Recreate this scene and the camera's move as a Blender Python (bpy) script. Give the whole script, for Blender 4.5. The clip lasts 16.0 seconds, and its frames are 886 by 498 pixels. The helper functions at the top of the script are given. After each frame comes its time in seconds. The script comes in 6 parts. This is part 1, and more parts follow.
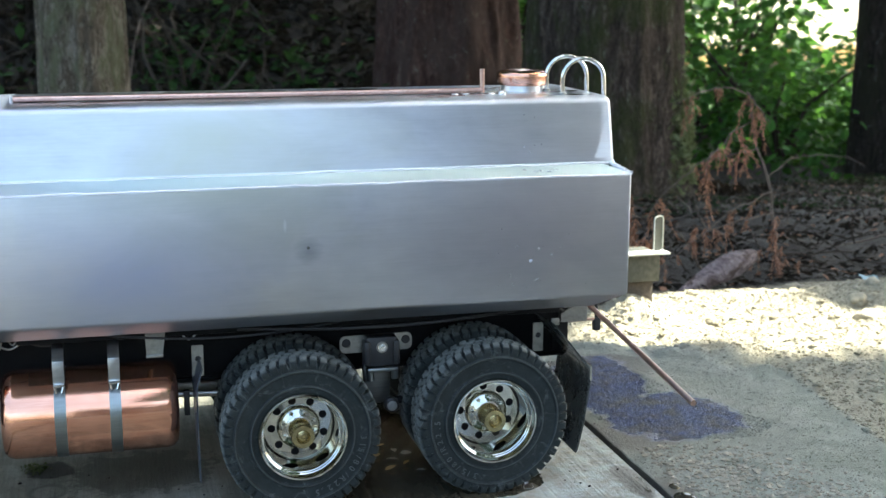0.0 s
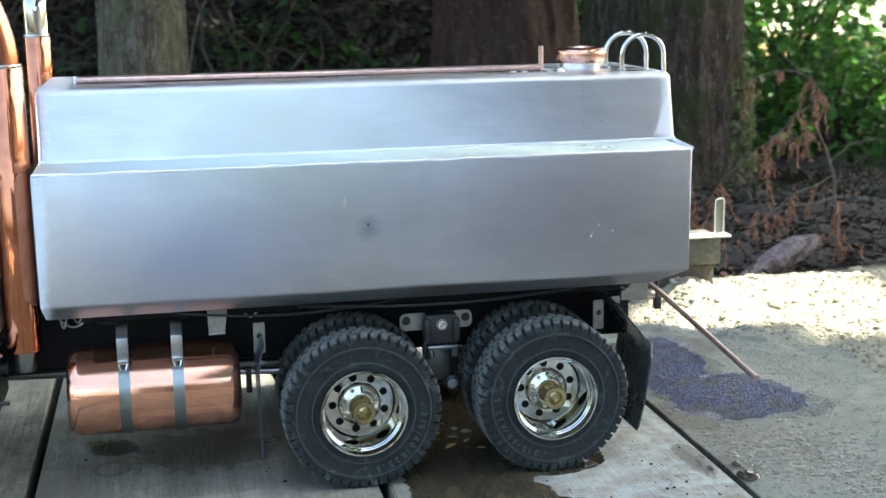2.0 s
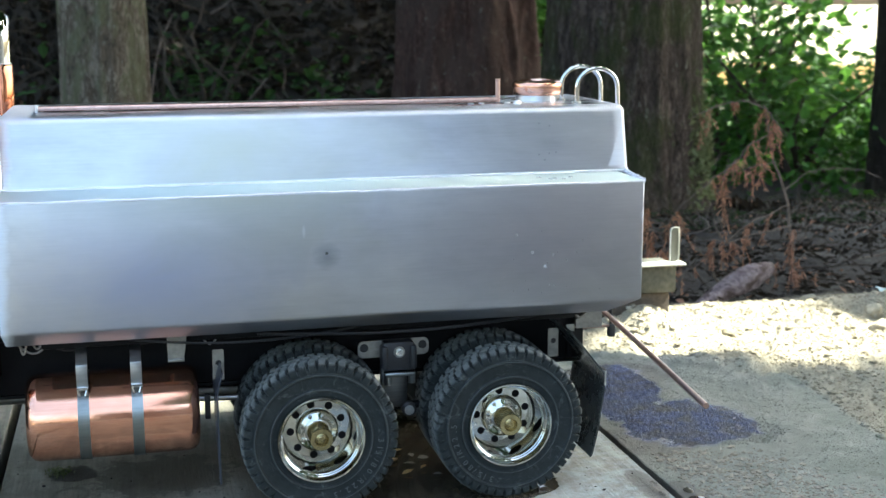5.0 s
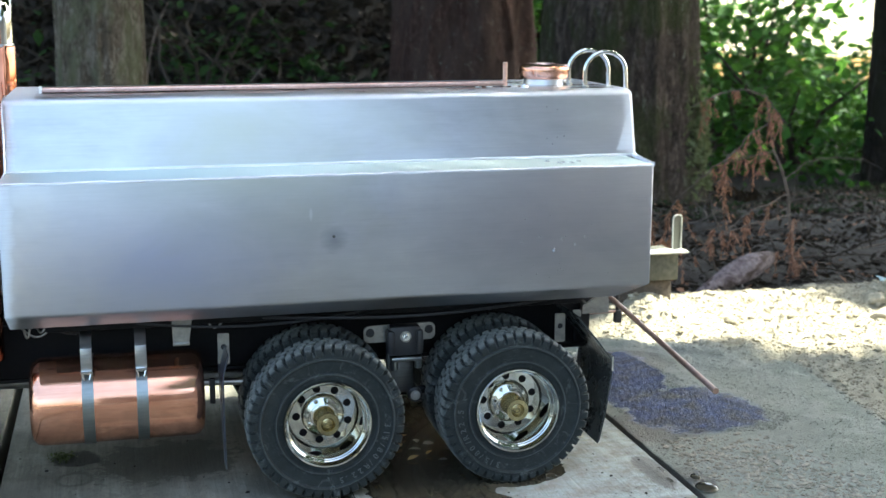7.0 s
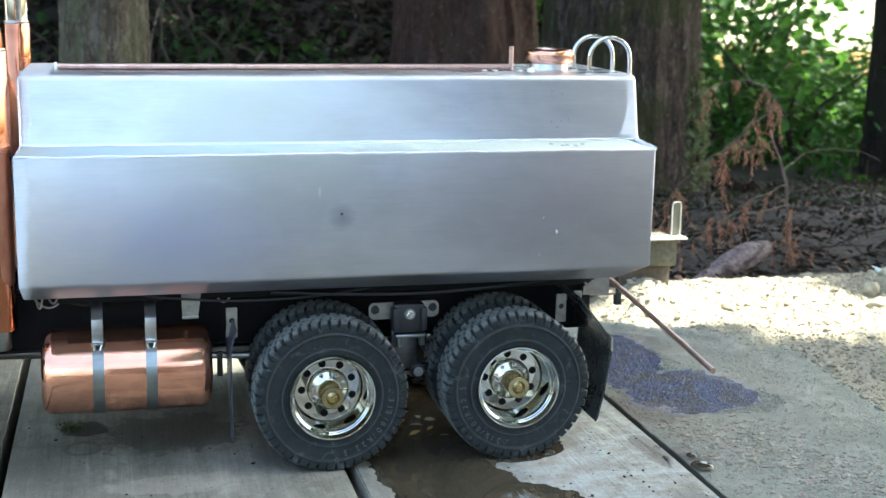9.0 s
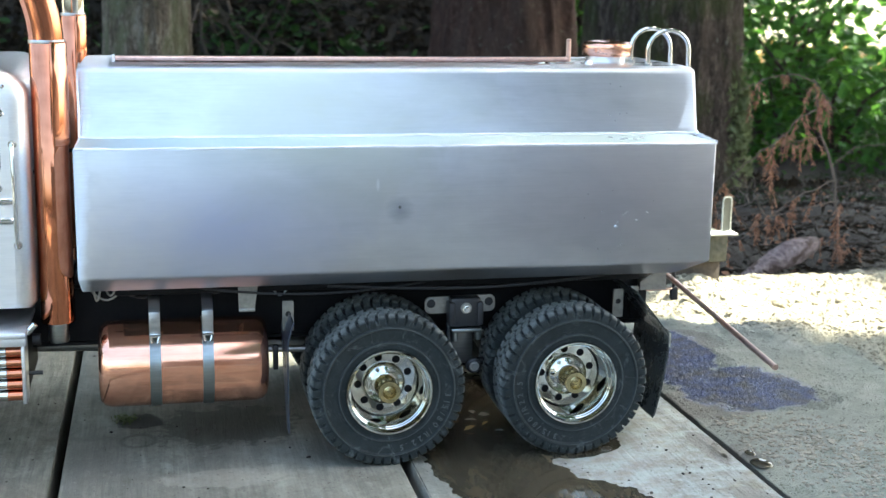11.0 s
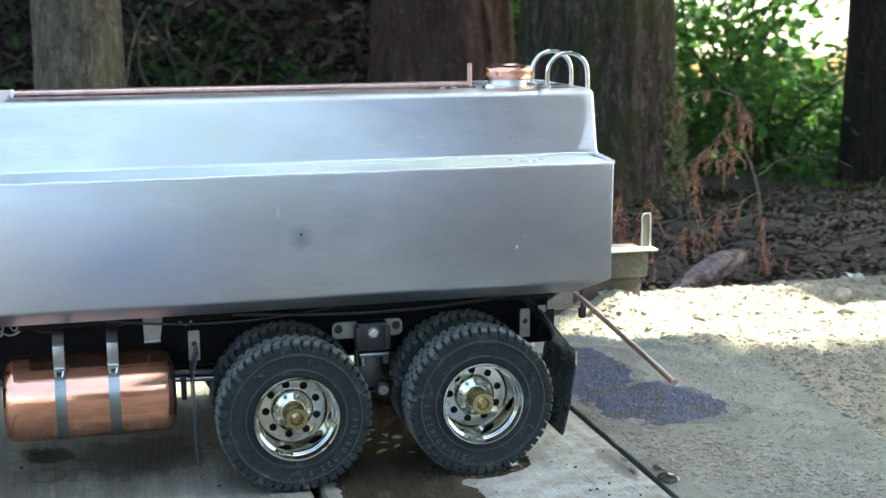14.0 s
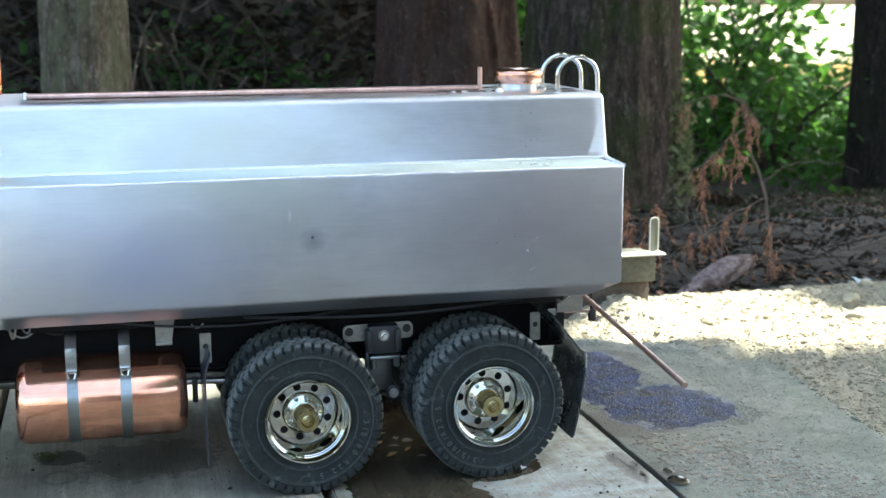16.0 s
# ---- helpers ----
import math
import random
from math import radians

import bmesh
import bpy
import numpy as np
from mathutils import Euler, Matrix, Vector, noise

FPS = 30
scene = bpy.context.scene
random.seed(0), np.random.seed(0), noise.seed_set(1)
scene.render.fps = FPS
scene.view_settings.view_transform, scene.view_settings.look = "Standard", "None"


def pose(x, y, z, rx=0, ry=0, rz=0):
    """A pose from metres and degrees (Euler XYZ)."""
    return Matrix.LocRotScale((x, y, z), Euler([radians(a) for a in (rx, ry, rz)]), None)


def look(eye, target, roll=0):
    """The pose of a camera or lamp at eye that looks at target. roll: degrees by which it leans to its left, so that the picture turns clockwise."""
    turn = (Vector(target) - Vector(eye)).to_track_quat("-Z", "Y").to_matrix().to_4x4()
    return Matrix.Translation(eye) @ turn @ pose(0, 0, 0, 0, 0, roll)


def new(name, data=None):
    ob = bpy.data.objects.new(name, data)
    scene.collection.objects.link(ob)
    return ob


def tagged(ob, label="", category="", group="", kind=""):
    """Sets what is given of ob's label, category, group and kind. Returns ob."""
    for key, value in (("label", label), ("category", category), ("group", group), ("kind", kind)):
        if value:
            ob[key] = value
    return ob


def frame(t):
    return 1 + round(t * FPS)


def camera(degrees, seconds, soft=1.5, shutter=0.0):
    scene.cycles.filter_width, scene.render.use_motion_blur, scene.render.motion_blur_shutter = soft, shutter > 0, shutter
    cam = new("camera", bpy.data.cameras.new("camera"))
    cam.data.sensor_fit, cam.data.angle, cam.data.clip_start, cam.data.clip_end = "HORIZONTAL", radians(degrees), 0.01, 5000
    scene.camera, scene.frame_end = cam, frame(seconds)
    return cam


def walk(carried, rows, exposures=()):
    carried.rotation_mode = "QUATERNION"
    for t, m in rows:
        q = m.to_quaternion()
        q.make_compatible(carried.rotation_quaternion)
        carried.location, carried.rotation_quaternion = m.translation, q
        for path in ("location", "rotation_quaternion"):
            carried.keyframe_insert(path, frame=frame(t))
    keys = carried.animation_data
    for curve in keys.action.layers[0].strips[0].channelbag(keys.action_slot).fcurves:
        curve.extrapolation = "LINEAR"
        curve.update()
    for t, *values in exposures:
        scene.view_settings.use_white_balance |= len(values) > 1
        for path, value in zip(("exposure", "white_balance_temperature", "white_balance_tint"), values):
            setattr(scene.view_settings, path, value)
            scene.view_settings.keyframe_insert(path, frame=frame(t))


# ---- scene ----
cam = camera(37.01, 16.0)
cam.data.dof.use_dof, cam.data.dof.focus_distance, cam.data.dof.aperture_fstop = True, 0.70, 27.0
PATH = [
    (0, (-0.09090, -0.03498, 0.26936), (0.05450, 0.53530, 0.15254), -0.02),
    (0.5, (-0.08066, -0.04243, 0.26808), (0.07544, 0.52499, 0.15119), -0.90),
    (1, (-0.08141, -0.04894, 0.26812), (0.06713, 0.52110, 0.15413), -1.63),
    (1.5, (-0.09182, -0.03374, 0.25901), (0.03503, 0.54103, 0.14259), -1.65),
    (2, (-0.09233, -0.03624, 0.26029), (0.02752, 0.53947, 0.14115), -0.82),
    (2.5, (-0.10251, -0.03972, 0.25073), (0.00216, 0.53790, 0.12663), 0.31),
    (3, (-0.09945, -0.04271, 0.25201), (0.00467, 0.53476, 0.12676), 0.08),
    (3.2, (-0.08900, -0.04483, 0.25900), (0.02763, 0.53170, 0.14160), -0.94),
    (3.5, (-0.07790, -0.04346, 0.26127), (0.05390, 0.53110, 0.14942), -0.44),
    (4, (-0.07770, -0.03912, 0.25992), (0.05890, 0.53442, 0.14861), -0.20),
    (4.2, (-0.07995, -0.04150, 0.26365), (0.05797, 0.53159, 0.15162), -0.20),
    (6.3, (-0.10148, -0.04964, 0.26517), (0.03380, 0.52615, 0.16434), -0.33),
    (6.5, (-0.10097, -0.04592, 0.26229), (0.03715, 0.52814, 0.15561), -0.11),
    (7, (-0.09854, -0.04149, 0.25990), (0.04150, 0.53105, 0.14772), 0.01),
    (7.5, (-0.09419, -0.04546, 0.26045), (0.04789, 0.52730, 0.15202), 0.22),
    (8, (-0.09737, -0.04918, 0.26085), (0.04284, 0.52369, 0.15057), 0.44),
    (8.5, (-0.10159, -0.05240, 0.25930), (0.04418, 0.51831, 0.14506), 0.98),
    (9, (-0.10638, -0.05502, 0.25787), (0.03489, 0.51616, 0.14040), 0.96),
    (9.5, (-0.11527, -0.05417, 0.25591), (0.01339, 0.51973, 0.13722), 1.38),
    (9.7, (-0.11755, -0.05596, 0.25687), (0.00657, 0.51880, 0.13747), 1.15),
    (11.8, (-0.11767, -0.04340, 0.25261), (0.00975, 0.53057, 0.13292), 0.82),
    (12, (-0.11649, -0.04355, 0.25182), (0.01119, 0.53062, 0.13336), 1.03),
    (12.5, (-0.10319, -0.04668, 0.25203), (0.02813, 0.52684, 0.13445), -0.12),
    (13, (-0.10348, -0.04964, 0.25415), (0.04077, 0.52132, 0.13931), 0.58),
    (13.5, (-0.10360, -0.05135, 0.25544), (0.04077, 0.51984, 0.14188), -0.00),
    (14, (-0.09303, -0.05928, 0.26003), (0.05437, 0.51162, 0.14891), -0.27),
    (14.5, (-0.09239, -0.05568, 0.25745), (0.05880, 0.51421, 0.14623), 0.15),
    (15, (-0.09486, -0.05567, 0.25958), (0.05535, 0.51473, 0.14964), 0.06),
    (15.5, (-0.09671, -0.06079, 0.26095), (0.05292, 0.51029, 0.15380), 0.15),
    (16, (-0.09695, -0.06060, 0.25871), (0.04866, 0.51130, 0.15037), -0.26),
]
walk(cam, [(t, look(eye, target, roll)) for t, eye, target, roll in PATH], exposures=[(0, 2.63, 6260, 1.0), (1.5, 2.80, 6260, 1.0), (2, 2.81, 6260, 1.0), (2.5, 2.95, 6260, 1.0), (3.2, 2.95, 6260, 1.0), (4, 2.78, 6260, 1.0), (6.5, 2.68, 6260, 1.0), (8, 2.78, 6260, 1.0), (9, 2.90, 6260, 1.0), (12, 2.94, 6260, 1.0), (13, 2.83, 6260, 1.0), (16, 2.80, 6260, 1.0)])

# ---- sky, sun, exposure ----
SUN_AZ, SUN_EL = 78.0, 54.0          # degrees, azimuth from +y towards +x
world = bpy.data.worlds.new("world")
scene.world = world
world.use_nodes = True
wn = world.node_tree
sky = wn.nodes.new("ShaderNodeTexSky")
sky.sky_type, sky.sun_disc = "NISHITA", False
sky.dust_density = 6.0
sky.sun_elevation, sky.sun_rotation = radians(SUN_EL), radians(SUN_AZ)
wn.nodes["Background"].inputs[1].default_value = 0.15
wn.links.new(sky.outputs[0], wn.nodes["Background"].inputs[0])
TO_SUN = Vector((math.sin(radians(SUN_AZ)) * math.cos(radians(SUN_EL)), math.cos(radians(SUN_AZ)) * math.cos(radians(SUN_EL)), math.sin(radians(SUN_EL))))
sun = new("sun", bpy.data.lights.new("sun", "SUN"))
sun.data.energy, sun.data.angle, sun.data.color = 5.0, radians(0.5), (1.0, 0.93, 0.82)
sun.matrix_world = look((0, 0, 8), Vector((0, 0, 8)) - TO_SUN)

# ---- materials ----
def mat(name, build):
    m = bpy.data.materials.new(name)
    m.use_nodes = True
    nt = m.node_tree
    build(nt, nt.nodes["Principled BSDF"])
    return m

def node(nt, kind, **values):
    n = nt.nodes.new(kind)
    for k, v in values.items():
        n.inputs[k.replace("_", " ")].default_value = v
    return n

def coords(nt, scale=(1, 1, 1), which="Object", rot=(0, 0, 0)):
    t = nt.nodes.new("ShaderNodeTexCoord")
    mp = nt.nodes.new("ShaderNodeMapping")
    mp.inputs["Scale"].default_value = scale
    mp.inputs["Rotation"].default_value = rot
    nt.links.new(t.outputs[which], mp.inputs["Vector"])
    return mp.outputs[0]

def noise_tex(nt, vec, scale, detail=4.0, rough=0.55, distort=0.0):
    n = node(nt, "ShaderNodeTexNoise", Scale=scale, Detail=detail, Roughness=rough, Distortion=distort)
    nt.links.new(vec, n.inputs["Vector"])
    return n.outputs["Fac"]

def ramp(nt, fac, *stops):
    r = nt.nodes.new("ShaderNodeValToRGB")
    while len(r.color_ramp.elements) < len(stops):
        r.color_ramp.elements.new(0.5)
    for e, (p, c) in zip(r.color_ramp.elements, stops):
        e.position = p
        e.color = (*c, 1) if len(c) == 3 else (c[0], c[0], c[0], 1)
    nt.links.new(fac, r.inputs[0])
    return r.outputs[0]

def mix(nt, fac, a, b, mode="MIX"):
    m = nt.nodes.new("ShaderNodeMix")
    m.data_type, m.blend_type = "RGBA", mode
    for sock, v in ((m.inputs[0], fac), (m.inputs[6], a), (m.inputs[7], b)):
        if isinstance(v, (int, float)):
            sock.default_value = v
        elif isinstance(v, tuple):
            sock.default_value = (*v, 1)
        else:
            nt.links.new(v, sock)
    return m.outputs[2]

def calc(nt, op, a, b=0.0, c=0.0, clamp=False):
    m = nt.nodes.new("ShaderNodeMath")
    m.operation, m.use_clamp = op, clamp
    for sock, v in zip(m.inputs, (a, b, c)):
        if isinstance(v, (int, float)):
            sock.default_value = v
        else:
            nt.links.new(v, sock)
    return m.outputs[0]

def bump(nt, p, height, strength, distance):
    b = node(nt, "ShaderNodeBump", Strength=strength, Distance=distance)
    nt.links.new(height, b.inputs["Height"])
    nt.links.new(b.outputs[0], p.inputs["Normal"])

def axes(nt, vec):
    s = nt.nodes.new("ShaderNodeSeparateXYZ")
    nt.links.new(vec, s.inputs[0])
    return s.outputs

def metal(name, dark, light, rough_lo, rough_hi, grain=(60, 900, 900), bumpy=0.05, smear=14.0):
    def build(nt, p):
        p.inputs["Metallic"].default_value = 1.0
        fine = noise_tex(nt, coords(nt, grain), 1.0, 3.0)
        big = noise_tex(nt, coords(nt, (smear, smear, smear * 2)), 1.0, 4.0, 0.6, 0.4)
        both = calc(nt, "ADD", calc(nt, "MULTIPLY", fine, 0.4), calc(nt, "MULTIPLY", big, 0.6))
        nt.links.new(ramp(nt, both, (0.3, dark), (0.7, light)), p.inputs["Base Color"])
        nt.links.new(ramp(nt, both, (0.3, (rough_hi,)), (0.7, (rough_lo,))), p.inputs["Roughness"])
        if bumpy:
            bump(nt, p, fine, bumpy, 0.0004)
    return mat(name, build)

aluminium = metal("brushed aluminium sheet", (0.68, 0.685, 0.69), (0.82, 0.825, 0.83), 0.30, 0.42)
seam_metal = metal("dressed weld metal", (0.56, 0.58, 0.61), (0.74, 0.76, 0.79), 0.40, 0.55, (200, 900, 900), 0.02)
cab_metal = metal("pale satin cab metal", (0.76, 0.77, 0.78), (0.92, 0.925, 0.93), 0.34, 0.50)
bright_aluminium = metal("ground aluminium weld", (0.80, 0.81, 0.83), (0.92, 0.92, 0.93), 0.22, 0.36, (900, 900, 900), 0.25)
strap_metal = metal("satin aluminium strap", (0.34, 0.355, 0.36), (0.52, 0.53, 0.535), 0.25, 0.4)
dull_strap = metal("dull grey strap", (0.20, 0.225, 0.22), (0.34, 0.365, 0.355), 0.28, 0.42)
dark_steel = metal("oiled dark steel", (0.10, 0.105, 0.105), (0.20, 0.205, 0.20), 0.35, 0.5)
copper = metal("polished copper", (0.40, 0.14, 0.07), (0.66, 0.27, 0.15), 0.05, 0.12, (300, 700, 90), 0.04, 40.0)
copper_brushed = metal("fine-scratched copper drum", (0.70, 0.29, 0.17), (0.98, 0.56, 0.39), 0.05, 0.12, (30, 1500, 1500), 0.10, 30.0)
copper_brushed.node_tree.nodes["Principled BSDF"].inputs["Metallic"].default_value = 0.95      # tarnish film
copper_satin = metal("satin copper", (0.64, 0.30, 0.19), (0.90, 0.51, 0.35), 0.17, 0.25, (400, 400, 1500), 0.03, 60.0)
copper_dull = metal("handled copper pipe", (0.46, 0.29, 0.235), (0.74, 0.53, 0.45), 0.25, 0.42, (700, 300, 300), 0.05, 60.0)
chrome = metal("chrome plating", (0.50, 0.50, 0.455), (0.67, 0.67, 0.62), 0.03, 0.08, (200, 200, 200), 0.0, 40.0)
steel_rail = metal("polished stainless rod", (0.60, 0.595, 0.57), (0.76, 0.75, 0.72), 0.05, 0.12, (300, 300, 300), 0.0)
brass = metal("turned brass", (0.32, 0.27, 0.13), (0.62, 0.53, 0.30), 0.16, 0.28, (900, 900, 900), 0.04, 80.0)
zinc = metal("zinc-plated steel", (0.27, 0.27, 0.25), (0.45, 0.44, 0.405), 0.3, 0.5, (500, 500, 500), 0.1, 70.0)

def _tank(nt, p):
    # brushed sheet: long fine lines, cloudy wiping marks, one smudge round a spot weld
    p.inputs["Metallic"].default_value = 1.0
    o = coords(nt)
    fine = noise_tex(nt, coords(nt, (45, 1200, 1200)), 1.0, 4.0, 0.6)
    wipe = noise_tex(nt, coords(nt, (11, 20, 17)), 1.0, 4.0, 0.55, 0.8)
    blot = noise_tex(nt, coords(nt, (26, 50, 90)), 1.0, 5.0, 0.65, 0.3)
    ax = axes(nt, o)
    dx = calc(nt, "MULTIPLY", calc(nt, "SUBTRACT", ax[0], 0.0045), 125.0)
    dz = calc(nt, "MULTIPLY", calc(nt, "SUBTRACT", ax[2], 0.1395), 110.0)
    d = calc(nt, "SQRT", calc(nt, "ADD", calc(nt, "MULTIPLY", dx, dx), calc(nt, "MULTIPLY", dz, dz)))
    d = calc(nt, "ADD", d, calc(nt, "MULTIPLY", calc(nt, "SUBTRACT", blot, 0.5), 1.6))
    spot = calc(nt, "SUBTRACT", 1.0, d, clamp=True)
    tone = calc(nt, "ADD", calc(nt, "ADD", calc(nt, "MULTIPLY", fine, 0.16), calc(nt, "MULTIPLY", wipe, 0.58)), calc(nt, "MULTIPLY", blot, 0.26))
    col = ramp(nt, tone, (0.34, (0.40, 0.41, 0.445)), (0.5, (0.49, 0.505, 0.54)), (0.66, (0.58, 0.595, 0.625)))
    # soft reflections of the surroundings, painted in: cool in some places and yellowish in others
    tint_fac = noise_tex(nt, coords(nt, (16, 24, 22)), 1.0, 4.0, 0.6, 0.6)
    def reflect_tint(cx, cz, rx, rz):
        u, v = calc(nt, "MULTIPLY", calc(nt, "SUBTRACT", ax[0], cx), 1 / rx), calc(nt, "MULTIPLY", calc(nt, "SUBTRACT", ax[2], cz), 1 / rz)
        d_ = calc(nt, "SQRT", calc(nt, "ADD", calc(nt, "MULTIPLY", u, u), calc(nt, "MULTIPLY", v, v)))
        return calc(nt, "SUBTRACT", calc(nt, "ADD", 1.0, calc(nt, "MULTIPLY", calc(nt, "SUBTRACT", tint_fac, 0.5), 1.4)), d_, clamp=True)
    col = mix(nt, reflect_tint(-0.085, 0.130, 0.075, 0.045), col, (0.42, 0.455, 0.60))
    col = mix(nt, calc(nt, "MULTIPLY", reflect_tint(0.13, 0.135, 0.085, 0.05), 0.6), col, (0.42, 0.425, 0.505))
    col = mix(nt, calc(nt, "MULTIPLY", reflect_tint(-0.030, 0.190, 0.105, 0.055), 0.9), col, (0.435, 0.440, 0.362))
    # pale green tint on the step between the two boxes, painted for its sky reflection
    tread = calc(nt, "MULTIPLY", calc(nt, "SUBTRACT", 0.0012, calc(nt, "ABSOLUTE", calc(nt, "SUBTRACT", ax[2], 0.1730))), 2000.0, clamp=True)
    col = mix(nt, tread, col, (0.52, 0.62, 0.60))
    scuff_x = calc(nt, "MULTIPLY", calc(nt, "ADD", ax[0], 0.0070), 1000.0)
    scuff_z = calc(nt, "MULTIPLY", calc(nt, "SUBTRACT", ax[2], 0.1525), 260.0)
    scuff = calc(nt, "SUBTRACT", 1.0, calc(nt, "ADD", calc(nt, "MULTIPLY", scuff_x, scuff_x), calc(nt, "MULTIPLY", scuff_z, scuff_z)), clamp=True)
    col = mix(nt, calc(nt, "MULTIPLY", scuff, 0.35), col, (0.8, 0.82, 0.84))
    col = mix(nt, calc(nt, "MULTIPLY", spot, 0.9, clamp=True), col, (0.30, 0.31, 0.345))
    # ground and sanded metal beside the welds: the front end, the rear end and the edges of the step
    def near(axis, at, reach, wander):
        off = calc(nt, "ABSOLUTE", calc(nt, "SUBTRACT", ax[axis], at))
        off = calc(nt, "ADD", off, calc(nt, "MULTIPLY", calc(nt, "SUBTRACT", blot, 0.5), wander))
        return calc(nt, "MULTIPLY", calc(nt, "SUBTRACT", reach, off), 1.6 / reach, clamp=True)
    sanded = calc(nt, "MAXIMUM", near(0, -0.1568, 0.0065, 0.012), calc(nt, "MULTIPLY", near(0, 0.1800, 0.0045, 0.01), 0.7))
    sanded = calc(nt, "MAXIMUM", sanded, calc(nt, "MULTIPLY", near(2, 0.1727, 0.0016, 0.001), 0.62))
    # dressed patch at the upper rear corner, wide at its foot
    slant = calc(nt, "MULTIPLY", calc(nt, "SUBTRACT", 0.2055, ax[2]), 0.42)
    reach = calc(nt, "SUBTRACT", ax[0], calc(nt, "SUBTRACT", 0.1832, slant))
    reach = calc(nt, "ADD", reach, calc(nt, "MULTIPLY", calc(nt, "SUBTRACT", blot, 0.5), 0.006))
    dressed = calc(nt, "MULTIPLY", calc(nt, "MULTIPLY", reach, 900.0, clamp=True), calc(nt, "MULTIPLY", calc(nt, "SUBTRACT", ax[2], 0.1752), 900.0, clamp=True))
    sanded = calc(nt, "MAXIMUM", sanded, dressed)
    front_roof = calc(nt, "MULTIPLY", calc(nt, "MULTIPLY", calc(nt, "SUBTRACT", -0.1385, ax[0]), 400.0, clamp=True), calc(nt, "MULTIPLY", calc(nt, "SUBTRACT", ax[2], 0.2072), 3000.0, clamp=True))
    sanded = calc(nt, "MAXIMUM", sanded, front_roof)
    # paler along the folded roof edges, their highlight painted in
    sanded = calc(nt, "MAXIMUM", sanded, calc(nt, "MULTIPLY", near(2, 0.2078, 0.0022, 0.002), 0.7))
    scratch = noise_tex(nt, coords(nt, (30, 2200, 2200)), 1.0, 2.0, 0.5)
    sanded = calc(nt, "MULTIPLY", sanded, ramp(nt, scratch, (0.3, (0.55,)), (0.6, (1.0,))))
    col = mix(nt, sanded, col, mix(nt, tread, (0.75, 0.78, 0.81), (0.68, 0.78, 0.77)))
    roof = calc(nt, "MULTIPLY", calc(nt, "SUBTRACT", ax[2], 0.2072), 3000.0, clamp=True)
    nt.links.new(col, p.inputs["Base Color"])
    rough = ramp(nt, tone, (0.32, (0.38,)), (0.68, (0.29,)))
    rough = mix(nt, roof, rough, (0.17, 0.17, 0.17))
    rough = mix(nt, sanded, rough, (0.8, 0.8, 0.8))
    nt.links.new(rough, p.inputs["Roughness"])
    p.inputs["Anisotropic"].default_value = 0.45
    across = node(nt, "ShaderNodeCombineXYZ", Z=1.0)         # the sheet is brushed along its length
    nt.links.new(across.outputs[0], p.inputs["Tangent"])
    bump(nt, p, calc(nt, "ADD", calc(nt, "MULTIPLY", fine, 0.14), calc(nt, "MULTIPLY", wipe, 2.0)), 0.10, 0.0006)
tank_sheet = mat("wiped aluminium tank sheet", _tank)

def plain(name, lo, hi, rough, scale=60.0, bumpy=0.2, dist=0.0005, fine=500.0, spec=0.5):
    def build(nt, p):
        o = coords(nt)
        a, b = noise_tex(nt, o, scale, 4.0), noise_tex(nt, o, fine, 3.0)
        both = calc(nt, "ADD", calc(nt, "MULTIPLY", a, 0.6), calc(nt, "MULTIPLY", b, 0.4))
        nt.links.new(ramp(nt, both, (0.3, lo), (0.7, hi)), p.inputs["Base Color"])
        nt.links.new(ramp(nt, both, (0.3, (rough - 0.08,)), (0.7, (min(1, rough + 0.1),))), p.inputs["Roughness"])
        p.inputs["Specular IOR Level"].default_value = spec
        bump(nt, p, both, bumpy, dist)
    return mat(name, build)

def _rubber(nt, p):
    o = coords(nt)
    ax = axes(nt, o)
    r = calc(nt, "SQRT", calc(nt, "ADD", calc(nt, "MULTIPLY", ax[0], ax[0]), calc(nt, "MULTIPLY", ax[2], ax[2])))
    a, b = noise_tex(nt, o, 110.0, 5.0, 0.65), noise_tex(nt, o, 1400.0, 3.0)
    both = calc(nt, "ADD", calc(nt, "MULTIPLY", a, 0.6), calc(nt, "MULTIPLY", b, 0.4))
    side = ramp(nt, both, (0.3, (0.0085, 0.0108, 0.0105)), (0.7, (0.030, 0.037, 0.0365)))
    dust = ramp(nt, both, (0.3, (0.060, 0.066, 0.062)), (0.7, (0.225, 0.238, 0.222)))
    worn = calc(nt, "MULTIPLY", calc(nt, "SUBTRACT", r, 0.0404), 900.0, clamp=True)
    col = mix(nt, calc(nt, "MULTIPLY", worn, 0.85), side, dust)
    scuff = noise_tex(nt, coords(nt, (90, 90, 90)), 1.0, 6.0, 0.75, 1.5)
    col = mix(nt, ramp(nt, scuff, (0.55, (0.0,)), (0.66, (0.75,))), col, (0.095, 0.104, 0.102))
    for at in (0.0269, 0.0351):          # rubbed raised ribs
        rib = calc(nt, "SUBTRACT", 1.0, calc(nt, "MULTIPLY", calc(nt, "ABSOLUTE", calc(nt, "SUBTRACT", r, at)), 2600.0), clamp=True)
        col = mix(nt, calc(nt, "MULTIPLY", rib, calc(nt, "MULTIPLY", a, 0.9)), col, (0.13, 0.14, 0.14))
    nt.links.new(col, p.inputs["Base Color"])
    nt.links.new(ramp(nt, both, (0.3, (0.48,)), (0.7, (0.7,))), p.inputs["Roughness"])
    p.inputs["Specular IOR Level"].default_value = 0.22
    bump(nt, p, both, 0.25, 0.0003)
rubber = mat("dusty tyre rubber", _rubber)
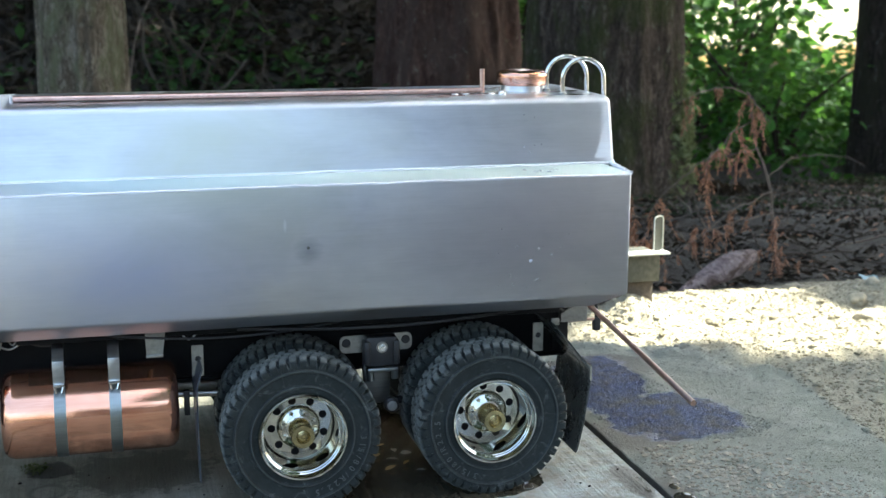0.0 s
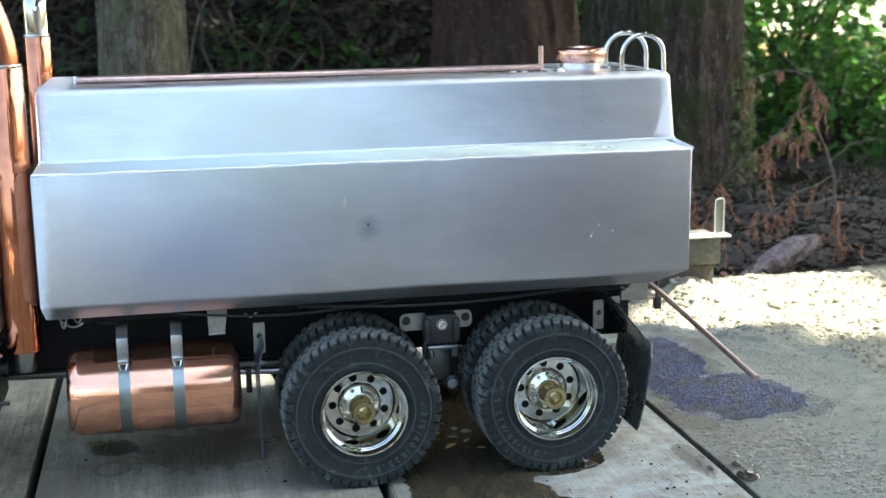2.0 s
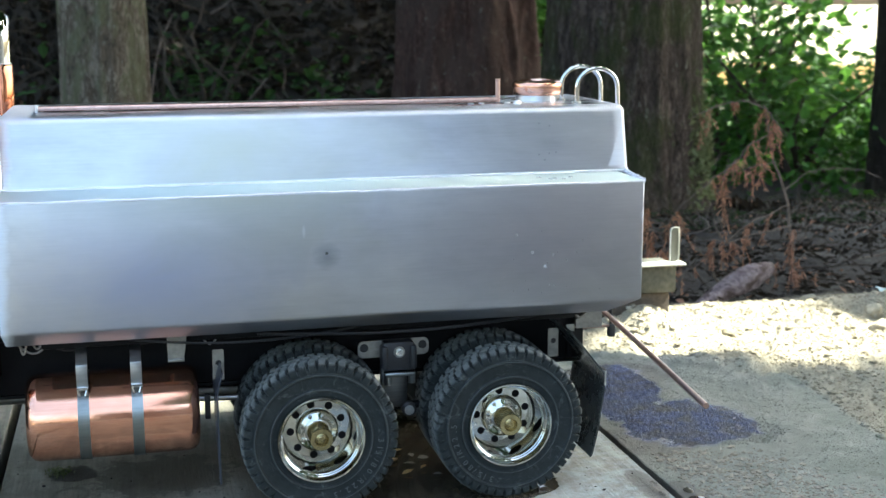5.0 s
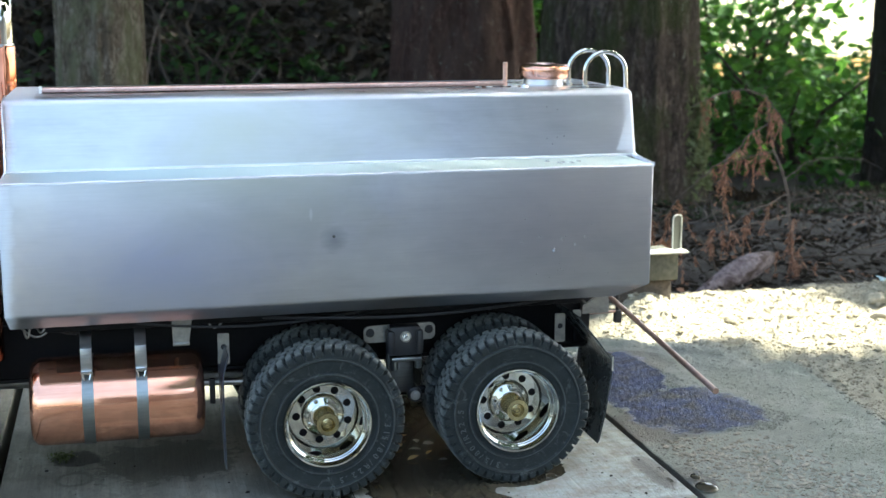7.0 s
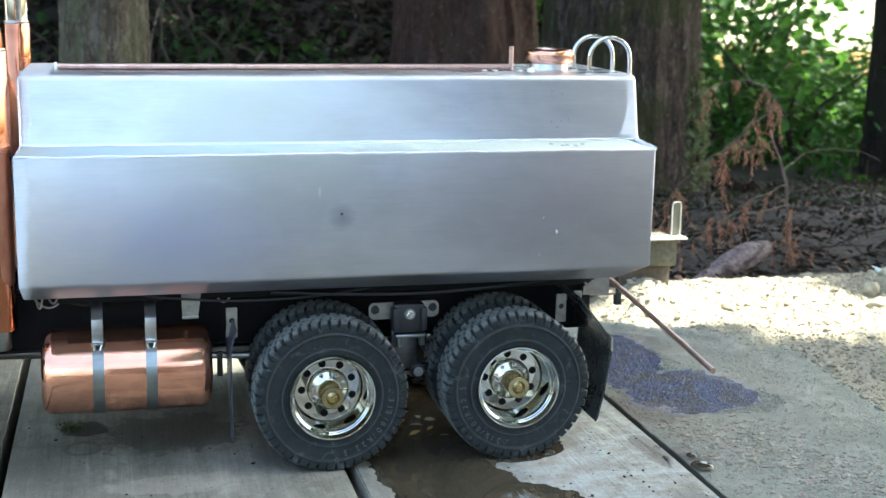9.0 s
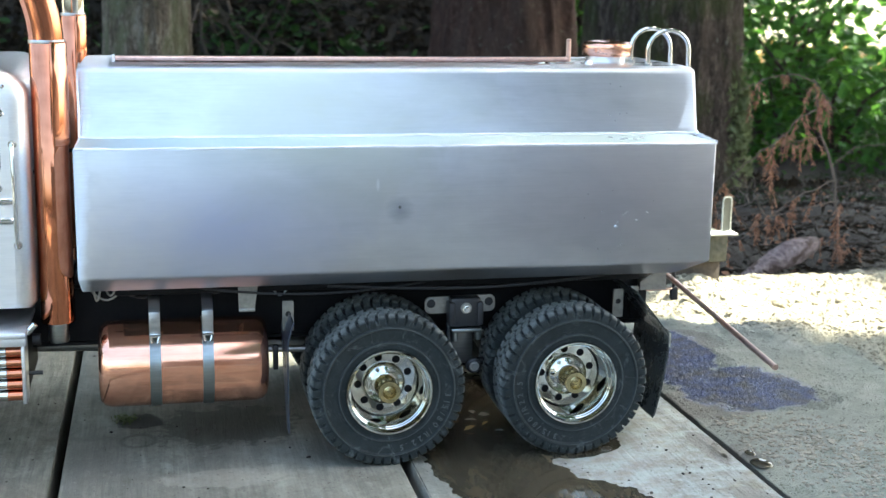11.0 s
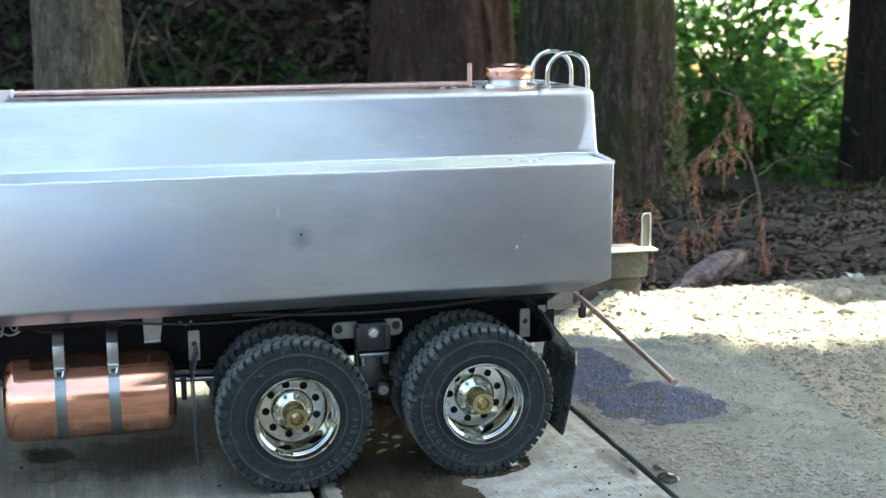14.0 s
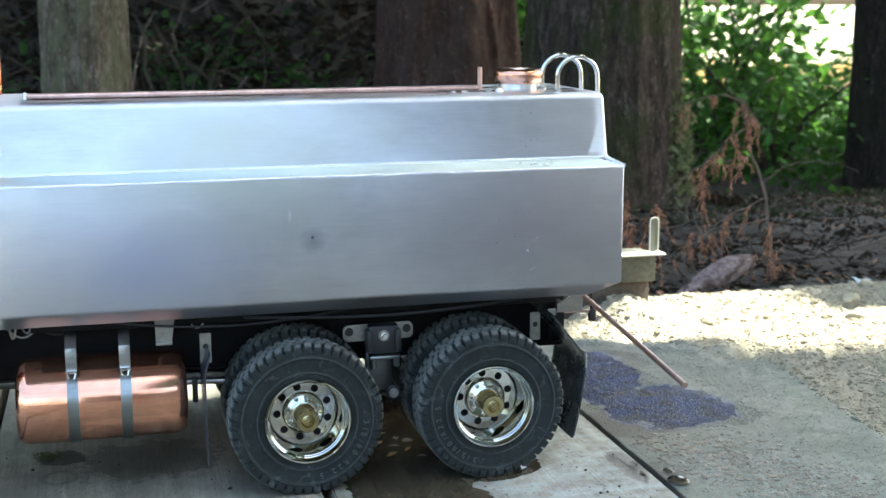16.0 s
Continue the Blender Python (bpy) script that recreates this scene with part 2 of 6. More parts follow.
letter_rubber = plain("scuffed tyre lettering", (0.035, 0.040, 0.041), (0.085, 0.092, 0.092), 0.6, 300.0)
black_paint = plain("black painted steel", (0.005, 0.005, 0.006), (0.013, 0.013, 0.014), 0.6, 50.0, 0.05, 0.0005, 500.0, 0.15)
black_plastic = plain("black moulded plastic", (0.012, 0.012, 0.013), (0.03, 0.03, 0.032), 0.45, 120.0)
flap_rubber = plain("grey-black sheet flap", (0.026, 0.031, 0.030), (0.062, 0.070, 0.068), 0.26, 60.0, 0.08)
flap_satin = plain("blue-grey satin sheet", (0.018, 0.022, 0.030), (0.045, 0.052, 0.070), 0.30, 60.0, 0.05)
dark_trim = plain("dark cab interior", (0.008, 0.008, 0.01), (0.02, 0.02, 0.022), 0.7)

def _glass(nt, p):
    p.inputs["Base Color"].default_value = (0.5, 0.53, 0.53, 1)
    p.inputs["Transmission Weight"].default_value = 1.0
    p.inputs["Roughness"].default_value = 0.02
    p.inputs["IOR"].default_value = 1.45
glass = mat("clear window glass", _glass)

def _drop(nt, p):
    p.inputs["Base Color"].default_value = (0.97, 0.98, 1, 1)
    p.inputs["Transmission Weight"].default_value = 1.0
    p.inputs["Roughness"].default_value = 0.0
    p.inputs["IOR"].default_value = 1.33
water_clear = mat("clear water", _drop)
# bead water whitened in colour, standing for its bright sky glint
def _milky(nt, p):
    _drop(nt, p)
    p.inputs["Base Color"].default_value = (0.9, 0.92, 0.95, 1)
    p.inputs["Transmission Weight"].default_value = 0.75
    p.inputs["Roughness"].default_value = 0.05
water_bead = mat("whitened water bead", _milky)

def ellipse_mask(nt, ax, cx, cy, rx, ry, wob, amount, turn=0.0):
    c, s = math.cos(turn), math.sin(turn)
    x, y = calc(nt, "SUBTRACT", ax[0], cx), calc(nt, "SUBTRACT", ax[1], cy)
    u = calc(nt, "MULTIPLY", calc(nt, "ADD", calc(nt, "MULTIPLY", x, c), calc(nt, "MULTIPLY", y, s)), 1 / rx)
    v = calc(nt, "MULTIPLY", calc(nt, "SUBTRACT", calc(nt, "MULTIPLY", y, c), calc(nt, "MULTIPLY", x, s)), 1 / ry)
    d = calc(nt, "SQRT", calc(nt, "ADD", calc(nt, "MULTIPLY", u, u), calc(nt, "MULTIPLY", v, v)))
    d = calc(nt, "ADD", d, calc(nt, "MULTIPLY", calc(nt, "SUBTRACT", wob, 0.5), amount))
    return calc(nt, "MULTIPLY", calc(nt, "SUBTRACT", 1.0, d), 7.0, clamp=True)

def _wood(nt, p):
    # weathered softwood plank: grain along y, silvered, with knots and dark checks
    info = nt.nodes.new("ShaderNodeObjectInfo")
    shift = nt.nodes.new("ShaderNodeVectorMath")
    shift.operation = "MULTIPLY_ADD"
    t = nt.nodes.new("ShaderNodeTexCoord")
    comb = nt.nodes.new("ShaderNodeCombineXYZ")
    for i in range(3):
        nt.links.new(info.outputs["Random"], comb.inputs[i])
    shift.inputs[1].default_value = (7, 13, 3)
    nt.links.new(comb.outputs[0], shift.inputs[0])
    nt.links.new(t.outputs["Object"], shift.inputs[2])
    v = shift.outputs[0]
    def scaled(s):
        mp = nt.nodes.new("ShaderNodeMapping")
        mp.inputs["Scale"].default_value = s
        nt.links.new(v, mp.inputs["Vector"])
        return mp.outputs[0]
    warp = noise_tex(nt, scaled((9, 3, 1)), 1.0, 2.0)
    bands = noise_tex(nt, scaled((90, 5.0, 20)), 1.0, 6.0, 0.62, 1.8)
    fibre = noise_tex(nt, scaled((620, 26, 60)), 1.0, 3.0, 0.6, 0.6)
    blot = noise_tex(nt, scaled((16, 9, 5)), 1.0, 5.0, 0.62, 0.3)
    dust = noise_tex(nt, scaled((260, 260, 90)), 1.0, 3.0, 0.7)
    vor = node(nt, "ShaderNodeTexVoronoi", Scale=1.0)
    nt.links.new(scaled((9, 3.4, 1)), vor.inputs["Vector"])
    knot = ramp(nt, vor.outputs["Distance"], (0.0, (1.0,)), (0.09, (0.0,)))
    grain = calc(nt, "ADD", calc(nt, "ADD", calc(nt, "MULTIPLY", bands, 0.33), calc(nt, "MULTIPLY", fibre, 0.20)), calc(nt, "MULTIPLY", noise_tex(nt, scaled((80, 55, 10)), 1.0, 7.0, 0.78, 0.3), 0.47))
    col = ramp(nt, grain, (0.36, (0.095, 0.093, 0.072)), (0.5, (0.22, 0.216, 0.172)), (0.65, (0.385, 0.378, 0.305)))
    col = mix(nt, ramp(nt, blot, (0.42, (0.0,)), (0.7, (0.75,))), col, (0.12, 0.108, 0.086))
    col = mix(nt, ramp(nt, warp, (0.5, (0.0,)), (0.75, (0.55,))), col, (0.30, 0.28, 0.24))
    col = mix(nt, calc(nt, "MULTIPLY", knot, 0.7), col, (0.07, 0.06, 0.05))
    col = mix(nt, ramp(nt, dust, (0.62, (0.0,)), (0.72, (0.5,))), col, (0.36, 0.34, 0.30))
    o = coords(nt)
    ax = axes(nt, o)
    wob = noise_tex(nt, o, 45.0, 5.0, 0.65)
    # pale dried film on the right-hand boards, tinted bluish for a painted sky sheen
    tint_fac = calc(nt, "MULTIPLY", calc(nt, "SUBTRACT", calc(nt, "ADD", ax[0], calc(nt, "MULTIPLY", calc(nt, "SUBTRACT", wob, 0.5), 0.06)), 0.075), 40.0, clamp=True)
    col = mix(nt, calc(nt, "MULTIPLY", tint_fac, calc(nt, "MULTIPLY", ramp(nt, noise_tex(nt, o, 75.0, 6.0, 0.7), (0.38, (0.0,)), (0.6, (1.0,))), 0.74)), col, (0.350, 0.392, 0.395))
    # a fleck of sunlight on the plank, painted as a paler patch
    strip = ellipse_mask(nt, ax, -0.084, 0.612, 0.040, 0.014, wob, 1.6)
    col = mix(nt, calc(nt, "MULTIPLY", strip, 0.26), col, (0.48, 0.44, 0.36))
    score = noise_tex(nt, coords(nt, (420, 9, 20)), 1.0, 3.0, 0.5, 0.4)
    col = mix(nt, calc(nt, "MULTIPLY", ramp(nt, score, (0.70, (0.0,)), (0.73, (0.4,))), tint_fac), col, (0.55, 0.55, 0.53))
    speck = noise_tex(nt, o, 330.0, 3.0, 0.75)
    col = mix(nt, ramp(nt, speck, (0.61, (0.0,)), (0.69, (0.85,))), col, (0.075, 0.065, 0.05))
    stain = noise_tex(nt, o, 26.0, 6.0, 0.7, 0.5)
    col = mix(nt, ramp(nt, stain, (0.55, (0.0,)), (0.66, (0.55,))), col, (0.13, 0.115, 0.085))
    whorl = calc(nt, "SUBTRACT", ellipse_mask(nt, ax, -0.1310, 0.676, 0.0115, 0.0130, wob, 0.5), ellipse_mask(nt, ax, -0.1310, 0.676, 0.0085, 0.0090, wob, 0.5))
    col = mix(nt, calc(nt, "MULTIPLY", whorl, 0.5), col, (0.06, 0.054, 0.043))
    # soft shadow below the fuel drum, painted dark olive into the planks
    drum_shade = ellipse_mask(nt, ax, -0.080, 0.694, 0.042, 0.036, noise_tex(nt, o, 70.0, 6.0, 0.7), 2.2)
    col = mix(nt, calc(nt, "MULTIPLY", drum_shade, 0.62), col, (0.052, 0.050, 0.036))
    # the mossy knot's hollow is only painted dark; the plank stays flat
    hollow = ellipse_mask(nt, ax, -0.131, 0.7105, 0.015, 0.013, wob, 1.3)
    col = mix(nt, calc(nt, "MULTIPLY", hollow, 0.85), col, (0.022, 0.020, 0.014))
    d1 = ellipse_mask(nt, ax, 0.1825, 0.612, 0.0085, 0.026, wob, 1.1)
    d2 = ellipse_mask(nt, ax, 0.1785, 0.532, 0.012, 0.024, wob, 0.9, 0.2)
    damp = calc(nt, "MAXIMUM", d1, d2)
    col = mix(nt, calc(nt, "MULTIPLY", damp, 0.85), col, (0.055, 0.043, 0.028))
    nt.links.new(col, p.inputs["Base Color"])
    rough = ramp(nt, blot, (0.3, (0.8,)), (0.7, (0.6,)))
    nt.links.new(mix(nt, damp, rough, (0.36, 0.36, 0.36)), p.inputs["Roughness"])
    p.inputs["Specular IOR Level"].default_value = 0.35
    bump(nt, p, calc(nt, "ADD", grain, calc(nt, "MULTIPLY", dust, 0.25)), 0.9, 0.0022)
deck_wood = mat("weathered deck plank", _wood)

def _wet_wood(nt, p):
    grain = noise_tex(nt, coords(nt, (70, 14, 20)), 1.0, 5.0, 0.65, 1.4)
    blot = noise_tex(nt, coords(nt), 40.0, 4.0)
    col = ramp(nt, calc(nt, "ADD", calc(nt, "MULTIPLY", grain, 0.6), calc(nt, "MULTIPLY", blot, 0.4)), (0.3, (0.026, 0.023, 0.015)), (0.7, (0.074, 0.062, 0.040)))
    nt.links.new(col, p.inputs["Base Color"])
    p.inputs["Roughness"].default_value = 0.05
    p.inputs["IOR"].default_value = 1.33
    bump(nt, p, noise_tex(nt, coords(nt), 120.0, 2.0), 0.04, 0.001)
puddle_water = mat("shallow water over wet plank", _wet_wood)

def _gravel(nt, p):
    o = coords(nt)
    ax = axes(nt, o)
    big, mid, fine = noise_tex(nt, o, 9.0, 5.0, 0.6), noise_tex(nt, o, 90.0, 4.0, 0.65), noise_tex(nt, o, 620.0, 4.0, 0.75)
    geo = nt.nodes.new("ShaderNodeNewGeometry")
    isl = geo.outputs["Random Per Island"]
    tone = calc(nt, "ADD", calc(nt, "ADD", calc(nt, "MULTIPLY", mid, 0.35), calc(nt, "MULTIPLY", fine, 0.35)), calc(nt, "MULTIPLY", isl, 0.3))
    grey = ramp(nt, tone, (0.25, (0.135, 0.142, 0.108)), (0.5, (0.195, 0.203, 0.160)), (0.75, (0.285, 0.29, 0.235)))
    sand = ramp(nt, tone, (0.25, (0.150, 0.128, 0.082)), (0.5, (0.265, 0.234, 0.160)), (0.75, (0.41, 0.366, 0.262)))
    # forest floor, its colour darkened to carry the deep shade under the trees
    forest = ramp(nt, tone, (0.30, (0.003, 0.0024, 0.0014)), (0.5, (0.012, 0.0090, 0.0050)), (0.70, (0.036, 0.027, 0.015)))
    # the spilled dry soil lies beyond a slanting line, the wood litter behind it
    line = calc(nt, "ADD", calc(nt, "ADD", calc(nt, "MULTIPLY", ax[0], 0.9), ax[1]), calc(nt, "MULTIPLY", calc(nt, "SUBTRACT", big, 0.5), 0.25))
    sandy = calc(nt, "MULTIPLY", calc(nt, "SUBTRACT", line, 1.14), 14.0, clamp=True)
    # trodden strip beside the deck, with a straight far edge
    beside = calc(nt, "ADD", calc(nt, "SUBTRACT", ax[0], calc(nt, "MULTIPLY", ax[1], 0.10)), calc(nt, "MULTIPLY", calc(nt, "SUBTRACT", noise_tex(nt, o, 45.0, 4.0), 0.5), 0.014))
    sandy = calc(nt, "MAXIMUM", sandy, calc(nt, "MULTIPLY", calc(nt, "MULTIPLY", calc(nt, "SUBTRACT", beside, 0.2915), 130.0, clamp=True), 0.85))
    patchy = noise_tex(nt, o, 34.0, 5.0, 0.68, 0.4)
    grey = mix(nt, ramp(nt, patchy, (0.50, (0.0,)), (0.66, (0.55,))), grey, (0.30, 0.305, 0.255))
    grey = mix(nt, ramp(nt, noise_tex(nt, o, 20.0, 5.0, 0.7, 0.6), (0.50, (0.0,)), (0.62, (0.45,))), grey, (0.125, 0.132, 0.098))
    col = mix(nt, sandy, grey, sand)
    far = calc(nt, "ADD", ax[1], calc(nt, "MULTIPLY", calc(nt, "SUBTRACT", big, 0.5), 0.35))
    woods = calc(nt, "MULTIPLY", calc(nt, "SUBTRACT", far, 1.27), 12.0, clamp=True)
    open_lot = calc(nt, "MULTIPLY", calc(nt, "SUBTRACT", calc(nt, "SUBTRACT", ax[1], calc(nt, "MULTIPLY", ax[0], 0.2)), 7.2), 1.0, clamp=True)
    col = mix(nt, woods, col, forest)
    col = mix(nt, open_lot, col, sand)
    # unseen ground in front, darkened so the tank's side reflects less light
    front_dark = calc(nt, "MULTIPLY", calc(nt, "SUBTRACT", 0.36, far), 8.0, clamp=True)
    col = mix(nt, front_dark, col, ramp(nt, tone, (0.3, (0.07, 0.062, 0.05)), (0.7, (0.16, 0.145, 0.12))))
    wob = noise_tex(nt, o, 38.0, 5.0, 0.65)
    w1 = ellipse_mask(nt, ax, 0.254, 0.722, 0.050, 0.052, wob, 1.1, -0.6)
    w2 = ellipse_mask(nt, ax, 0.236, 0.805, 0.036, 0.072, wob, 1.2, -0.2)
    wet = calc(nt, "MAXIMUM", w1, w2)
    rim = calc(nt, "MAXIMUM", ellipse_mask(nt, ax, 0.222, 0.700, 0.034, 0.040, wob, 1.2, -0.5), ellipse_mask(nt, ax, 0.246, 0.835, 0.040, 0.055, wob, 1.2, -0.3))
    rim = calc(nt, "MAXIMUM", rim, ellipse_mask(nt, ax, 0.203, 0.603, 0.010, 0.020, wob, 1.2))
    damp = ellipse_mask(nt, ax, 0.255, 0.75, 0.095, 0.17, wob, 0.8, -0.25)
    col = mix(nt, calc(nt, "MULTIPLY", damp, 0.35), col, (0.19, 0.187, 0.16))
    col = mix(nt, calc(nt, "MULTIPLY", rim, 0.7), col, (0.125, 0.11, 0.09))
    # wet grit; its blue is the sky's reflection put into the colour
    sky_mottle = ramp(nt, noise_tex(nt, o, 55.0, 5.0, 0.7, 0.5), (0.36, (0.0,)), (0.56, (1.0,)))
    col = mix(nt, calc(nt, "MULTIPLY", wet, 0.9), col, mix(nt, sky_mottle, (0.070, 0.066, 0.068), (0.050, 0.066, 0.142)))
    # darkness of the gap beside the deck, painted on the ground's edge
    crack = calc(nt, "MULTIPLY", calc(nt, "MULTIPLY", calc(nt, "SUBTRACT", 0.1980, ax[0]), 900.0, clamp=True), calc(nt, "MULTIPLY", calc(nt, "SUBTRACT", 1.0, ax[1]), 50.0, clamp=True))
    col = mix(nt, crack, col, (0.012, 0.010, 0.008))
    nt.links.new(col, p.inputs["Base Color"])
    nt.links.new(ramp(nt, wet, (0.0, (0.92,)), (1.0, (0.11,))), p.inputs["Roughness"])
    bump(nt, p, calc(nt, "ADD", calc(nt, "MULTIPLY", mid, 0.6), calc(nt, "MULTIPLY", fine, 0.6)), 0.8, 0.0022)
gravel = mat("gravel and dry soil", _gravel)
pebble = plain("brown-grey pebbles", (0.12, 0.108, 0.08), (0.36, 0.33, 0.26), 0.85, 150.0, 0.3, 0.001, 900.0, 0.3)

def _bark(base, ridge, moss, start=0.44, spread=7):
    def build(nt, p):
        o = coords(nt)
        furrow = noise_tex(nt, coords(nt, (55, 55, 14)), 1.0, 6.0, 0.72, 0.6)
        flake = noise_tex(nt, coords(nt, (150, 150, 75)), 1.0, 5.0, 0.75, 0.4)
        patch = noise_tex(nt, coords(nt, (spread, spread, spread * 0.5)), 1.0, 5.0, 0.68)
        lich = noise_tex(nt, coords(nt, (55, 55, 34)), 1.0, 6.0, 0.75)
        g = calc(nt, "ADD", calc(nt, "MULTIPLY", furrow, 0.55), calc(nt, "MULTIPLY", flake, 0.45))
        col = ramp(nt, g, (0.36, tuple(c * 0.2 for c in base)), (0.5, base), (0.66, ridge))
        col = mix(nt, ramp(nt, patch, (start, (0.0,)), (start + 0.12, (0.62,))), col, moss)
        col = mix(nt, ramp(nt, lich, (0.6, (0.0,)), (0.68, (0.55,))), col, (0.22, 0.225, 0.18))
        nt.links.new(col, p.inputs["Base Color"])
        p.inputs["Roughness"].default_value = 0.95
        p.inputs["Specular IOR Level"].default_value = 0.15
        bump(nt, p, g, 1.0, 0.022)
    return mat("bark", build)
bark_grey = _bark((0.125, 0.10, 0.07), (0.37, 0.32, 0.25), (0.13, 0.138, 0.072), 0.47, 24)
bark_red = _bark((0.058, 0.032, 0.024), (0.145, 0.088, 0.066), (0.07, 0.048, 0.037), 0.44, 12)
# bark darkened in colour for the trunk that stands in shade
bark_shaded = _bark((0.034, 0.026, 0.020), (0.078, 0.060, 0.046), (0.030, 0.030, 0.016), 0.47, 12)
bark_moss = _bark((0.048, 0.036, 0.027), (0.155, 0.118, 0.094), (0.034, 0.046, 0.010), 0.47, 12)

def leafy(name, lo, hi, glow):
    def build(nt, p):
        geo = nt.nodes.new("ShaderNodeNewGeometry")
        n = noise_tex(nt, coords(nt), 60.0, 3.0)
        f = calc(nt, "ADD", calc(nt, "MULTIPLY", geo.outputs["Random Per Island"], 0.75), calc(nt, "MULTIPLY", n, 0.25))
        col = ramp(nt, f, (0.1, lo), (0.9, hi))
        nt.links.new(col, p.inputs["Base Color"])
        p.inputs["Roughness"].default_value = 0.6
        p.inputs["Specular IOR Level"].default_value = 0.12
        tr = nt.nodes.new("ShaderNodeBsdfTranslucent")
        nt.links.new(mix(nt, 0.5, col, glow), tr.inputs[0])
        m = nt.nodes.new("ShaderNodeMixShader")
        m.inputs[0].default_value = 0.38
        out = nt.nodes["Material Output"]
        nt.links.new(p.outputs[0], m.inputs[1])
        nt.links.new(tr.outputs[0], m.inputs[2])
        nt.links.new(m.outputs[0], out.inputs[0])
    return mat(name, build)
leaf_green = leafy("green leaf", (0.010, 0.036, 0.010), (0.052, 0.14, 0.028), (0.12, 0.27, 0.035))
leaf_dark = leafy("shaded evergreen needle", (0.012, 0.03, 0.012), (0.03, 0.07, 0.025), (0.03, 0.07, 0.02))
leaf_brown = leafy("dead cedar spray", (0.085, 0.044, 0.027), (0.35, 0.20, 0.135), (0.30, 0.15, 0.085))
twig_grey = plain("dry grey twig", (0.05, 0.038, 0.03), (0.15, 0.122, 0.102), 0.85, 40.0, 0.6, 0.002, 300.0, 0.2)
twig_dark = plain("dark forest twig", (0.02, 0.016, 0.011), (0.06, 0.048, 0.036), 0.9, 30.0, 0.5, 0.002, 200.0, 0.2)
def _log(nt, p):
    # grey-pink weathered wood with dark rotten patches and a brown crust
    o = coords(nt)
    big, mid, fine = noise_tex(nt, coords(nt, (22, 40, 40)), 1.0, 4.0, 0.65, 0.8), noise_tex(nt, o, 130.0, 5.0, 0.7), noise_tex(nt, o, 600.0, 3.0, 0.7)
    col = ramp(nt, mid, (0.34, (0.075, 0.055, 0.055)), (0.52, (0.175, 0.135, 0.135)), (0.68, (0.27, 0.225, 0.215)))
    col = mix(nt, ramp(nt, big, (0.50, (0.0,)), (0.58, (0.9,))), col, (0.045, 0.026, 0.018))
    col = mix(nt, ramp(nt, fine, (0.62, (0.0,)), (0.70, (0.6,))), col, (0.03, 0.022, 0.018))
    nt.links.new(col, p.inputs["Base Color"])
    p.inputs["Roughness"].default_value = 0.85
    bump(nt, p, calc(nt, "ADD", mid, calc(nt, "MULTIPLY", fine, 0.4)), 0.9, 0.004)
log_wood = mat("bare pinkish log", _log)
old_timber = plain("old sawn timber", (0.02, 0.016, 0.012), (0.14, 0.115, 0.088), 0.85, 40.0, 0.7, 0.002, 300.0, 0.3)
dark_timber = plain("greyed damp timber", (0.035, 0.037, 0.028), (0.13, 0.128, 0.10), 0.8, 30.0, 0.7, 0.002, 260.0, 0.3)
bracket_grey = plain("greyed enamel face", (0.045, 0.05, 0.04), (0.09, 0.095, 0.08), 0.35, 60.0, 0.1, 0.001, 400.0)
trunk_moss = leafy("shaggy trunk moss", (0.05, 0.066, 0.02), (0.20, 0.22, 0.12), (0.12, 0.15, 0.05))
# these three leaf colours are darkened to carry the wood's shade
leaf_mulch = leafy("dark leaf mould", (0.004, 0.0035, 0.0025), (0.022, 0.018, 0.012), (0.03, 0.02, 0.012))
leaf_bank = leafy("bank leaf darkened for shade", (0.010, 0.016, 0.007), (0.026, 0.042, 0.015), (0.03, 0.05, 0.015))
leaf_shade = leafy("leaf darkened for shade", (0.010, 0.026, 0.008), (0.036, 0.075, 0.022), (0.04, 0.09, 0.02))
bracket_metal = plain("cream enamelled bracket", (0.50, 0.50, 0.42), (0.68, 0.67, 0.58), 0.45, 60.0, 0.1, 0.001, 400.0)
pale_chip = plain("pale grey wood chip", (0.14, 0.14, 0.125), (0.26, 0.26, 0.24), 0.7)
dry_grass = leafy("dry tan grass", (0.30, 0.20, 0.09), (0.50, 0.36, 0.18), (0.5, 0.35, 0.15))
blue_scrap = plain("pale blue plastic scrap", (0.10, 0.20, 0.23), (0.2, 0.32, 0.36), 0.4)
wall_board = plain("weathered grey wall board", (0.16, 0.17, 0.19), (0.30, 0.31, 0.33), 0.85, 3.0, 0.3, 0.004, 60.0, 0.2)

# ---- mesh helpers ----
def part(name, bm, material, parent=None, label=""):
    """One mesh object from a bmesh, under a thing or a part."""
    me = bpy.data.meshes.new(name)
    bm.to_mesh(me)
    bm.free()
    me.materials.append(material)
    ob = new(name, me)
    if parent is not None:
        ob.parent = parent
    return tagged(ob, label) if label else ob

def raw(name, verts, faces, material, parent=None, label="", smooth=False):
    me = bpy.data.meshes.new(name)
    me.from_pydata([tuple(map(float, v)) for v in verts], [], [tuple(map(int, f)) for f in faces])
    me.materials.append(material)
    if smooth:
        me.shade_smooth()
    ob = new(name, me)
    if parent is not None:
        ob.parent = parent
    return tagged(ob, label) if label else ob

def smooth(ob, angle=35):
    ob.data.shade_smooth()
    ob.data.set_sharp_from_angle(angle=radians(angle))
    return ob

def empty(name, label, category, group="", kind="", at=(0, 0, 0)):
    ob = new(name)
    ob.location = at
    return tagged(ob, label, category, group, kind)

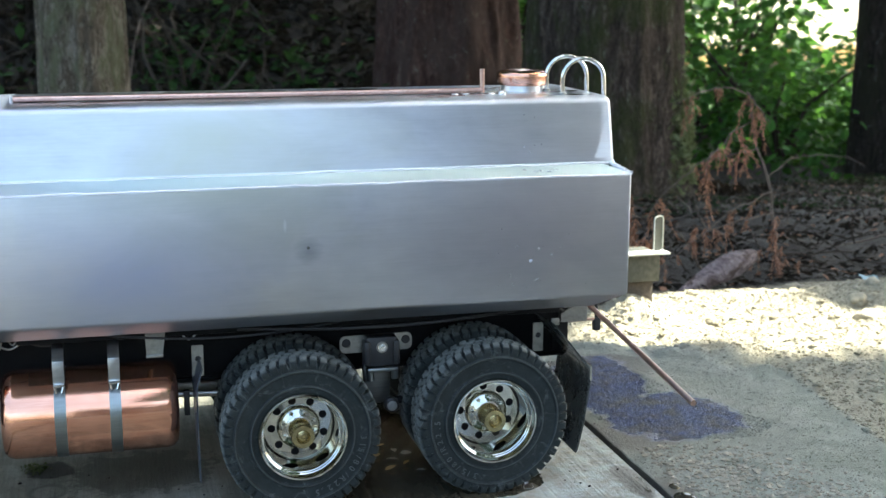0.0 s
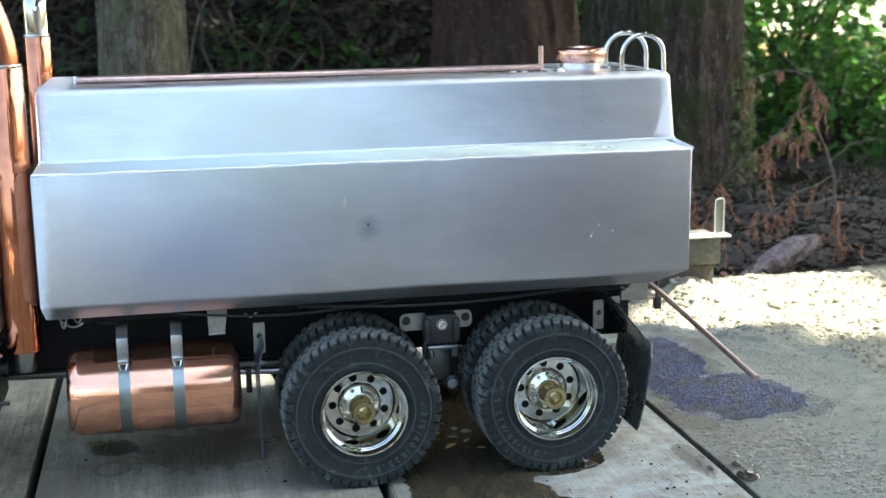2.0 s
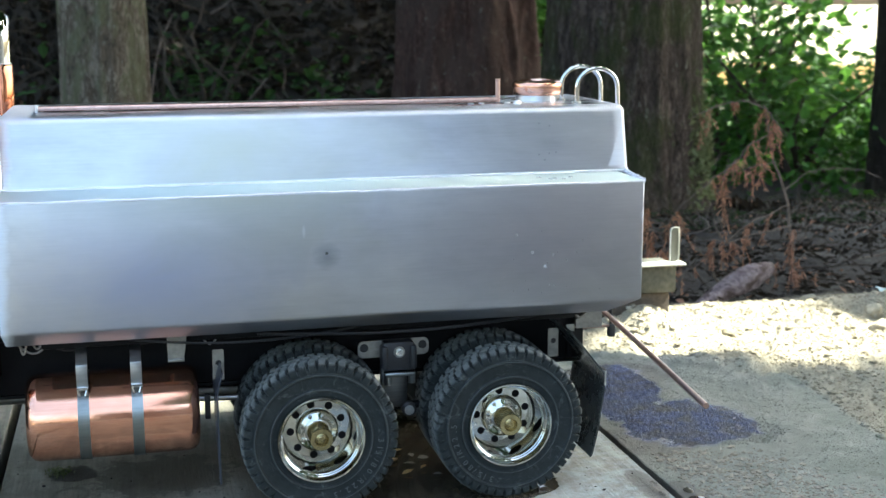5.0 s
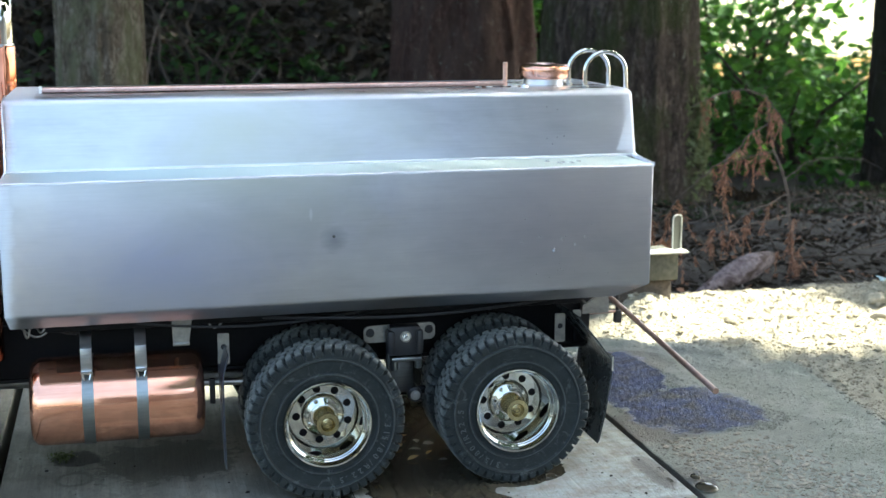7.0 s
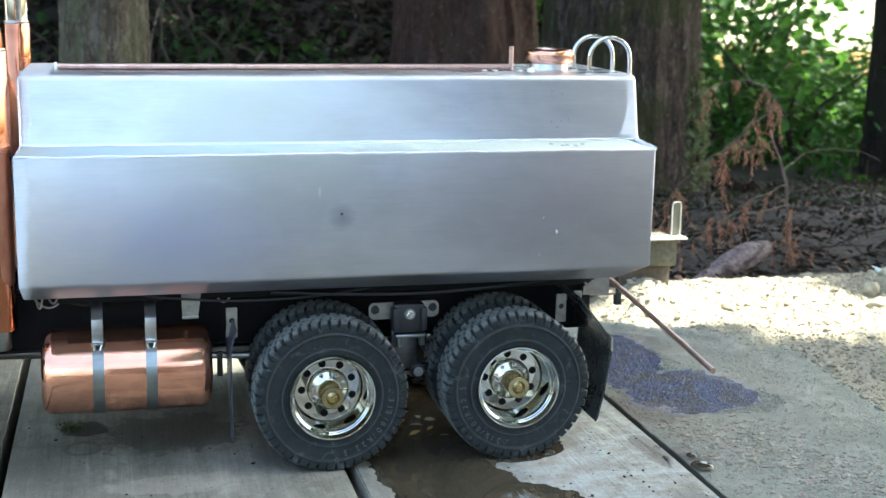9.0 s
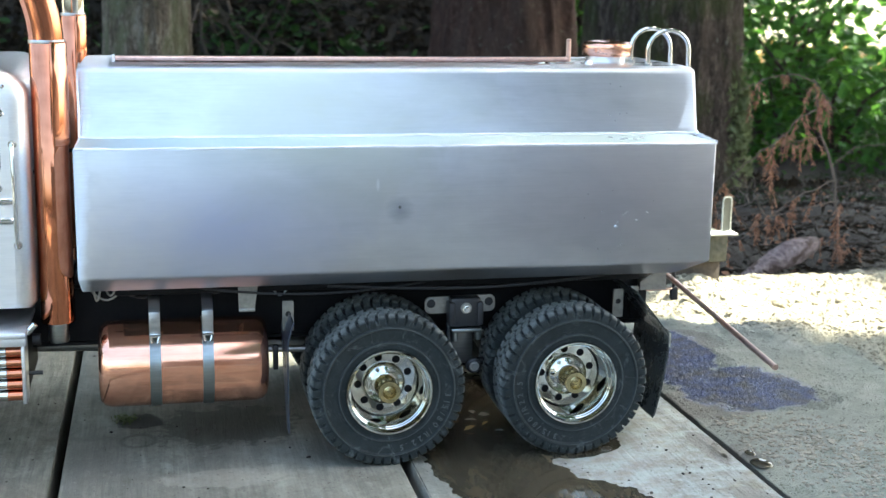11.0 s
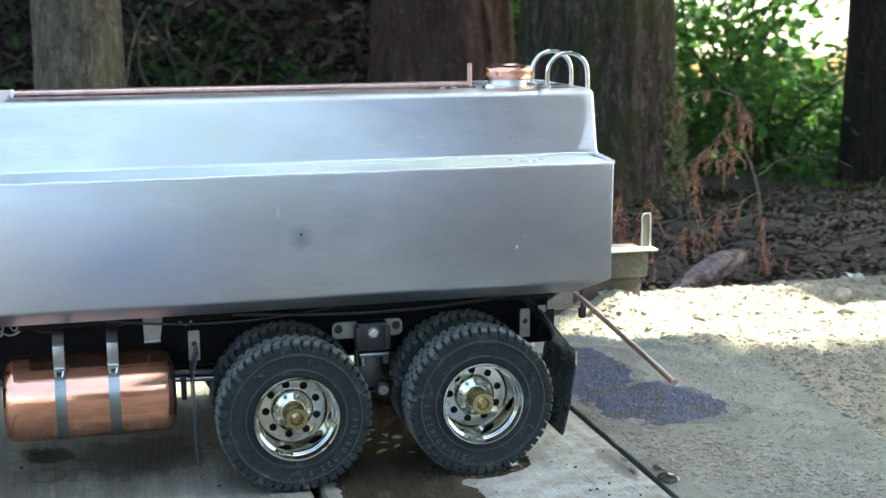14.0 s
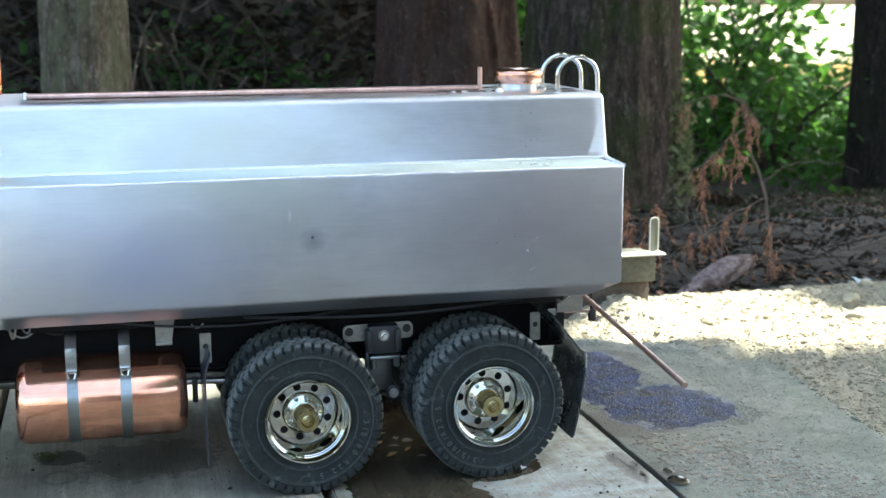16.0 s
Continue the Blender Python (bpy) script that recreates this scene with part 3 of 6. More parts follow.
def box(x0, x1, y0, y1, z0, z1, bevel=0.0, seg=2, bm=None):
    own = bmesh.new()
    bmesh.ops.create_cube(own, size=1.0, matrix=Matrix.Translation(((x0 + x1) / 2, (y0 + y1) / 2, (z0 + z1) / 2)) @ Matrix.Diagonal((x1 - x0, y1 - y0, z1 - z0, 1)))
    if bevel:
        bmesh.ops.bevel(own, geom=own.edges[:], offset=bevel, segments=seg, profile=0.5, affect="EDGES")
    return merge(bm, own)

def merge(bm, own):
    if bm is None:
        return own
    me = bpy.data.meshes.new("tmp")
    own.to_mesh(me)
    own.free()
    bm.from_mesh(me)
    bpy.data.meshes.remove(me)
    return bm

def lathe(profile, seg=48, m=Matrix(), bm=None, closed=False):
    """Turns (radius, height) pairs round the z axis of m."""
    own = bmesh.new()
    rings = []
    for r, h in profile:
        if r < 1e-7:
            rings.append([own.verts.new(m @ Vector((0, 0, h)))])
        else:
            rings.append([own.verts.new(m @ Vector((r * math.cos(2 * math.pi * k / seg), r * math.sin(2 * math.pi * k / seg), h))) for k in range(seg)])
    pairs = list(zip(rings, rings[1:])) + ([(rings[-1], rings[0])] if closed else [])
    for a, b in pairs:
        for k in range(seg):
            j = (k + 1) % seg
            if len(a) == 1 and len(b) > 1:
                own.faces.new((a[0], b[j], b[k]))
            elif len(b) == 1 and len(a) > 1:
                own.faces.new((a[k], a[j], b[0]))
            elif len(a) > 1:
                own.faces.new((a[k], a[j], b[j], b[k]))
    bmesh.ops.recalc_face_normals(own, faces=own.faces[:])
    return merge(bm, own)

ALONG_X = Matrix.Rotation(radians(90), 4, "Y")        # lathe axis to +x
ALONG_Y = Matrix.Rotation(radians(-90), 4, "X")       # lathe axis to +y

def rod(points, radius, seg=10, bm=None, caps=True, taper=None):
    """A tube along a polyline."""
    own = bmesh.new()
    pts = [Vector(p) for p in points]
    rings, side = [], None
    for i, p in enumerate(pts):
        d = (pts[min(i + 1, len(pts) - 1)] - pts[max(i - 1, 0)]).normalized()
        if side is None:
            side = d.orthogonal().normalized()
        side = (side - d * side.dot(d)).normalized()
        up = d.cross(side)
        r = radius if taper is None else radius + (taper - radius) * i / (len(pts) - 1)
        rings.append([own.verts.new(p + r * (math.cos(2 * math.pi * k / seg) * side + math.sin(2 * math.pi * k / seg) * up)) for k in range(seg)])
    for a, b in zip(rings, rings[1:]):
        for k in range(seg):
            own.faces.new((a[k], a[(k + 1) % seg], b[(k + 1) % seg], b[k]))
    if caps:
        own.faces.new(rings[0][::-1])
        own.faces.new(rings[-1])
    bmesh.ops.recalc_face_normals(own, faces=own.faces[:])
    return merge(bm, own)

def sheet(profile, y0, y1, thick, bm=None):
    """A bent strip: (x, z) profile swept from y0 to y1, with thickness."""
    own = bmesh.new()
    n = len(profile)
    pts = [Vector((x, 0, z)) for x, z in profile]
    off = []
    for i in range(n):
        d = (pts[min(i + 1, n - 1)] - pts[max(i - 1, 0)]).normalized()
        off.append(Vector((-d.z, 0, d.x)) * thick)
    loops = []
    for y in (y0, y1):
        ring = [own.verts.new((p.x, y, p.z)) for p in pts] + [own.verts.new((p.x + o.x, y, p.z + o.z)) for p, o in reversed(list(zip(pts, off)))]
        loops.append(ring)
    k = 2 * n
    for i in range(k):
        own.faces.new((loops[0][i], loops[0][(i + 1) % k], loops[1][(i + 1) % k], loops[1][i]))
    for i in range(n - 1):
        own.faces.new((loops[0][i], loops[0][i + 1], loops[0][k - 2 - i], loops[0][k - 1 - i]))
        own.faces.new((loops[1][i + 1], loops[1][i], loops[1][k - 1 - i], loops[1][k - 2 - i]))
    bmesh.ops.recalc_face_normals(own, faces=own.faces[:])
    return merge(bm, own)

def holed_plate(w, h, t, holes, m, radius=0.0015, bm=None, seg=14):
    """An upright plate, w by h in local x and z, t thick in y, with round holes (x, z, r)."""
    cu = bpy.data.curves.new("tmp", "CURVE")
    cu.dimensions, cu.fill_mode = "2D", "BOTH"
    cu.extrude = t / 2
    def ring(pts):
        sp = cu.splines.new("POLY")
        sp.points.add(len(pts) - 1)
        for q, (x, y) in zip(sp.points, pts):
            q.co = (x, y, 0, 1)
        sp.use_cyclic_u = True
    outer = []
    for cx, cy, a0 in ((w / 2 - radius, h / 2 - radius, 0), (-w / 2 + radius, h / 2 - radius, 90), (-w / 2 + radius, -h / 2 + radius, 180), (w / 2 - radius, -h / 2 + radius, 270)):
        outer += [(cx + radius * math.cos(radians(a0 + a)), cy + radius * math.sin(radians(a0 + a))) for a in (0, 22, 45, 67, 90)]
    ring(outer)
    for x, z, r in holes:
        ring([(x + r * math.cos(2 * math.pi * k / seg), z + r * math.sin(2 * math.pi * k / seg)) for k in range(seg)])
    ob = bpy.data.objects.new("tmp", cu)
    me = bpy.data.meshes.new_from_object(ob)
    own = bmesh.new()
    own.from_mesh(me)
    own.transform(m @ Matrix.Rotation(radians(90), 4, "X"))
    bpy.data.objects.remove(ob)
    bpy.data.curves.remove(cu)
    bpy.data.meshes.remove(me)
    return merge(bm, own)

def hexbolt(m, r, h, bm=None):
    own = lathe([(0, 0), (r, 0), (r, h * 0.8), (r * 0.85, h), (0, h)], 6, m)
    own = lathe([(0, 0), (r * 1.45, 0), (r * 1.45, h * 0.25), (0, h * 0.25)], 20, m, own)
    return merge(bm, own)

def hashed(ix, iy, seed):
    h = (ix.astype(np.int64) * 374761393 + iy.astype(np.int64) * 668265263 + seed * 974711) & 0x7FFFFFFF
    h = ((h ^ (h >> 13)) * 1274126177) & 0x7FFFFFFF
    return ((h ^ (h >> 16)) & 0xFFFF) / 65535.0

def vnoise(x, y, scale, seed=1, octaves=3):
    """Smooth value noise, about -0.5 to 0.5."""
    total, amp, norm = 0.0, 1.0, 0.0
    for o in range(octaves):
        u, v = np.asarray(x) * scale, np.asarray(y) * scale
        iu, iv = np.floor(u), np.floor(v)
        fu, fv = u - iu, v - iv
        fu, fv = fu * fu * (3 - 2 * fu), fv * fv * (3 - 2 * fv)
        a, b = hashed(iu, iv, seed + o), hashed(iu + 1, iv, seed + o)
        c, d = hashed(iu, iv + 1, seed + o), hashed(iu + 1, iv + 1, seed + o)
        total = total + amp * ((a * (1 - fu) + b * fu) * (1 - fv) + (c * (1 - fu) + d * fu) * fv - 0.5)
        norm, amp, scale = norm + amp, amp * 0.5, scale * 2.1
    return total / norm

# ---- ground: one sheet to the horizon ----
DECK_R, DECK_BACK, DECK_FRONT = 0.1925, 1.02, -2.2

def height(x, y):
    x, y = np.asarray(x, float), np.asarray(y, float)
    s = lambda a, b, v: np.clip((v - a) / (b - a), 0, 1) ** 2 * (3 - 2 * np.clip((v - a) / (b - a), 0, 1))
    z = -0.003 - 0.026 * s(0.84, 1.06, y) - 0.05 * s(1.08, 1.40, y) - 0.20 * s(1.4, 3.6, y)
    bank = s(3.8, 8.5, y)
    # the second, unseen rise is added to keep sky out of the puddle's reflection
    z = z + (2.6 * bank + 3.2 * s(6.5, 9.5, y)) * (1 - s(0.9, 2.0, x - 0.10 * y))
    return z

def axis_steps(lo, hi, fine_lo, fine_hi, fine, grow=1.16):
    out = list(np.arange(fine_lo, fine_hi, fine))
    step, v = fine, fine_hi
    while v < hi:
        out.append(v)
        step *= grow
        v += step
    out.append(hi)
    step, v = fine, fine_lo - fine
    while v > lo:
        out.append(v)
        step *= grow
        v -= step
    out.append(lo)
    return np.array(sorted(set(np.round(out, 5))))

gx, gy = axis_steps(-400, 400, 0.195, 0.72, 0.0021), axis_steps(-400, 600, 0.50, 1.34, 0.0045)
GX, GY = np.meshgrid(gx, gy)
GZ = height(GX, GY)
near = np.clip(1.8 - np.abs(GY - 0.9), 0, 1) * np.clip(2.0 - np.abs(GX - 0.5), 0, 1)
soil = np.maximum(np.clip((0.9 * GX + GY - 1.06) * 8, 0, 1), 0.55 * np.clip((GX - 0.10 * GY - 0.293) * 110, 0, 1)) * np.clip((1.32 - GY) * 6, 0, 1)
GZ = GZ + near * (vnoise(GX, GY, 60, 3) * 0.0018 + vnoise(GX, GY, 260, 5, 2) * 0.0004 + soil * (vnoise(GX, GY, 22, 9) * 0.014 + vnoise(GX, GY, 90, 12) * 0.009 + vnoise(GX, GY, 240, 15, 2) * 0.004))
GZ = GZ + np.clip((GY - 1.2) * 2, 0, 1) * (vnoise(GX, GY, 7, 21) * 0.05 + vnoise(GX, GY, 28, 22) * 0.018)
GZ = GZ + 0.027 * np.exp(-((GX - 0.345) / 0.05) ** 2 - ((GY - 1.02) / 0.035) ** 2)
under = (GX < DECK_R + 0.0030) & (GX > -3.2) & (GY < DECK_BACK + 0.005) & (GY > DECK_FRONT)
GZ = np.where(under, -0.06, GZ)
nx, ny = len(gx), len(gy)
idx = np.arange(nx * ny).reshape(ny, nx)
quads = np.stack([idx[:-1, :-1], idx[:-1, 1:], idx[1:, 1:], idx[1:, :-1]], -1).reshape(-1, 4)
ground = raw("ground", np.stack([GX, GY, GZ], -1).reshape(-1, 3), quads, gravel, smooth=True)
tagged(ground, "grey gravel running into dry tan soil and dark forest floor", "ground", kind="structure")

# ---- four standing trees ----
def trunk_mesh(name, cx, cy, z0, r0, r1, top, ridges, depth, seed, material, parent, flare=0.35):
    zs = np.concatenate([np.arange(z0, 0.55, 0.012), np.linspace(0.55, top, 30)])
    seg = 150
    th = np.linspace(0, 2 * math.pi, seg, endpoint=False)
    TH, Z = np.meshgrid(th, zs)
    t = np.clip((Z - z0) / (top - z0), 0, 1)
    r = r0 + (r1 - r0) * t + r0 * flare * np.exp(-(Z - z0) / (r0 * 2.2))
    u = TH * ridges / (2 * math.pi)
    wrap = lambda n, k, s: 0.5 * (vnoise(np.cos(TH) * n / 6.28 + s, np.sin(TH) * n / 6.28 + Z * k, 1.0, seed, 3) + vnoise(np.cos(TH) * n / 6.28 - Z * k * 0.4, np.sin(TH) * n / 6.28 + s, 1.0, seed + 7, 3))
    big = wrap(7, 0.4, 3.1)
    rid = 1 - 2 * np.abs(wrap(ridges, 1.6, 0.0)) * 3
    plate = wrap(ridges * 2.2, 6.0, 5.0)
    r = r + r0 * 0.35 * big + depth * np.clip(rid, -1, 1) * 0.6 + depth * plate
    V = np.stack([cx + r * np.cos(TH), cy + r * np.sin(TH), Z], -1).reshape(-1, 3)
    n = len(zs)
    I = np.arange(n * seg).reshape(n, seg)
    J = np.roll(I, -1, 1)
    F = np.stack([I[:-1], J[:-1], J[1:], I[1:]], -1).reshape(-1, 4)
    return raw(name, V, F, material, parent, smooth=True)

def leaf_cloud(name, centres, sizes, material, parent=None, tilt=0.9, seed=5, long=1.25, label=""):
    """Many small pointed, folded leaves, each an island of its own."""
    rng = np.random.default_rng(seed)
    n = len(centres)
    shape = np.array([(0, -0.5, 0), (0.30, -0.16, 0.06), (0.25, 0.16, 0.05), (0, 0.5, -0.04), (-0.25, 0.16, 0.05), (-0.30, -0.16, 0.06), (0, 0.0, -0.03)])
    yaw, pitch, roll = rng.uniform(0, 6.283, n), rng.normal(0, tilt, n), rng.normal(0, tilt, n)
    cy_, sy_, cp, sp, cr, sr = np.cos(yaw), np.sin(yaw), np.cos(pitch), np.sin(pitch), np.cos(roll), np.sin(roll)
    R = np.empty((n, 3, 3))
    R[:, 0, 0], R[:, 0, 1], R[:, 0, 2] = cy_ * cr - sy_ * sp * sr, -sy_ * cp, cy_ * sr + sy_ * sp * cr
    R[:, 1, 0], R[:, 1, 1], R[:, 1, 2] = sy_ * cr + cy_ * sp * sr, cy_ * cp, sy_ * sr - cy_ * sp * cr
    R[:, 2, 0], R[:, 2, 1], R[:, 2, 2] = -cp * sr, sp, cp * cr
    loc = shape[None] * np.array([1.0, long, 1.0])[None, None] * np.asarray(sizes)[:, None, None]
    V = np.einsum("nij,nkj->nki", R, loc) + np.asarray(centres)[:, None]
    f = np.array([(0, 1, 6), (1, 2, 6), (2, 3, 6), (3, 4, 6), (4, 5, 6), (5, 0, 6)])
    F = (f[None] + 7 * np.arange(n)[:, None, None]).reshape(-1, 3)
    return raw(name, V.reshape(-1, 3), F, material, parent, label)

TREES = {
    "grey": ("young conifer trunk with lichen-spotted grey bark", -0.123, 2.53, -0.32, 0.080, 0.05, 7.0, 26, 0.006, 3, bark_grey),
    "red": ("dark fluted cedar trunk with stringy red bark", 0.993, 4.2, -0.42, 0.203, 0.11, 9.0, 12, 0.038, 11, bark_red),
    "mossy": ("broad conifer trunk with mossy furrowed bark", 1.028, 2.86, -0.34, 0.174, 0.09, 8.0, 22, 0.013, 17, bark_moss),
    "shaded": ("dark shaded conifer trunk beside the leafy bushes", 2.235, 3.45, -0.36, 0.172, 0.11, 8.0, 22, 0.010, 23, bark_shaded),
}
tree = {}
for key, (label, cx, cy, z0, r0, r1, top, ridges, depth, seed, bark) in TREES.items():
    tree[key] = empty("conifer_tree", label, "tree", "trees at the wood's edge", at=(0, 0, 0))
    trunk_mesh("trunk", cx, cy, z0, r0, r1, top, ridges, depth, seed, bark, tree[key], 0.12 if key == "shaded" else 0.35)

# hanging moss on the lit flank of the broad trunk
rm = np.random.default_rng(63)
n = 1500
a, z = rm.normal(-0.62, 0.20, n), rm.normal(-0.08, 0.075, n)
clump = vnoise(a * 0.2, z, 26, 64) > -0.02
a, z = a[clump], z[clump]
r = 0.168 + rm.uniform(0.0, 0.018, len(a)) + 0.06 * np.exp(-(z + 0.34) / 0.38)
leaf_cloud("moss", np.stack([1.028 + r * np.cos(a), 2.86 + r * np.sin(a), z], -1), rm.uniform(0.006, 0.014, len(a)), trunk_moss, tree["mossy"], 0.9, 65, 1.8, "shaggy grey-green moss")

# unseen leaf sheets high overhead, added to block sun and sky; the sun comes through their gaps onto the soil strip,
# the bushes and the open lot
def shade_crown_leaves(rng, n, x0, x1, y0, y1, h0, h1, size, lit):
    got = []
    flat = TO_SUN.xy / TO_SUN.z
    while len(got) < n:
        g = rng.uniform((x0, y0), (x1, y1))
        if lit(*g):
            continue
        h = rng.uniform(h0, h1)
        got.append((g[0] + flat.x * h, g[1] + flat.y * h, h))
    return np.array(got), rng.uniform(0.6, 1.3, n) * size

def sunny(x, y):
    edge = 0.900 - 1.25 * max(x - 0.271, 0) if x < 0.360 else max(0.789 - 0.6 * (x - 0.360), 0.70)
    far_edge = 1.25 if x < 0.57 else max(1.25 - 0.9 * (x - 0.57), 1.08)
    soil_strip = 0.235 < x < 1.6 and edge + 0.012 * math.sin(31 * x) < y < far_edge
    # an unseen patch of sun, added to brighten the cab's reflection
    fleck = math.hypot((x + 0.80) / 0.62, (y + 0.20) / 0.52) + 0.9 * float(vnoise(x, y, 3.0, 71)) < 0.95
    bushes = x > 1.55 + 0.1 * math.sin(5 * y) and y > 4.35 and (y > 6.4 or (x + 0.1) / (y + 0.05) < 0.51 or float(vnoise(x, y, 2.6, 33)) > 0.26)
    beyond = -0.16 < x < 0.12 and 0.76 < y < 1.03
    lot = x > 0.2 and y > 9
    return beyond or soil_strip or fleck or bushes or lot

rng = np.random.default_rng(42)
c, s = shade_crown_leaves(rng, 1500, 0.8, 3.6, -1.7, 0.70, 3.6, 4.8, 0.30, sunny)
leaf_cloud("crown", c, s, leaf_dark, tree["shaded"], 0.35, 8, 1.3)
c, s = shade_crown_leaves(rng, 4600, -1.5, 0.8, -1.7, 1.0, 3.2, 4.2, 0.19, sunny)
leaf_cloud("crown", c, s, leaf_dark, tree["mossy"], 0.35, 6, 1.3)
# low unseen canopy, added to keep skylight off the bank
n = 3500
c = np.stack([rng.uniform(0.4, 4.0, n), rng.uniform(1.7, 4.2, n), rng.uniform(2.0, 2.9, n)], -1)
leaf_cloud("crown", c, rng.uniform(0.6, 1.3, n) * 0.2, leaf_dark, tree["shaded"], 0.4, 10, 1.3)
c, s = shade_crown_leaves(rng, 900, -1.5, 1.8, 1.0, 2.7, 3.4, 4.6, 0.24, sunny)
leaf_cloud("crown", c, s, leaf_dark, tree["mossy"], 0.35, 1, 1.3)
c, s = shade_crown_leaves(rng, 3700, -9.0, 1.6, 2.6, 9.0, 4.0, 7.0, 0.45, sunny)
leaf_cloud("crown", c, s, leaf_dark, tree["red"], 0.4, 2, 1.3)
c, s = shade_crown_leaves(rng, 2300, -1.9, 3.0, -9.5, -1.3, 4.2, 5.4, 0.36, sunny)
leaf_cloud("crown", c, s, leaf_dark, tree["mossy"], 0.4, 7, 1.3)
c, s = shade_crown_leaves(rng, 700, -4.0, -1.4, -0.3, 2.4, 4.5, 6.0, 0.35, sunny)
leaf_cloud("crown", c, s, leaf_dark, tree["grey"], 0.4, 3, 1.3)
c, s = shade_crown_leaves(rng, 700, 1.3, 3.2, 1.4, 3.9, 4.5, 6.0, 0.26, sunny)
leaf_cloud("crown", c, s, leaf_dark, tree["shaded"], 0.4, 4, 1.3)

c, s = shade_crown_leaves(rng, 2400, 1.5, 4.4, 4.2, 6.4, 4.5, 6.0, 0.22, sunny)
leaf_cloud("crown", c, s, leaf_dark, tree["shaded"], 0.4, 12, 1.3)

# ---- the deck ----
deck = empty("timber_deck", "weathered grey plank deck with dark gaps between the boards", "deck", kind="structure")
GAPS = [0.0100 - 0.1825 * k for k in range(0, 18)]
edges_x = [0.1910] + GAPS
for k in range(len(edges_x) - 1):
    x1 = edges_x[k] - (0.0 if k == 0 else 0.0026)
    x0 = edges_x[k + 1] + 0.0026
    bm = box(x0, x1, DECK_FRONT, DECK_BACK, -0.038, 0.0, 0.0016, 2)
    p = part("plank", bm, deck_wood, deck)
    smooth(p, 40)


# the timber kerb behind the deck, and an enamelled angle bracket on it
kerb = empty("timber_kerb", "old sawn timber lying behind the deck", "timber")
smooth(part("beam", box(-2.4, 0.374, 1.030, 1.085, -0.040, 0.0130, 0.003, 2), old_timber, kerb), 40)
smooth(part("block", box(0.330, 0.377, 1.024, 1.06, 0.0135, 0.0385, 0.002, 2), dark_timber, kerb, "greyed timber block"), 40)
bracket = empty("angle_bracket", "pale enamelled angle bracket on the old timber", "bracket")
bm = box(0.340, 0.3835, 1.018, 1.034, 0.0386, 0.0402, 0.0004)
part("foot_plate", bm, bracket_metal, bracket)
bm = holed_plate(0.0115, 0.031, 0.0012, [], Matrix.Translation((0.3763, 1.03, 0.0557)) @ Matrix.Rotation(radians(25), 4, "Z"), 0.003)
up = part("upright_plate", bm, bracket_grey, bracket, "grey enamelled upright plate")
edge = [(-0.0057, -0.0150), (-0.0057, 0.0125), (-0.0045, 0.0148), (-0.002, 0.0155), (0.002, 0.0155), (0.0045, 0.0148), (0.0057, 0.0125), (0.0057, -0.0150)]
turned = Matrix.Translation((0.3763, 1.0285, 0.0557)) @ Matrix.Rotation(radians(25), 4, "Z")
smooth(part("rim_edge", rod([turned @ Vector((u, 0, v)) for u, v in edge], 0.00045, 8), bracket_metal, up, "pale worn rim"))

# unseen plain board wall behind the camera, added to shape the tank's reflections
unseen_wall = empty("unseen_wall", "unseen grey board wall added behind the camera", "wall", kind="structure")
for k in range(2, 25):
    x = -1.20 + 0.35 * k
    part("board", box(x, x + 0.343, -3.42, -3.40, -0.05, 1.15 + 0.30 * min(max(k - 6, 0), 5) + 0.012 * ((k * 7) % 5), 0.004, 1), wall_board, unseen_wall)

# ---- water on the planks ----
def puddle_sheet(name, x0, x1, y0, y1, field, step=0.0012, rise=0.00012, label="", seed=3):
    xs, ys = np.arange(x0, x1, step), np.arange(y0, y1, step)
    X, Y = np.meshgrid(xs, ys)
    f = field(X, Y) + 0.55 * vnoise(X, Y, 55, seed, 4) + 0.12 * vnoise(X, Y, 300, seed + 3, 2)
    Z = np.clip(f * 0.0004, -0.001, rise)
    m, n = len(xs), len(ys)
    I = np.arange(m * n).reshape(n, m)
    Q = np.stack([I[:-1, :-1], I[:-1, 1:], I[1:, 1:], I[1:, :-1]], -1).reshape(-1, 4)
    keep = Z.ravel()[Q].max(1) > -0.00025
    used, inv = np.unique(Q[keep], return_inverse=True)
    V = np.stack([X, Y, Z], -1).reshape(-1, 3)[used]
    ob = raw(name, V, inv.reshape(-1, 4), puddle_water, smooth=True)
    return tagged(ob, label, "puddle")

def oval(X, Y, cx, cy, rx, ry, turn=0.0):
    c, s = math.cos(turn), math.sin(turn)
    u, v = (X - cx) * c + (Y - cy) * s, (Y - cy) * c - (X - cx) * s
    return 1 - np.sqrt((u / rx) ** 2 + (v / ry) ** 2)

puddle_sheet("puddle", 0.0135, 0.150, 0.38, 0.82, lambda X, Y: np.maximum.reduce([
    oval(X, Y, 0.058, 0.63, 0.036, 0.19), oval(X, Y, 0.100, 0.628, 0.036, 0.020, 0.1), oval(X, Y, 0.082, 0.535, 0.038, 0.045, -0.6)]) - 18.0 * np.clip(0.027 - X, 0, 1),
    label="brown puddle of water on the deck planks under the wheels")
def bead(bm, at, rx, ry, h, normal="z"):
    own = lathe([(1.0, 0.0), (0.93, 0.3), (0.75, 0.62), (0.42, 0.9), (0, 1.0)], 14)
    m = Matrix.Diagonal((rx, ry, h, 1))
    if normal == "y":
        m = Matrix.Rotation(radians(90), 4, "X") @ m
    own.transform(Matrix.Translation(at) @ m)
    return merge(bm, own)

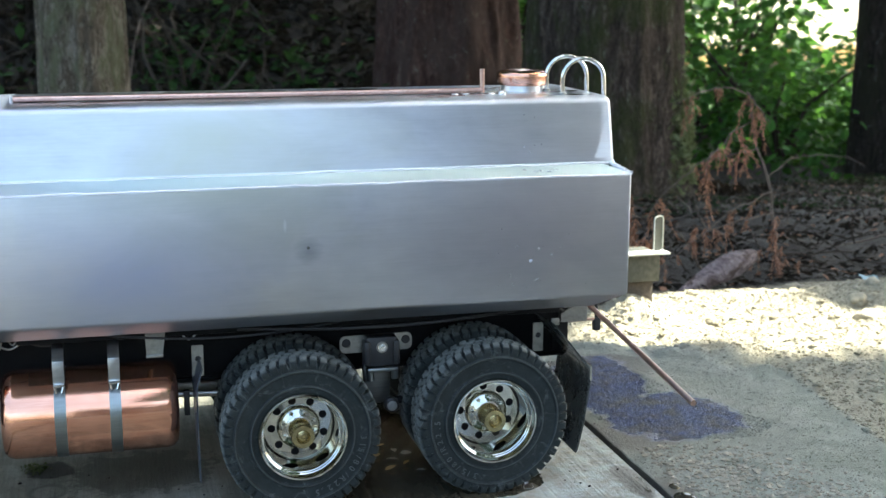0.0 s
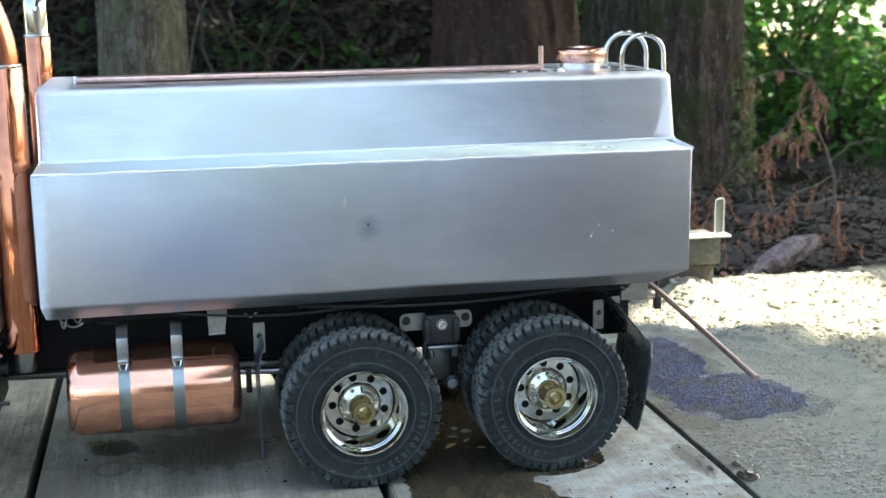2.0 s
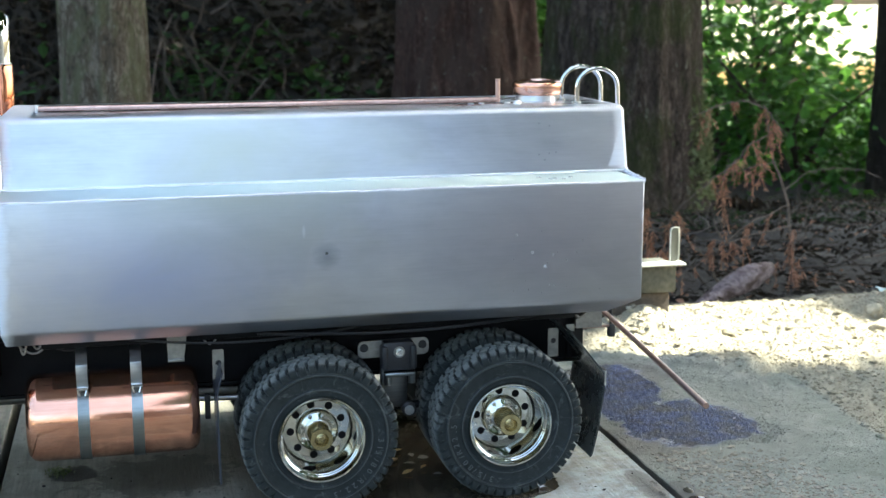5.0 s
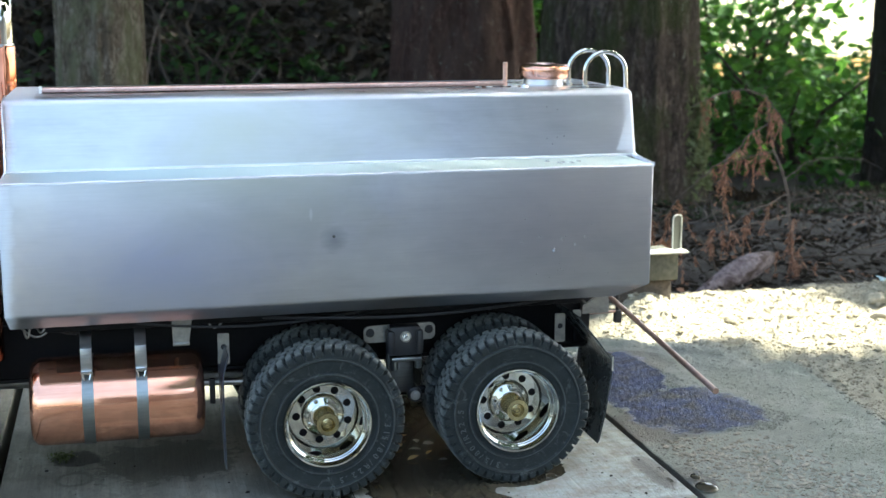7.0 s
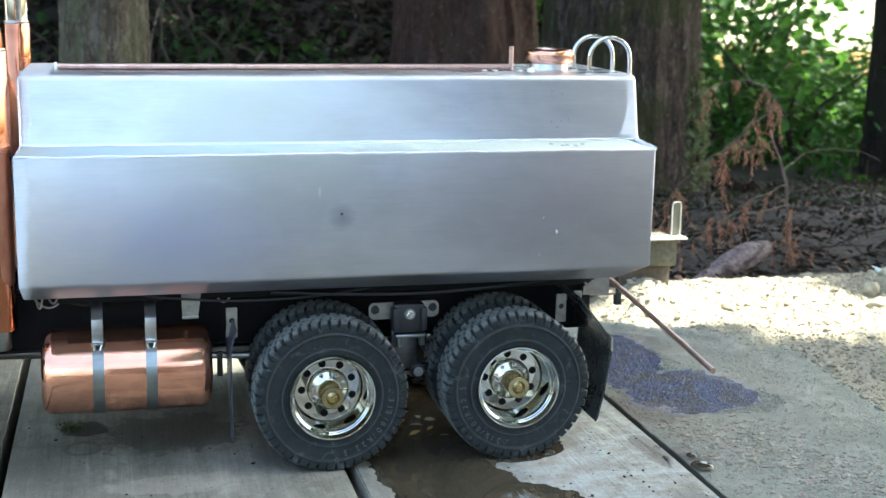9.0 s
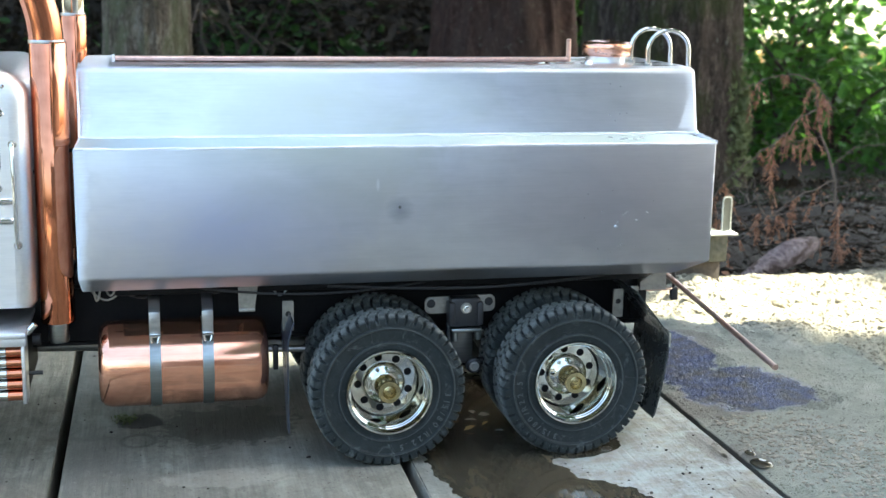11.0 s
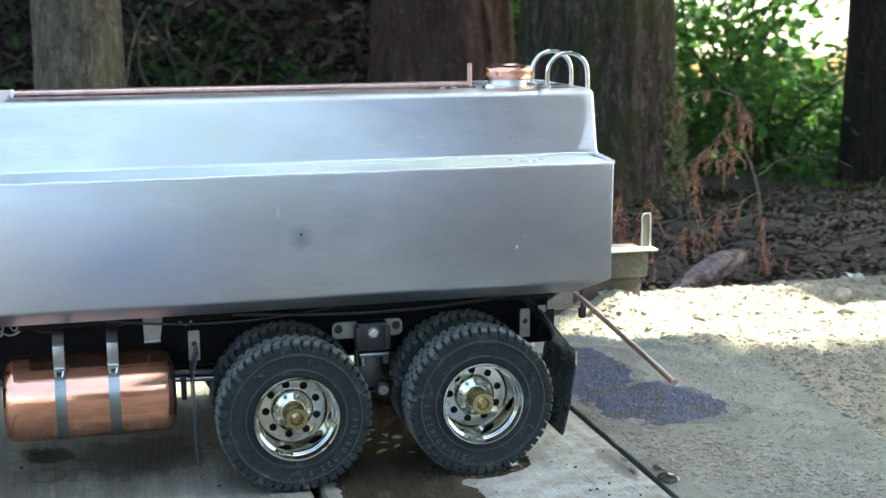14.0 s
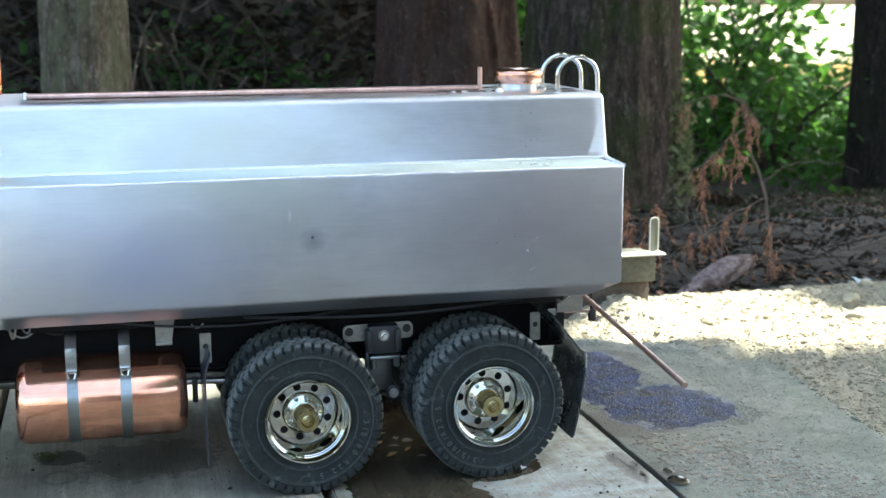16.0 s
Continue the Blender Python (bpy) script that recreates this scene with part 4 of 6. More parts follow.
for k, (at, rx, ry, h) in enumerate((((0.2026, 0.5868, -0.0015), 0.0062, 0.0075, 0.002), ((0.2035, 0.603, -0.0015), 0.003, 0.004, 0.0012), ((0.124, 0.6175, 0.0008), 0.003, 0.003, 0.0015), ((0.1868, 0.528, 0.0), 0.0035, 0.008, 0.0012), ((0.1858, 0.598, 0.0), 0.0016, 0.004, 0.0009), ((0.1863, 0.612, 0.0008), 0.0022, 0.004, 0.0012))):
    tagged(smooth(part("water_drop", bead(None, at, rx, ry, h), puddle_water if k < 2 else water_clear)), "clear bead of spilled water on the ground", "water drop", "spilled drops")

# ---- the model truck ----
truck = empty("model_truck", "scale model tanker truck with bare aluminium tank and copper trim", "model truck")
MID = 0.712                                # centre line of the truck, in y
TX0, TX1 = -0.1568, 0.1772                 # tank ends
YL, YU = 0.6122, 0.6608                    # faces of the lower and the upper tank body
ZB, ZC, ZS, ZT, ZR = 0.0990, 0.1072, 0.1727, 0.2068, 0.2098
YB = 0.6525                               # foot of the leaning upper side

def mirror_profile(half):
    return half + [(2 * MID - y, z) for y, z in reversed(half)]

def prism(profile, x0, x1, inset=None):
    """Closed (y, z) profile swept along x; inset(y, z) shifts the two ends inwards."""
    bm = bmesh.new()
    ends = []
    for x, sgn in ((x0, 1), (x1, -1)):
        ends.append([bm.verts.new((x + sgn * (inset(x, y, z) if inset else 0), y, z)) for y, z in profile])
    n = len(profile)
    for i in range(n):
        bm.faces.new((ends[0][i], ends[0][(i + 1) % n], ends[1][(i + 1) % n], ends[1][i]))
    bm.faces.new(ends[0][::-1])
    bm.faces.new(ends[1])
    bmesh.ops.recalc_face_normals(bm, faces=bm.faces[:])
    return bm

# lower body: upright sides, bottom edge bevelled inwards all round
lower_half = [(0.6225, ZB), (YL, ZC), (YL, ZS)]
bm = prism(mirror_profile(lower_half), TX0, TX1, lambda x, y, z: (0.0014 if x < 0 else 0.0165) if z < ZC - 0.001 else 0.0)
bmesh.ops.bevel(bm, geom=bm.edges[:], offset=0.0013, segments=3, profile=0.5, affect="EDGES")
tank = smooth(part("water_tank", bm, tank_sheet, truck, "stepped tank welded from wiped aluminium sheet"), 50)
upper_half = [(YB - 0.0003, ZS - 0.001), (YU, ZT + 0.0014), (YU + 0.004, ZR - 0.0006), (YU + 0.017, ZR - 0.0003)]
bm = prism(mirror_profile(upper_half), TX0 + 0.0004, TX1 + 0.0062)
bmesh.ops.bevel(bm, geom=[e for e in bm.edges if max(v.co.z for v in e.verts) > ZS], offset=0.0026, segments=4, profile=0.5, affect="EDGES")
smooth(part("upper_body", bm, tank_sheet, tank), 50)

# weld beads: along the step, up the ends, round the corners
def weld(points, r, seed):
    rngw = np.random.default_rng(seed)
    pts, out = [Vector(p) for p in points], []
    for a, b in zip(pts, pts[1:]):
        k = max(2, int((b - a).length / 0.0022))
        out += [a.lerp(b, i / k) for i in range(k)]
    out.append(pts[-1])
    out = [p + Vector(rngw.normal(0, r * (0.03 if r < 0.001 else 0.16), 3)) for p in out]
    return rod(out, r, 8)
for k, (pts, r) in enumerate((
    ([(TX0 + 0.0009, YL + 0.0008, ZC), (TX0 + 0.0009, YL + 0.0008, ZS - 0.001), (TX0 + 0.0012, YB, ZS + 0.0004), (TX0 + 0.0012, YU + 0.0008, ZT - 0.001), (TX0 + 0.0012, YU + 0.016, ZR)], 0.0005),
    ([(TX1 - 0.0004, YL + 0.0012, ZS - 0.0002), (TX1 + 0.0014, YB - 0.012, ZS + 0.0002), (TX1 + 0.004, YB - 0.001, ZS + 0.001)], 0.0013),
)):
    smooth(part("weld_bead", weld(pts, r, 31 + k), bright_aluminium, tank, "bright lumpy weld bead"))

# smooth dressed seams along the step: the inner corner and the outer edge
def seam(x0, x1, y, z, r, seed):
    n_ = 90
    xs_ = np.linspace(x0, x1, n_)
    dy, dz = vnoise(xs_, xs_ * 0 + seed, 130, seed, 3) * 0.0009, vnoise(xs_, xs_ * 0 + seed + 5, 110, seed + 2, 3) * 0.0009
    return rod([(a_, y + b_, z + c_) for a_, b_, c_ in zip(xs_, dy, dz)], r, 10)
smooth(part("weld_seam", seam(TX0 + 0.001, TX1 + 0.005, YB - 0.0003, ZS + 0.0002, 0.0008, 3), seam_metal, tank, "dressed weld seam"))
smooth(part("weld_seam", seam(TX0 + 0.0006, TX1 - 0.0006, YL + 0.0009, ZS - 0.0008, 0.0009, 9), seam_metal, tank, "dressed weld seam"))

# spot weld and two scuffs on the side
bm = lathe([(0.0, 0.0001), (0.0003, 0.0002), (0.0006, 0.0001), (0.0008, 0.0)], 20, Matrix.Translation((0.0045, YL, 0.1408)) @ Matrix.Rotation(radians(90), 4, "X"))
smooth(part("spot_weld", bm, dark_steel, tank))

# filler neck with copper cap
NX, NY = 0.1478, MID
bm = lathe([(0.0126, 0.2075), (0.0126, 0.2142), (0.0118, 0.2150), (0.0, 0.2150)], 48, Matrix.Translation((NX, NY, 0)))
neck = smooth(part("filler_neck", bm, aluminium, tank, "turned aluminium filler neck"))
bm = lathe([(0.0, 0.2126), (0.0140, 0.2126), (0.0145, 0.2130), (0.0149, 0.2150), (0.0152, 0.2172), (0.0152, 0.2184), (0.0149, 0.2194), (0.0143, 0.2201), (0.0132, 0.2207), (0.0112, 0.2212), (0.0075, 0.2216), (0.003, 0.2218), (0.0, 0.2218)], 56, Matrix.Translation((NX, NY, 0)))
smooth(part("filler_cap", bm, copper_satin, tank, "polished copper filler cap"), 60)

# copper spray line along the roof with its riser
TY = 0.694
bm = rod([(-0.1385, TY, 0.2113), (0.1178, TY, 0.2113)], 0.0015, 12)
bm = rod([(0.1180, TY, 0.2099), (0.1180, TY, 0.2232)], 0.0014, 12, bm)
smooth(part("copper_pipe", bm, copper_dull, tank, "thin copper pipe along the tank roof"))
bm = box(-0.1392, -0.1375, TY - 0.0022, TY + 0.0022, 0.2092, 0.2135, 0.0004)
smooth(part("pipe_clamp", bm, bright_aluminium, tank, "small soldered pipe clamp"))
for x in (0.1010, 0.1075, 0.1225):          # low lumps of solder beside the pipe
    bm = lathe([(0.0, 0.0008), (0.0009, 0.0007), (0.0015, 0.0004), (0.0018, 0.0)], 18, Matrix.Translation((x, TY - 0.004, ZR - 0.0004)) @ Matrix.Diagonal((1.25, 1.0, 1.0, 1.0)))
    smooth(part("solder_lump", bm, aluminium, tank))
bm = lathe([(0, 0), (0.0022, 0), (0.0022, 0.0018), (0.0012, 0.0028), (0, 0.0028)], 16, Matrix.Translation((0.1262, TY - 0.012, 0.2088)))
smooth(part("roof_fitting", bm, bright_aluminium, tank))

# ladder rails arching over the rear edge
for y in (0.676, 0.704):
    xa, xb, zt = 0.1600, 0.1846, 0.2178
    pts = [(xa, y, ZR - 0.001)] + [((xa + xb) / 2 + (xa - xb) / 2 * math.cos(radians(a)), y, zt + (xb - xa) / 2 * 0.94 * math.sin(radians(a))) for a in range(0, 181, 12)] + [(xb + 0.0004, y, 0.205), (xb + 0.0006, y, 0.188)]
    pts[-1:] = [(xb + 0.0006, y, 0.18), (TX1 + 0.001, y, 0.176)]
    rail = smooth(part("ladder_rail", rod(pts, 0.00135, 12), steel_rail, tank, "bent stainless rail at the ladder"))
    smooth(part("foot", lathe([(0, 0), (0.0024, 0), (0.0024, 0.0008), (0.0014, 0.0012), (0, 0.0012)], 16, Matrix.Translation((xa, y, ZR - 0.0002))), zinc, rail))
for z in (0.125, 0.145, 0.165):
    smooth(part("ladder_rung", rod([(TX1 + 0.004, 0.676, z), (TX1 + 0.004, 0.704, z)], 0.0009, 8), steel_rail, tank))

# water beads on the sheet
rngd = np.random.default_rng(8)
bm = None
for k in range(17):
    x, z = 0.103 + 0.05 * rngd.random(), 0.113 + 0.035 * rngd.random() ** 1.5
    r = 0.0002 + 0.0003 * rngd.random() ** 2
    bm = bead(bm, (x, YL, z), r, r * 1.4, r * 1.2, "y")
for x, z, r in ((0.1216, 0.1282, 0.0010), (0.114, 0.136, 0.0005), (0.104, 0.133, 0.0004), (0.139, 0.135, 0.0004)):
    bm = bead(bm, (x, YL, z), r, r * 1.1, r * 0.9, "y")
for x, y in ((0.129, 0.628), (0.132, 0.63), (0.136, 0.627), (0.142, 0.633), (0.125, 0.636)):
    bm = bead(bm, (x, y, ZS), 0.0014, 0.0022, 0.0008)
for x, z in ((0.131, 0.183), (0.134, 0.180), (0.137, 0.1835), (0.132, 0.200), (0.138, 0.1985), (0.141, 0.184)):
    bm = bead(bm, (x, YB + (YU - YB) * (z - ZS) / (ZT - ZS), z), 0.0005, 0.0006, 0.0005, "y")
drops = smooth(part("water_beads", bm, water_bead, tank, "clear water beads on the sheet"))
tagged(drops, kind="stuff")

# ---- frame ----
def channel(y, inward):
    bm = box(-0.36, 0.166, y, y + 0.003, 0.0592, 0.088, 0.0004)
    bm = box(-0.36, 0.166, min(y, y + inward * 0.012), max(y, y + inward * 0.012), 0.0885, 0.0905, 0.0004, 2, bm)
    return box(-0.36, 0.166, min(y, y + inward * 0.012), max(y, y + inward * 0.012), 0.0567, 0.0587, 0.0004, 2, bm)
smooth(part("frame_rail", channel(0.676, 1), black_paint, truck, "black painted frame rail"))
smooth(part("frame_rail", channel(0.745, -1), black_paint, truck, "black painted frame rail"))
smooth(part("subframe", box(-0.14, 0.150, 0.645, 0.78, 0.0908, 0.0990, 0.001), black_paint, truck, "black subframe under the tank"))
for x in (-0.16, -0.04, 0.052, 0.16):
    part("cross_member", box(x - 0.006, x + 0.006, 0.679, 0.745, 0.060, 0.086, 0.001), black_paint, truck)
smooth(part("drive_shaft", rod([(-0.25, MID, 0.05), (0.0, MID, 0.043)], 0.004, 14), zinc, truck))
# a loose wire looping under the tank
smooth(part("cable", rod([(-0.03 + 0.19 * t, 0.634 + 0.006 * t, 0.0955 - 0.006 * math.sin(3.14 * t) + 0.004 * t) for t in np.linspace(0, 1, 24)], 0.0009, 8), black_plastic, truck, "thin black cable"))
smooth(part("cable", rod([(-0.155 + 0.02 * t, 0.66, 0.0935 - 0.008 * math.sin(3.14 * t)) for t in np.linspace(0, 1, 14)], 0.0006, 8), zinc, truck))
smooth(part("cable", rod([(-0.145 + 0.075 * t, 0.655 + 0.01 * t, 0.094 - 0.007 * math.sin(6.28 * t) ** 2) for t in np.linspace(0, 1, 24)], 0.0009, 8), black_plastic, truck))
for x0, x1, y0, z0, sag, r, m in ((-0.152, -0.1475, 0.655, 0.0975, 0.011, 0.0006, zinc), (-0.1465, -0.139, 0.657, 0.0975, 0.009, 0.0005, zinc), (-0.060, -0.048, 0.648, 0.0970, 0.009, 0.0005, strap_metal), (-0.135, -0.085, 0.650, 0.0965, 0.005, 0.0008, black_plastic), (-0.10, 0.03, 0.640, 0.0960, 0.006, 0.0007, black_plastic)):
    smooth(part("cable", rod([(x0 + (x1 - x0) * t, y0, z0 - sag * abs(math.sin(3.1416 * t)) ** 0.8) for t in np.linspace(0, 1, 16)], r, 8), m, truck))
# gearbox and shift rods between the front flap and the wheel
smooth(part("shift_rod", rod([(-0.075, 0.66, 0.0555), (-0.038, 0.66, 0.054)], 0.0018, 12), zinc, truck))
smooth(part("shift_arm", box(-0.0575, -0.0545, 0.655, 0.658, 0.044, 0.058, 0.0006), black_plastic, truck))
# silver hook under the tank side
smooth(part("tank_hook", sheet([(-0.0742, 0.0988), (-0.0738, 0.0940), (-0.0722, 0.0915), (-0.0716, 0.086)], 0.6455, 0.659, 0.0009), strap_metal, truck, "bent aluminium tank hook"))
bm = prism([(0.6440, 0.0815), (0.6453, 0.0815), (0.6453, 0.0985), (0.6440, 0.0985)], -0.0762, -0.0680)
for v in bm.verts:                          # the upper end spreads
    if v.co.z > 0.09:
        v.co.x += 0.0024 if v.co.x > -0.072 else -0.0006
bm = box(-0.0764, -0.0678, 0.6420, 0.6440, 0.0808, 0.0822, 0.0003, 2, bm)
smooth(part("tank_hook", bm, zinc, truck))

# ---- wheels ----
RT, WT = 0.0420, 0.0235
def tyre_mesh(pitches=48, per=12):
    """One moulded tyre: side walls with raised ribs, shoulder lugs that wrap over the edge, two zigzag rows between."""
    side = [(0.0222, 0.0030), (0.0232, 0.0016), (0.0258, 0.0010), (0.0265, 0.0), (0.0272, 0.0), (0.0277, 0.0010), (0.0341, 0.0006), (0.0347, -0.0005), (0.0354, -0.0005), (0.0359, 0.0006), (0.0366, 0.0005)]
    edge_top = [(0.0376, 0.0003), (0.0390, 0.0002), (0.0403, 0.0004), (0.0411, 0.0012), (0.0416, 0.0024)]
    edge_low = [(0.0371, 0.0007), (0.0380, 0.0010), (0.0388, 0.0015), (0.0391, 0.0023), (0.0393, 0.0030)]
    ys = np.arange(0.0032, WT / 2, 0.0004)
    top = side + edge_top + [(RT - 0.0003 * (1 - y / (WT / 2)), y) for y in ys]
    low = side + edge_low + [(0.0394, y) for y in ys]
    mirror = lambda pr: pr + [(r, WT - y) for r, y in reversed(pr)]
    top, low = np.array(mirror(top)), np.array(mirror(low))
    rnd = np.random.default_rng(19)
    n = pitches * per
    u = np.arange(n) / per
    worn_by = rnd.uniform(0.82, 1.0, pitches + 1)
    y = top[:, 1][:, None]
    near = np.minimum(y, WT - y)
    far_side = y > WT / 2
    shoulder = near < 0.0074
    zig = 0.16 * np.abs(((near - 0.0078) / 0.0019) % 2 - 1)
    ph = np.where(shoulder, u[None] + 0.5 * far_side + 22.0 * near * np.where(far_side, -1, 1), u[None] + 0.25 + 0.5 * far_side + zig * np.where(far_side, -1, 1) + 60.0 * (near - 0.0078))
    gap = np.abs(ph % 1 - 0.5)
    lug = (gap < np.where(shoulder, 0.36, 0.37)).astype(float)
    lug = lug * np.where((near > 0.0074) & (near < 0.0080), 0.0, 1.0) * np.where(near > WT / 2 - 0.0004, 0.0, 1.0)
    lug = lug * worn_by[np.floor(ph).astype(int) % (pitches + 1)]
    r = low[:, 0][:, None] * (1 - lug) + top[:, 0][:, None] * lug
    yy = low[:, 1][:, None] * (1 - lug) + top[:, 1][:, None] * lug
    a = 2 * math.pi * np.arange(n) / n
    V = np.stack([r * np.cos(a), yy + 0 * a, r * np.sin(a)], -1).reshape(-1, 3)
    I = np.arange(len(top) * n).reshape(len(top), n)
    I = np.concatenate([I, I[:1]])
    J = np.roll(I, -1, 1)
    F = np.stack([I[:-1], I[1:], J[1:], J[:-1]], -1).reshape(-1, 4)
    return V, F

def arc_text(text, radius, size, start):
    """Raised characters round a circle in the x-z plane, reading clockwise, tops outwards."""
    bm = bmesh.new()
    ang = start
    for ch in text:
        cu = bpy.data.curves.new("tmp", "FONT")
        cu.body, cu.size, cu.extrude, cu.align_x = ch, size, 0.00022, "CENTER"
        ob = bpy.data.objects.new("tmp", cu)
        me = bpy.data.meshes.new_from_object(ob)
        t = bmesh.new()
        t.from_mesh(me)
        t.transform(Matrix.Rotation(ang, 4, "Y") @ Matrix.Translation((0, -0.0002, radius)) @ Matrix.Rotation(radians(90), 4, "X"))
        merge(bm, t)
        bpy.data.objects.remove(ob)
        bpy.data.curves.remove(cu)
        bpy.data.meshes.remove(me)
        ang += (0.62 if ch in "/.1" else 0.86) * size / radius
    return bm

def rim_mesh():
    bm = lathe([(0.0228, 0.0034), (0.0236, 0.0012), (0.0236, -0.0002), (0.0230, -0.0010), (0.0222, -0.0008), (0.0218, 0.0004), (0.0213, 0.0010), (0.0211, 0.0022), (0.0206, 0.0026), (0.0205, 0.0036), (0.0201, 0.0039), (0.0200, 0.0050), (0.0197, 0.0053), (0.0195, 0.0066), (0.0191, 0.0178), (0.0187, 0.0194), (0.0178, 0.0200)], 72, ALONG_Y)
    return bm

def disc_mesh():
    """Dished wheel disc with nine round hand holes."""
    cu = bpy.data.curves.new("tmp", "CURVE")
    cu.dimensions, cu.fill_mode, cu.extrude = "2D", "BOTH", 0.0005
    rings = [[(0.0182 * math.cos(2 * math.pi * k / 60), 0.0182 * math.sin(2 * math.pi * k / 60)) for k in range(60)]]
    for h in range(9):
        a = 2 * math.pi * h / 9 + 0.30
        rings.append([(0.0142 * math.cos(a) + 0.0021 * math.cos(2 * math.pi * k / 18), 0.0142 * math.sin(a) + 0.0021 * math.sin(2 * math.pi * k / 18)) for k in range(18)])
    for pts in rings:
        sp = cu.splines.new("POLY")
        sp.points.add(len(pts) - 1)
        for q, (x, y) in zip(sp.points, pts):
            q.co = (x, y, 0, 1)
        sp.use_cyclic_u = True
    ob = bpy.data.objects.new("tmp", cu)
    me = bpy.data.meshes.new_from_object(ob)
    bm = bmesh.new()
    bm.from_mesh(me)
    bpy.data.objects.remove(ob)
    bpy.data.curves.remove(cu)
    bm.transform(Matrix.Translation((0, 0.0194, 0)) @ Matrix.Rotation(radians(90), 4, "X"))
    return bm

def hub_mesh():
    bm = lathe([(0.0116, 0.0190), (0.0115, 0.0170), (0.0112, 0.0160), (0.0106, 0.0154), (0.0088, 0.0150), (0.0072, 0.0140), (0.0064, 0.0135), (0.0, 0.0135)], 48, ALONG_Y)
    for k in range(8):
        a = 2 * math.pi * k / 8 + 0.2
        bm = hexbolt(Matrix.Translation((0.0088 * math.cos(a), 0.0152, 0.0088 * math.sin(a))) @ Matrix.Rotation(radians(90), 4, "X"), 0.00085, 0.0014, bm)
    return bm

def nut_mesh():
    bm = lathe([(0.0060, 0.0140), (0.0060, 0.0120), (0.0053, 0.0112), (0.0053, 0.0030), (0.0061, 0.0026), (0.0062, 0.0004), (0.0058, -0.0002), (0.0037, -0.0002), (0.0033, 0.0008), (0.0028, 0.0012), (0.0023, 0.0010), (0.0021, 0.0004), (0.0014, 0.0002), (0.0010, 0.0008), (0.0, 0.0009)], 36, ALONG_Y)
    return bm

tyre_data = rim_data = None
proto = None
def wheel(x, y, turn, front, disc_turn=0.0):
    """A wheel standing on the deck with its outer face at y; the inner one of a pair shows only tyre and rim."""
    global proto
    at = Matrix.Translation((x, y, RT - 0.0006)) @ Matrix.Rotation(turn, 4, "Y")
    if proto is None:
        proto = {}
        drum = part("wheel", lathe([(0.0, 0.0215), (0.0165, 0.0215), (0.0172, 0.0220), (0.0172, WT - 0.001), (0.0, WT - 0.001)], 40, ALONG_Y), black_paint)
        proto["wheel"], proto["tyre"] = drum.data, smooth(raw("tmp", *tyre_mesh(), rubber), 30).data
        proto["lettering"] = part("tmp", arc_text("315/80/R22.5", 0.0302, 0.0045, 0.0), letter_rubber).data
        proto["rim"] = smooth(part("tmp", rim_mesh(), chrome), 40).data
        proto["wheel_disc"] = smooth(part("tmp", disc_mesh(), chrome), 30).data
        proto["hub"] = smooth(part("tmp", hub_mesh(), chrome), 40).data
        proto["axle_nut"] = smooth(part("tmp", nut_mesh(), brass), 40).data
        for o in [o for o in scene.objects if o.name.startswith("tmp")] + [drum]:
            bpy.data.objects.remove(o)
    w = new("wheel", proto["wheel"])
    w.parent, w.matrix_basis = truck, at
    labels = {"tyre": "black rubber tyre with chunky dusty tread", "rim": "chrome deep-dish rim", "axle_nut": "long turned brass axle nut", "lettering": "raised tyre size lettering"}
    for name in (("tyre", "lettering", "rim", "wheel_disc", "hub", "axle_nut") if front else ("tyre",)):
        o = new(name, proto[name])
        o.parent = w
        if name in ("wheel_disc", "hub"):
            o.matrix_basis = Matrix.Rotation(disc_turn, 4, "Y")
        if name in labels:
            tagged(o, labels[name])
    return w

YW = 0.6130
for x, turn, disc_turn in ((0.0, radians(95), radians(-20)), (0.103, radians(200), radians(2))):
    wheel(x, YW, turn, True, disc_turn)
    wheel(x, YW + 0.034, turn + 0.07, False)
    wheel(x, 2 * MID - YW - 0.034 - WT, turn, False)
    wheel(x, 2 * MID - YW - WT, turn, False)
    smooth(part("axle", rod([(x, YW + 0.0165, RT - 0.0006), (x, 2 * MID - YW - 0.0165, RT - 0.0006)], 0.006, 18), black_paint, truck))
    smooth(part("differential", lathe([(0, -0.014), (0.008, -0.014), (0.014, -0.008), (0.016, 0), (0.014, 0.008), (0.008, 0.014), (0, 0.014)], 24, Matrix.Translation((x, MID, RT)) @ ALONG_Y), black_paint, truck))

# ---- suspension bracket between the wheels ----
SX = 0.048
sus = smooth(part("spring_plate", holed_plate(0.0400, 0.0095, 0.0012, [(-0.0165, 0.0008, 0.0025), (0.0165, 0.0008, 0.0025)], Matrix.Translation((0.0464, 0.652, 0.0784)) @ Matrix.Rotation(radians(-0.6), 4, "Y"), 0.003), zinc, truck, "plated steel spring hanger plate"), 30)
for dx in (-0.0165, 0.0165):
    smooth(part("plug", lathe([(0, 0), (0.0023, 0), (0.0023, 0.0003), (0, 0.0003)], 16, Matrix.Translation((0.0464 + dx, 0.6515, 0.0794)) @ Matrix.Rotation(radians(90), 4, "X")), black_plastic, sus))
bm = box(SX - 0.0085, SX + 0.0085, 0.6435, 0.651, 0.0672, 0.0835, 0.0012)
bm = box(SX - 0.0098, SX - 0.0062, 0.642, 0.6505, 0.068, 0.0815, 0.0012, 2, bm)
bm = box(SX + 0.0062, SX + 0.0098, 0.642, 0.6505, 0.068, 0.0815, 0.0012, 2, bm)
smooth(part("hanger_block", bm, black_plastic, sus, "black moulded hanger block"))
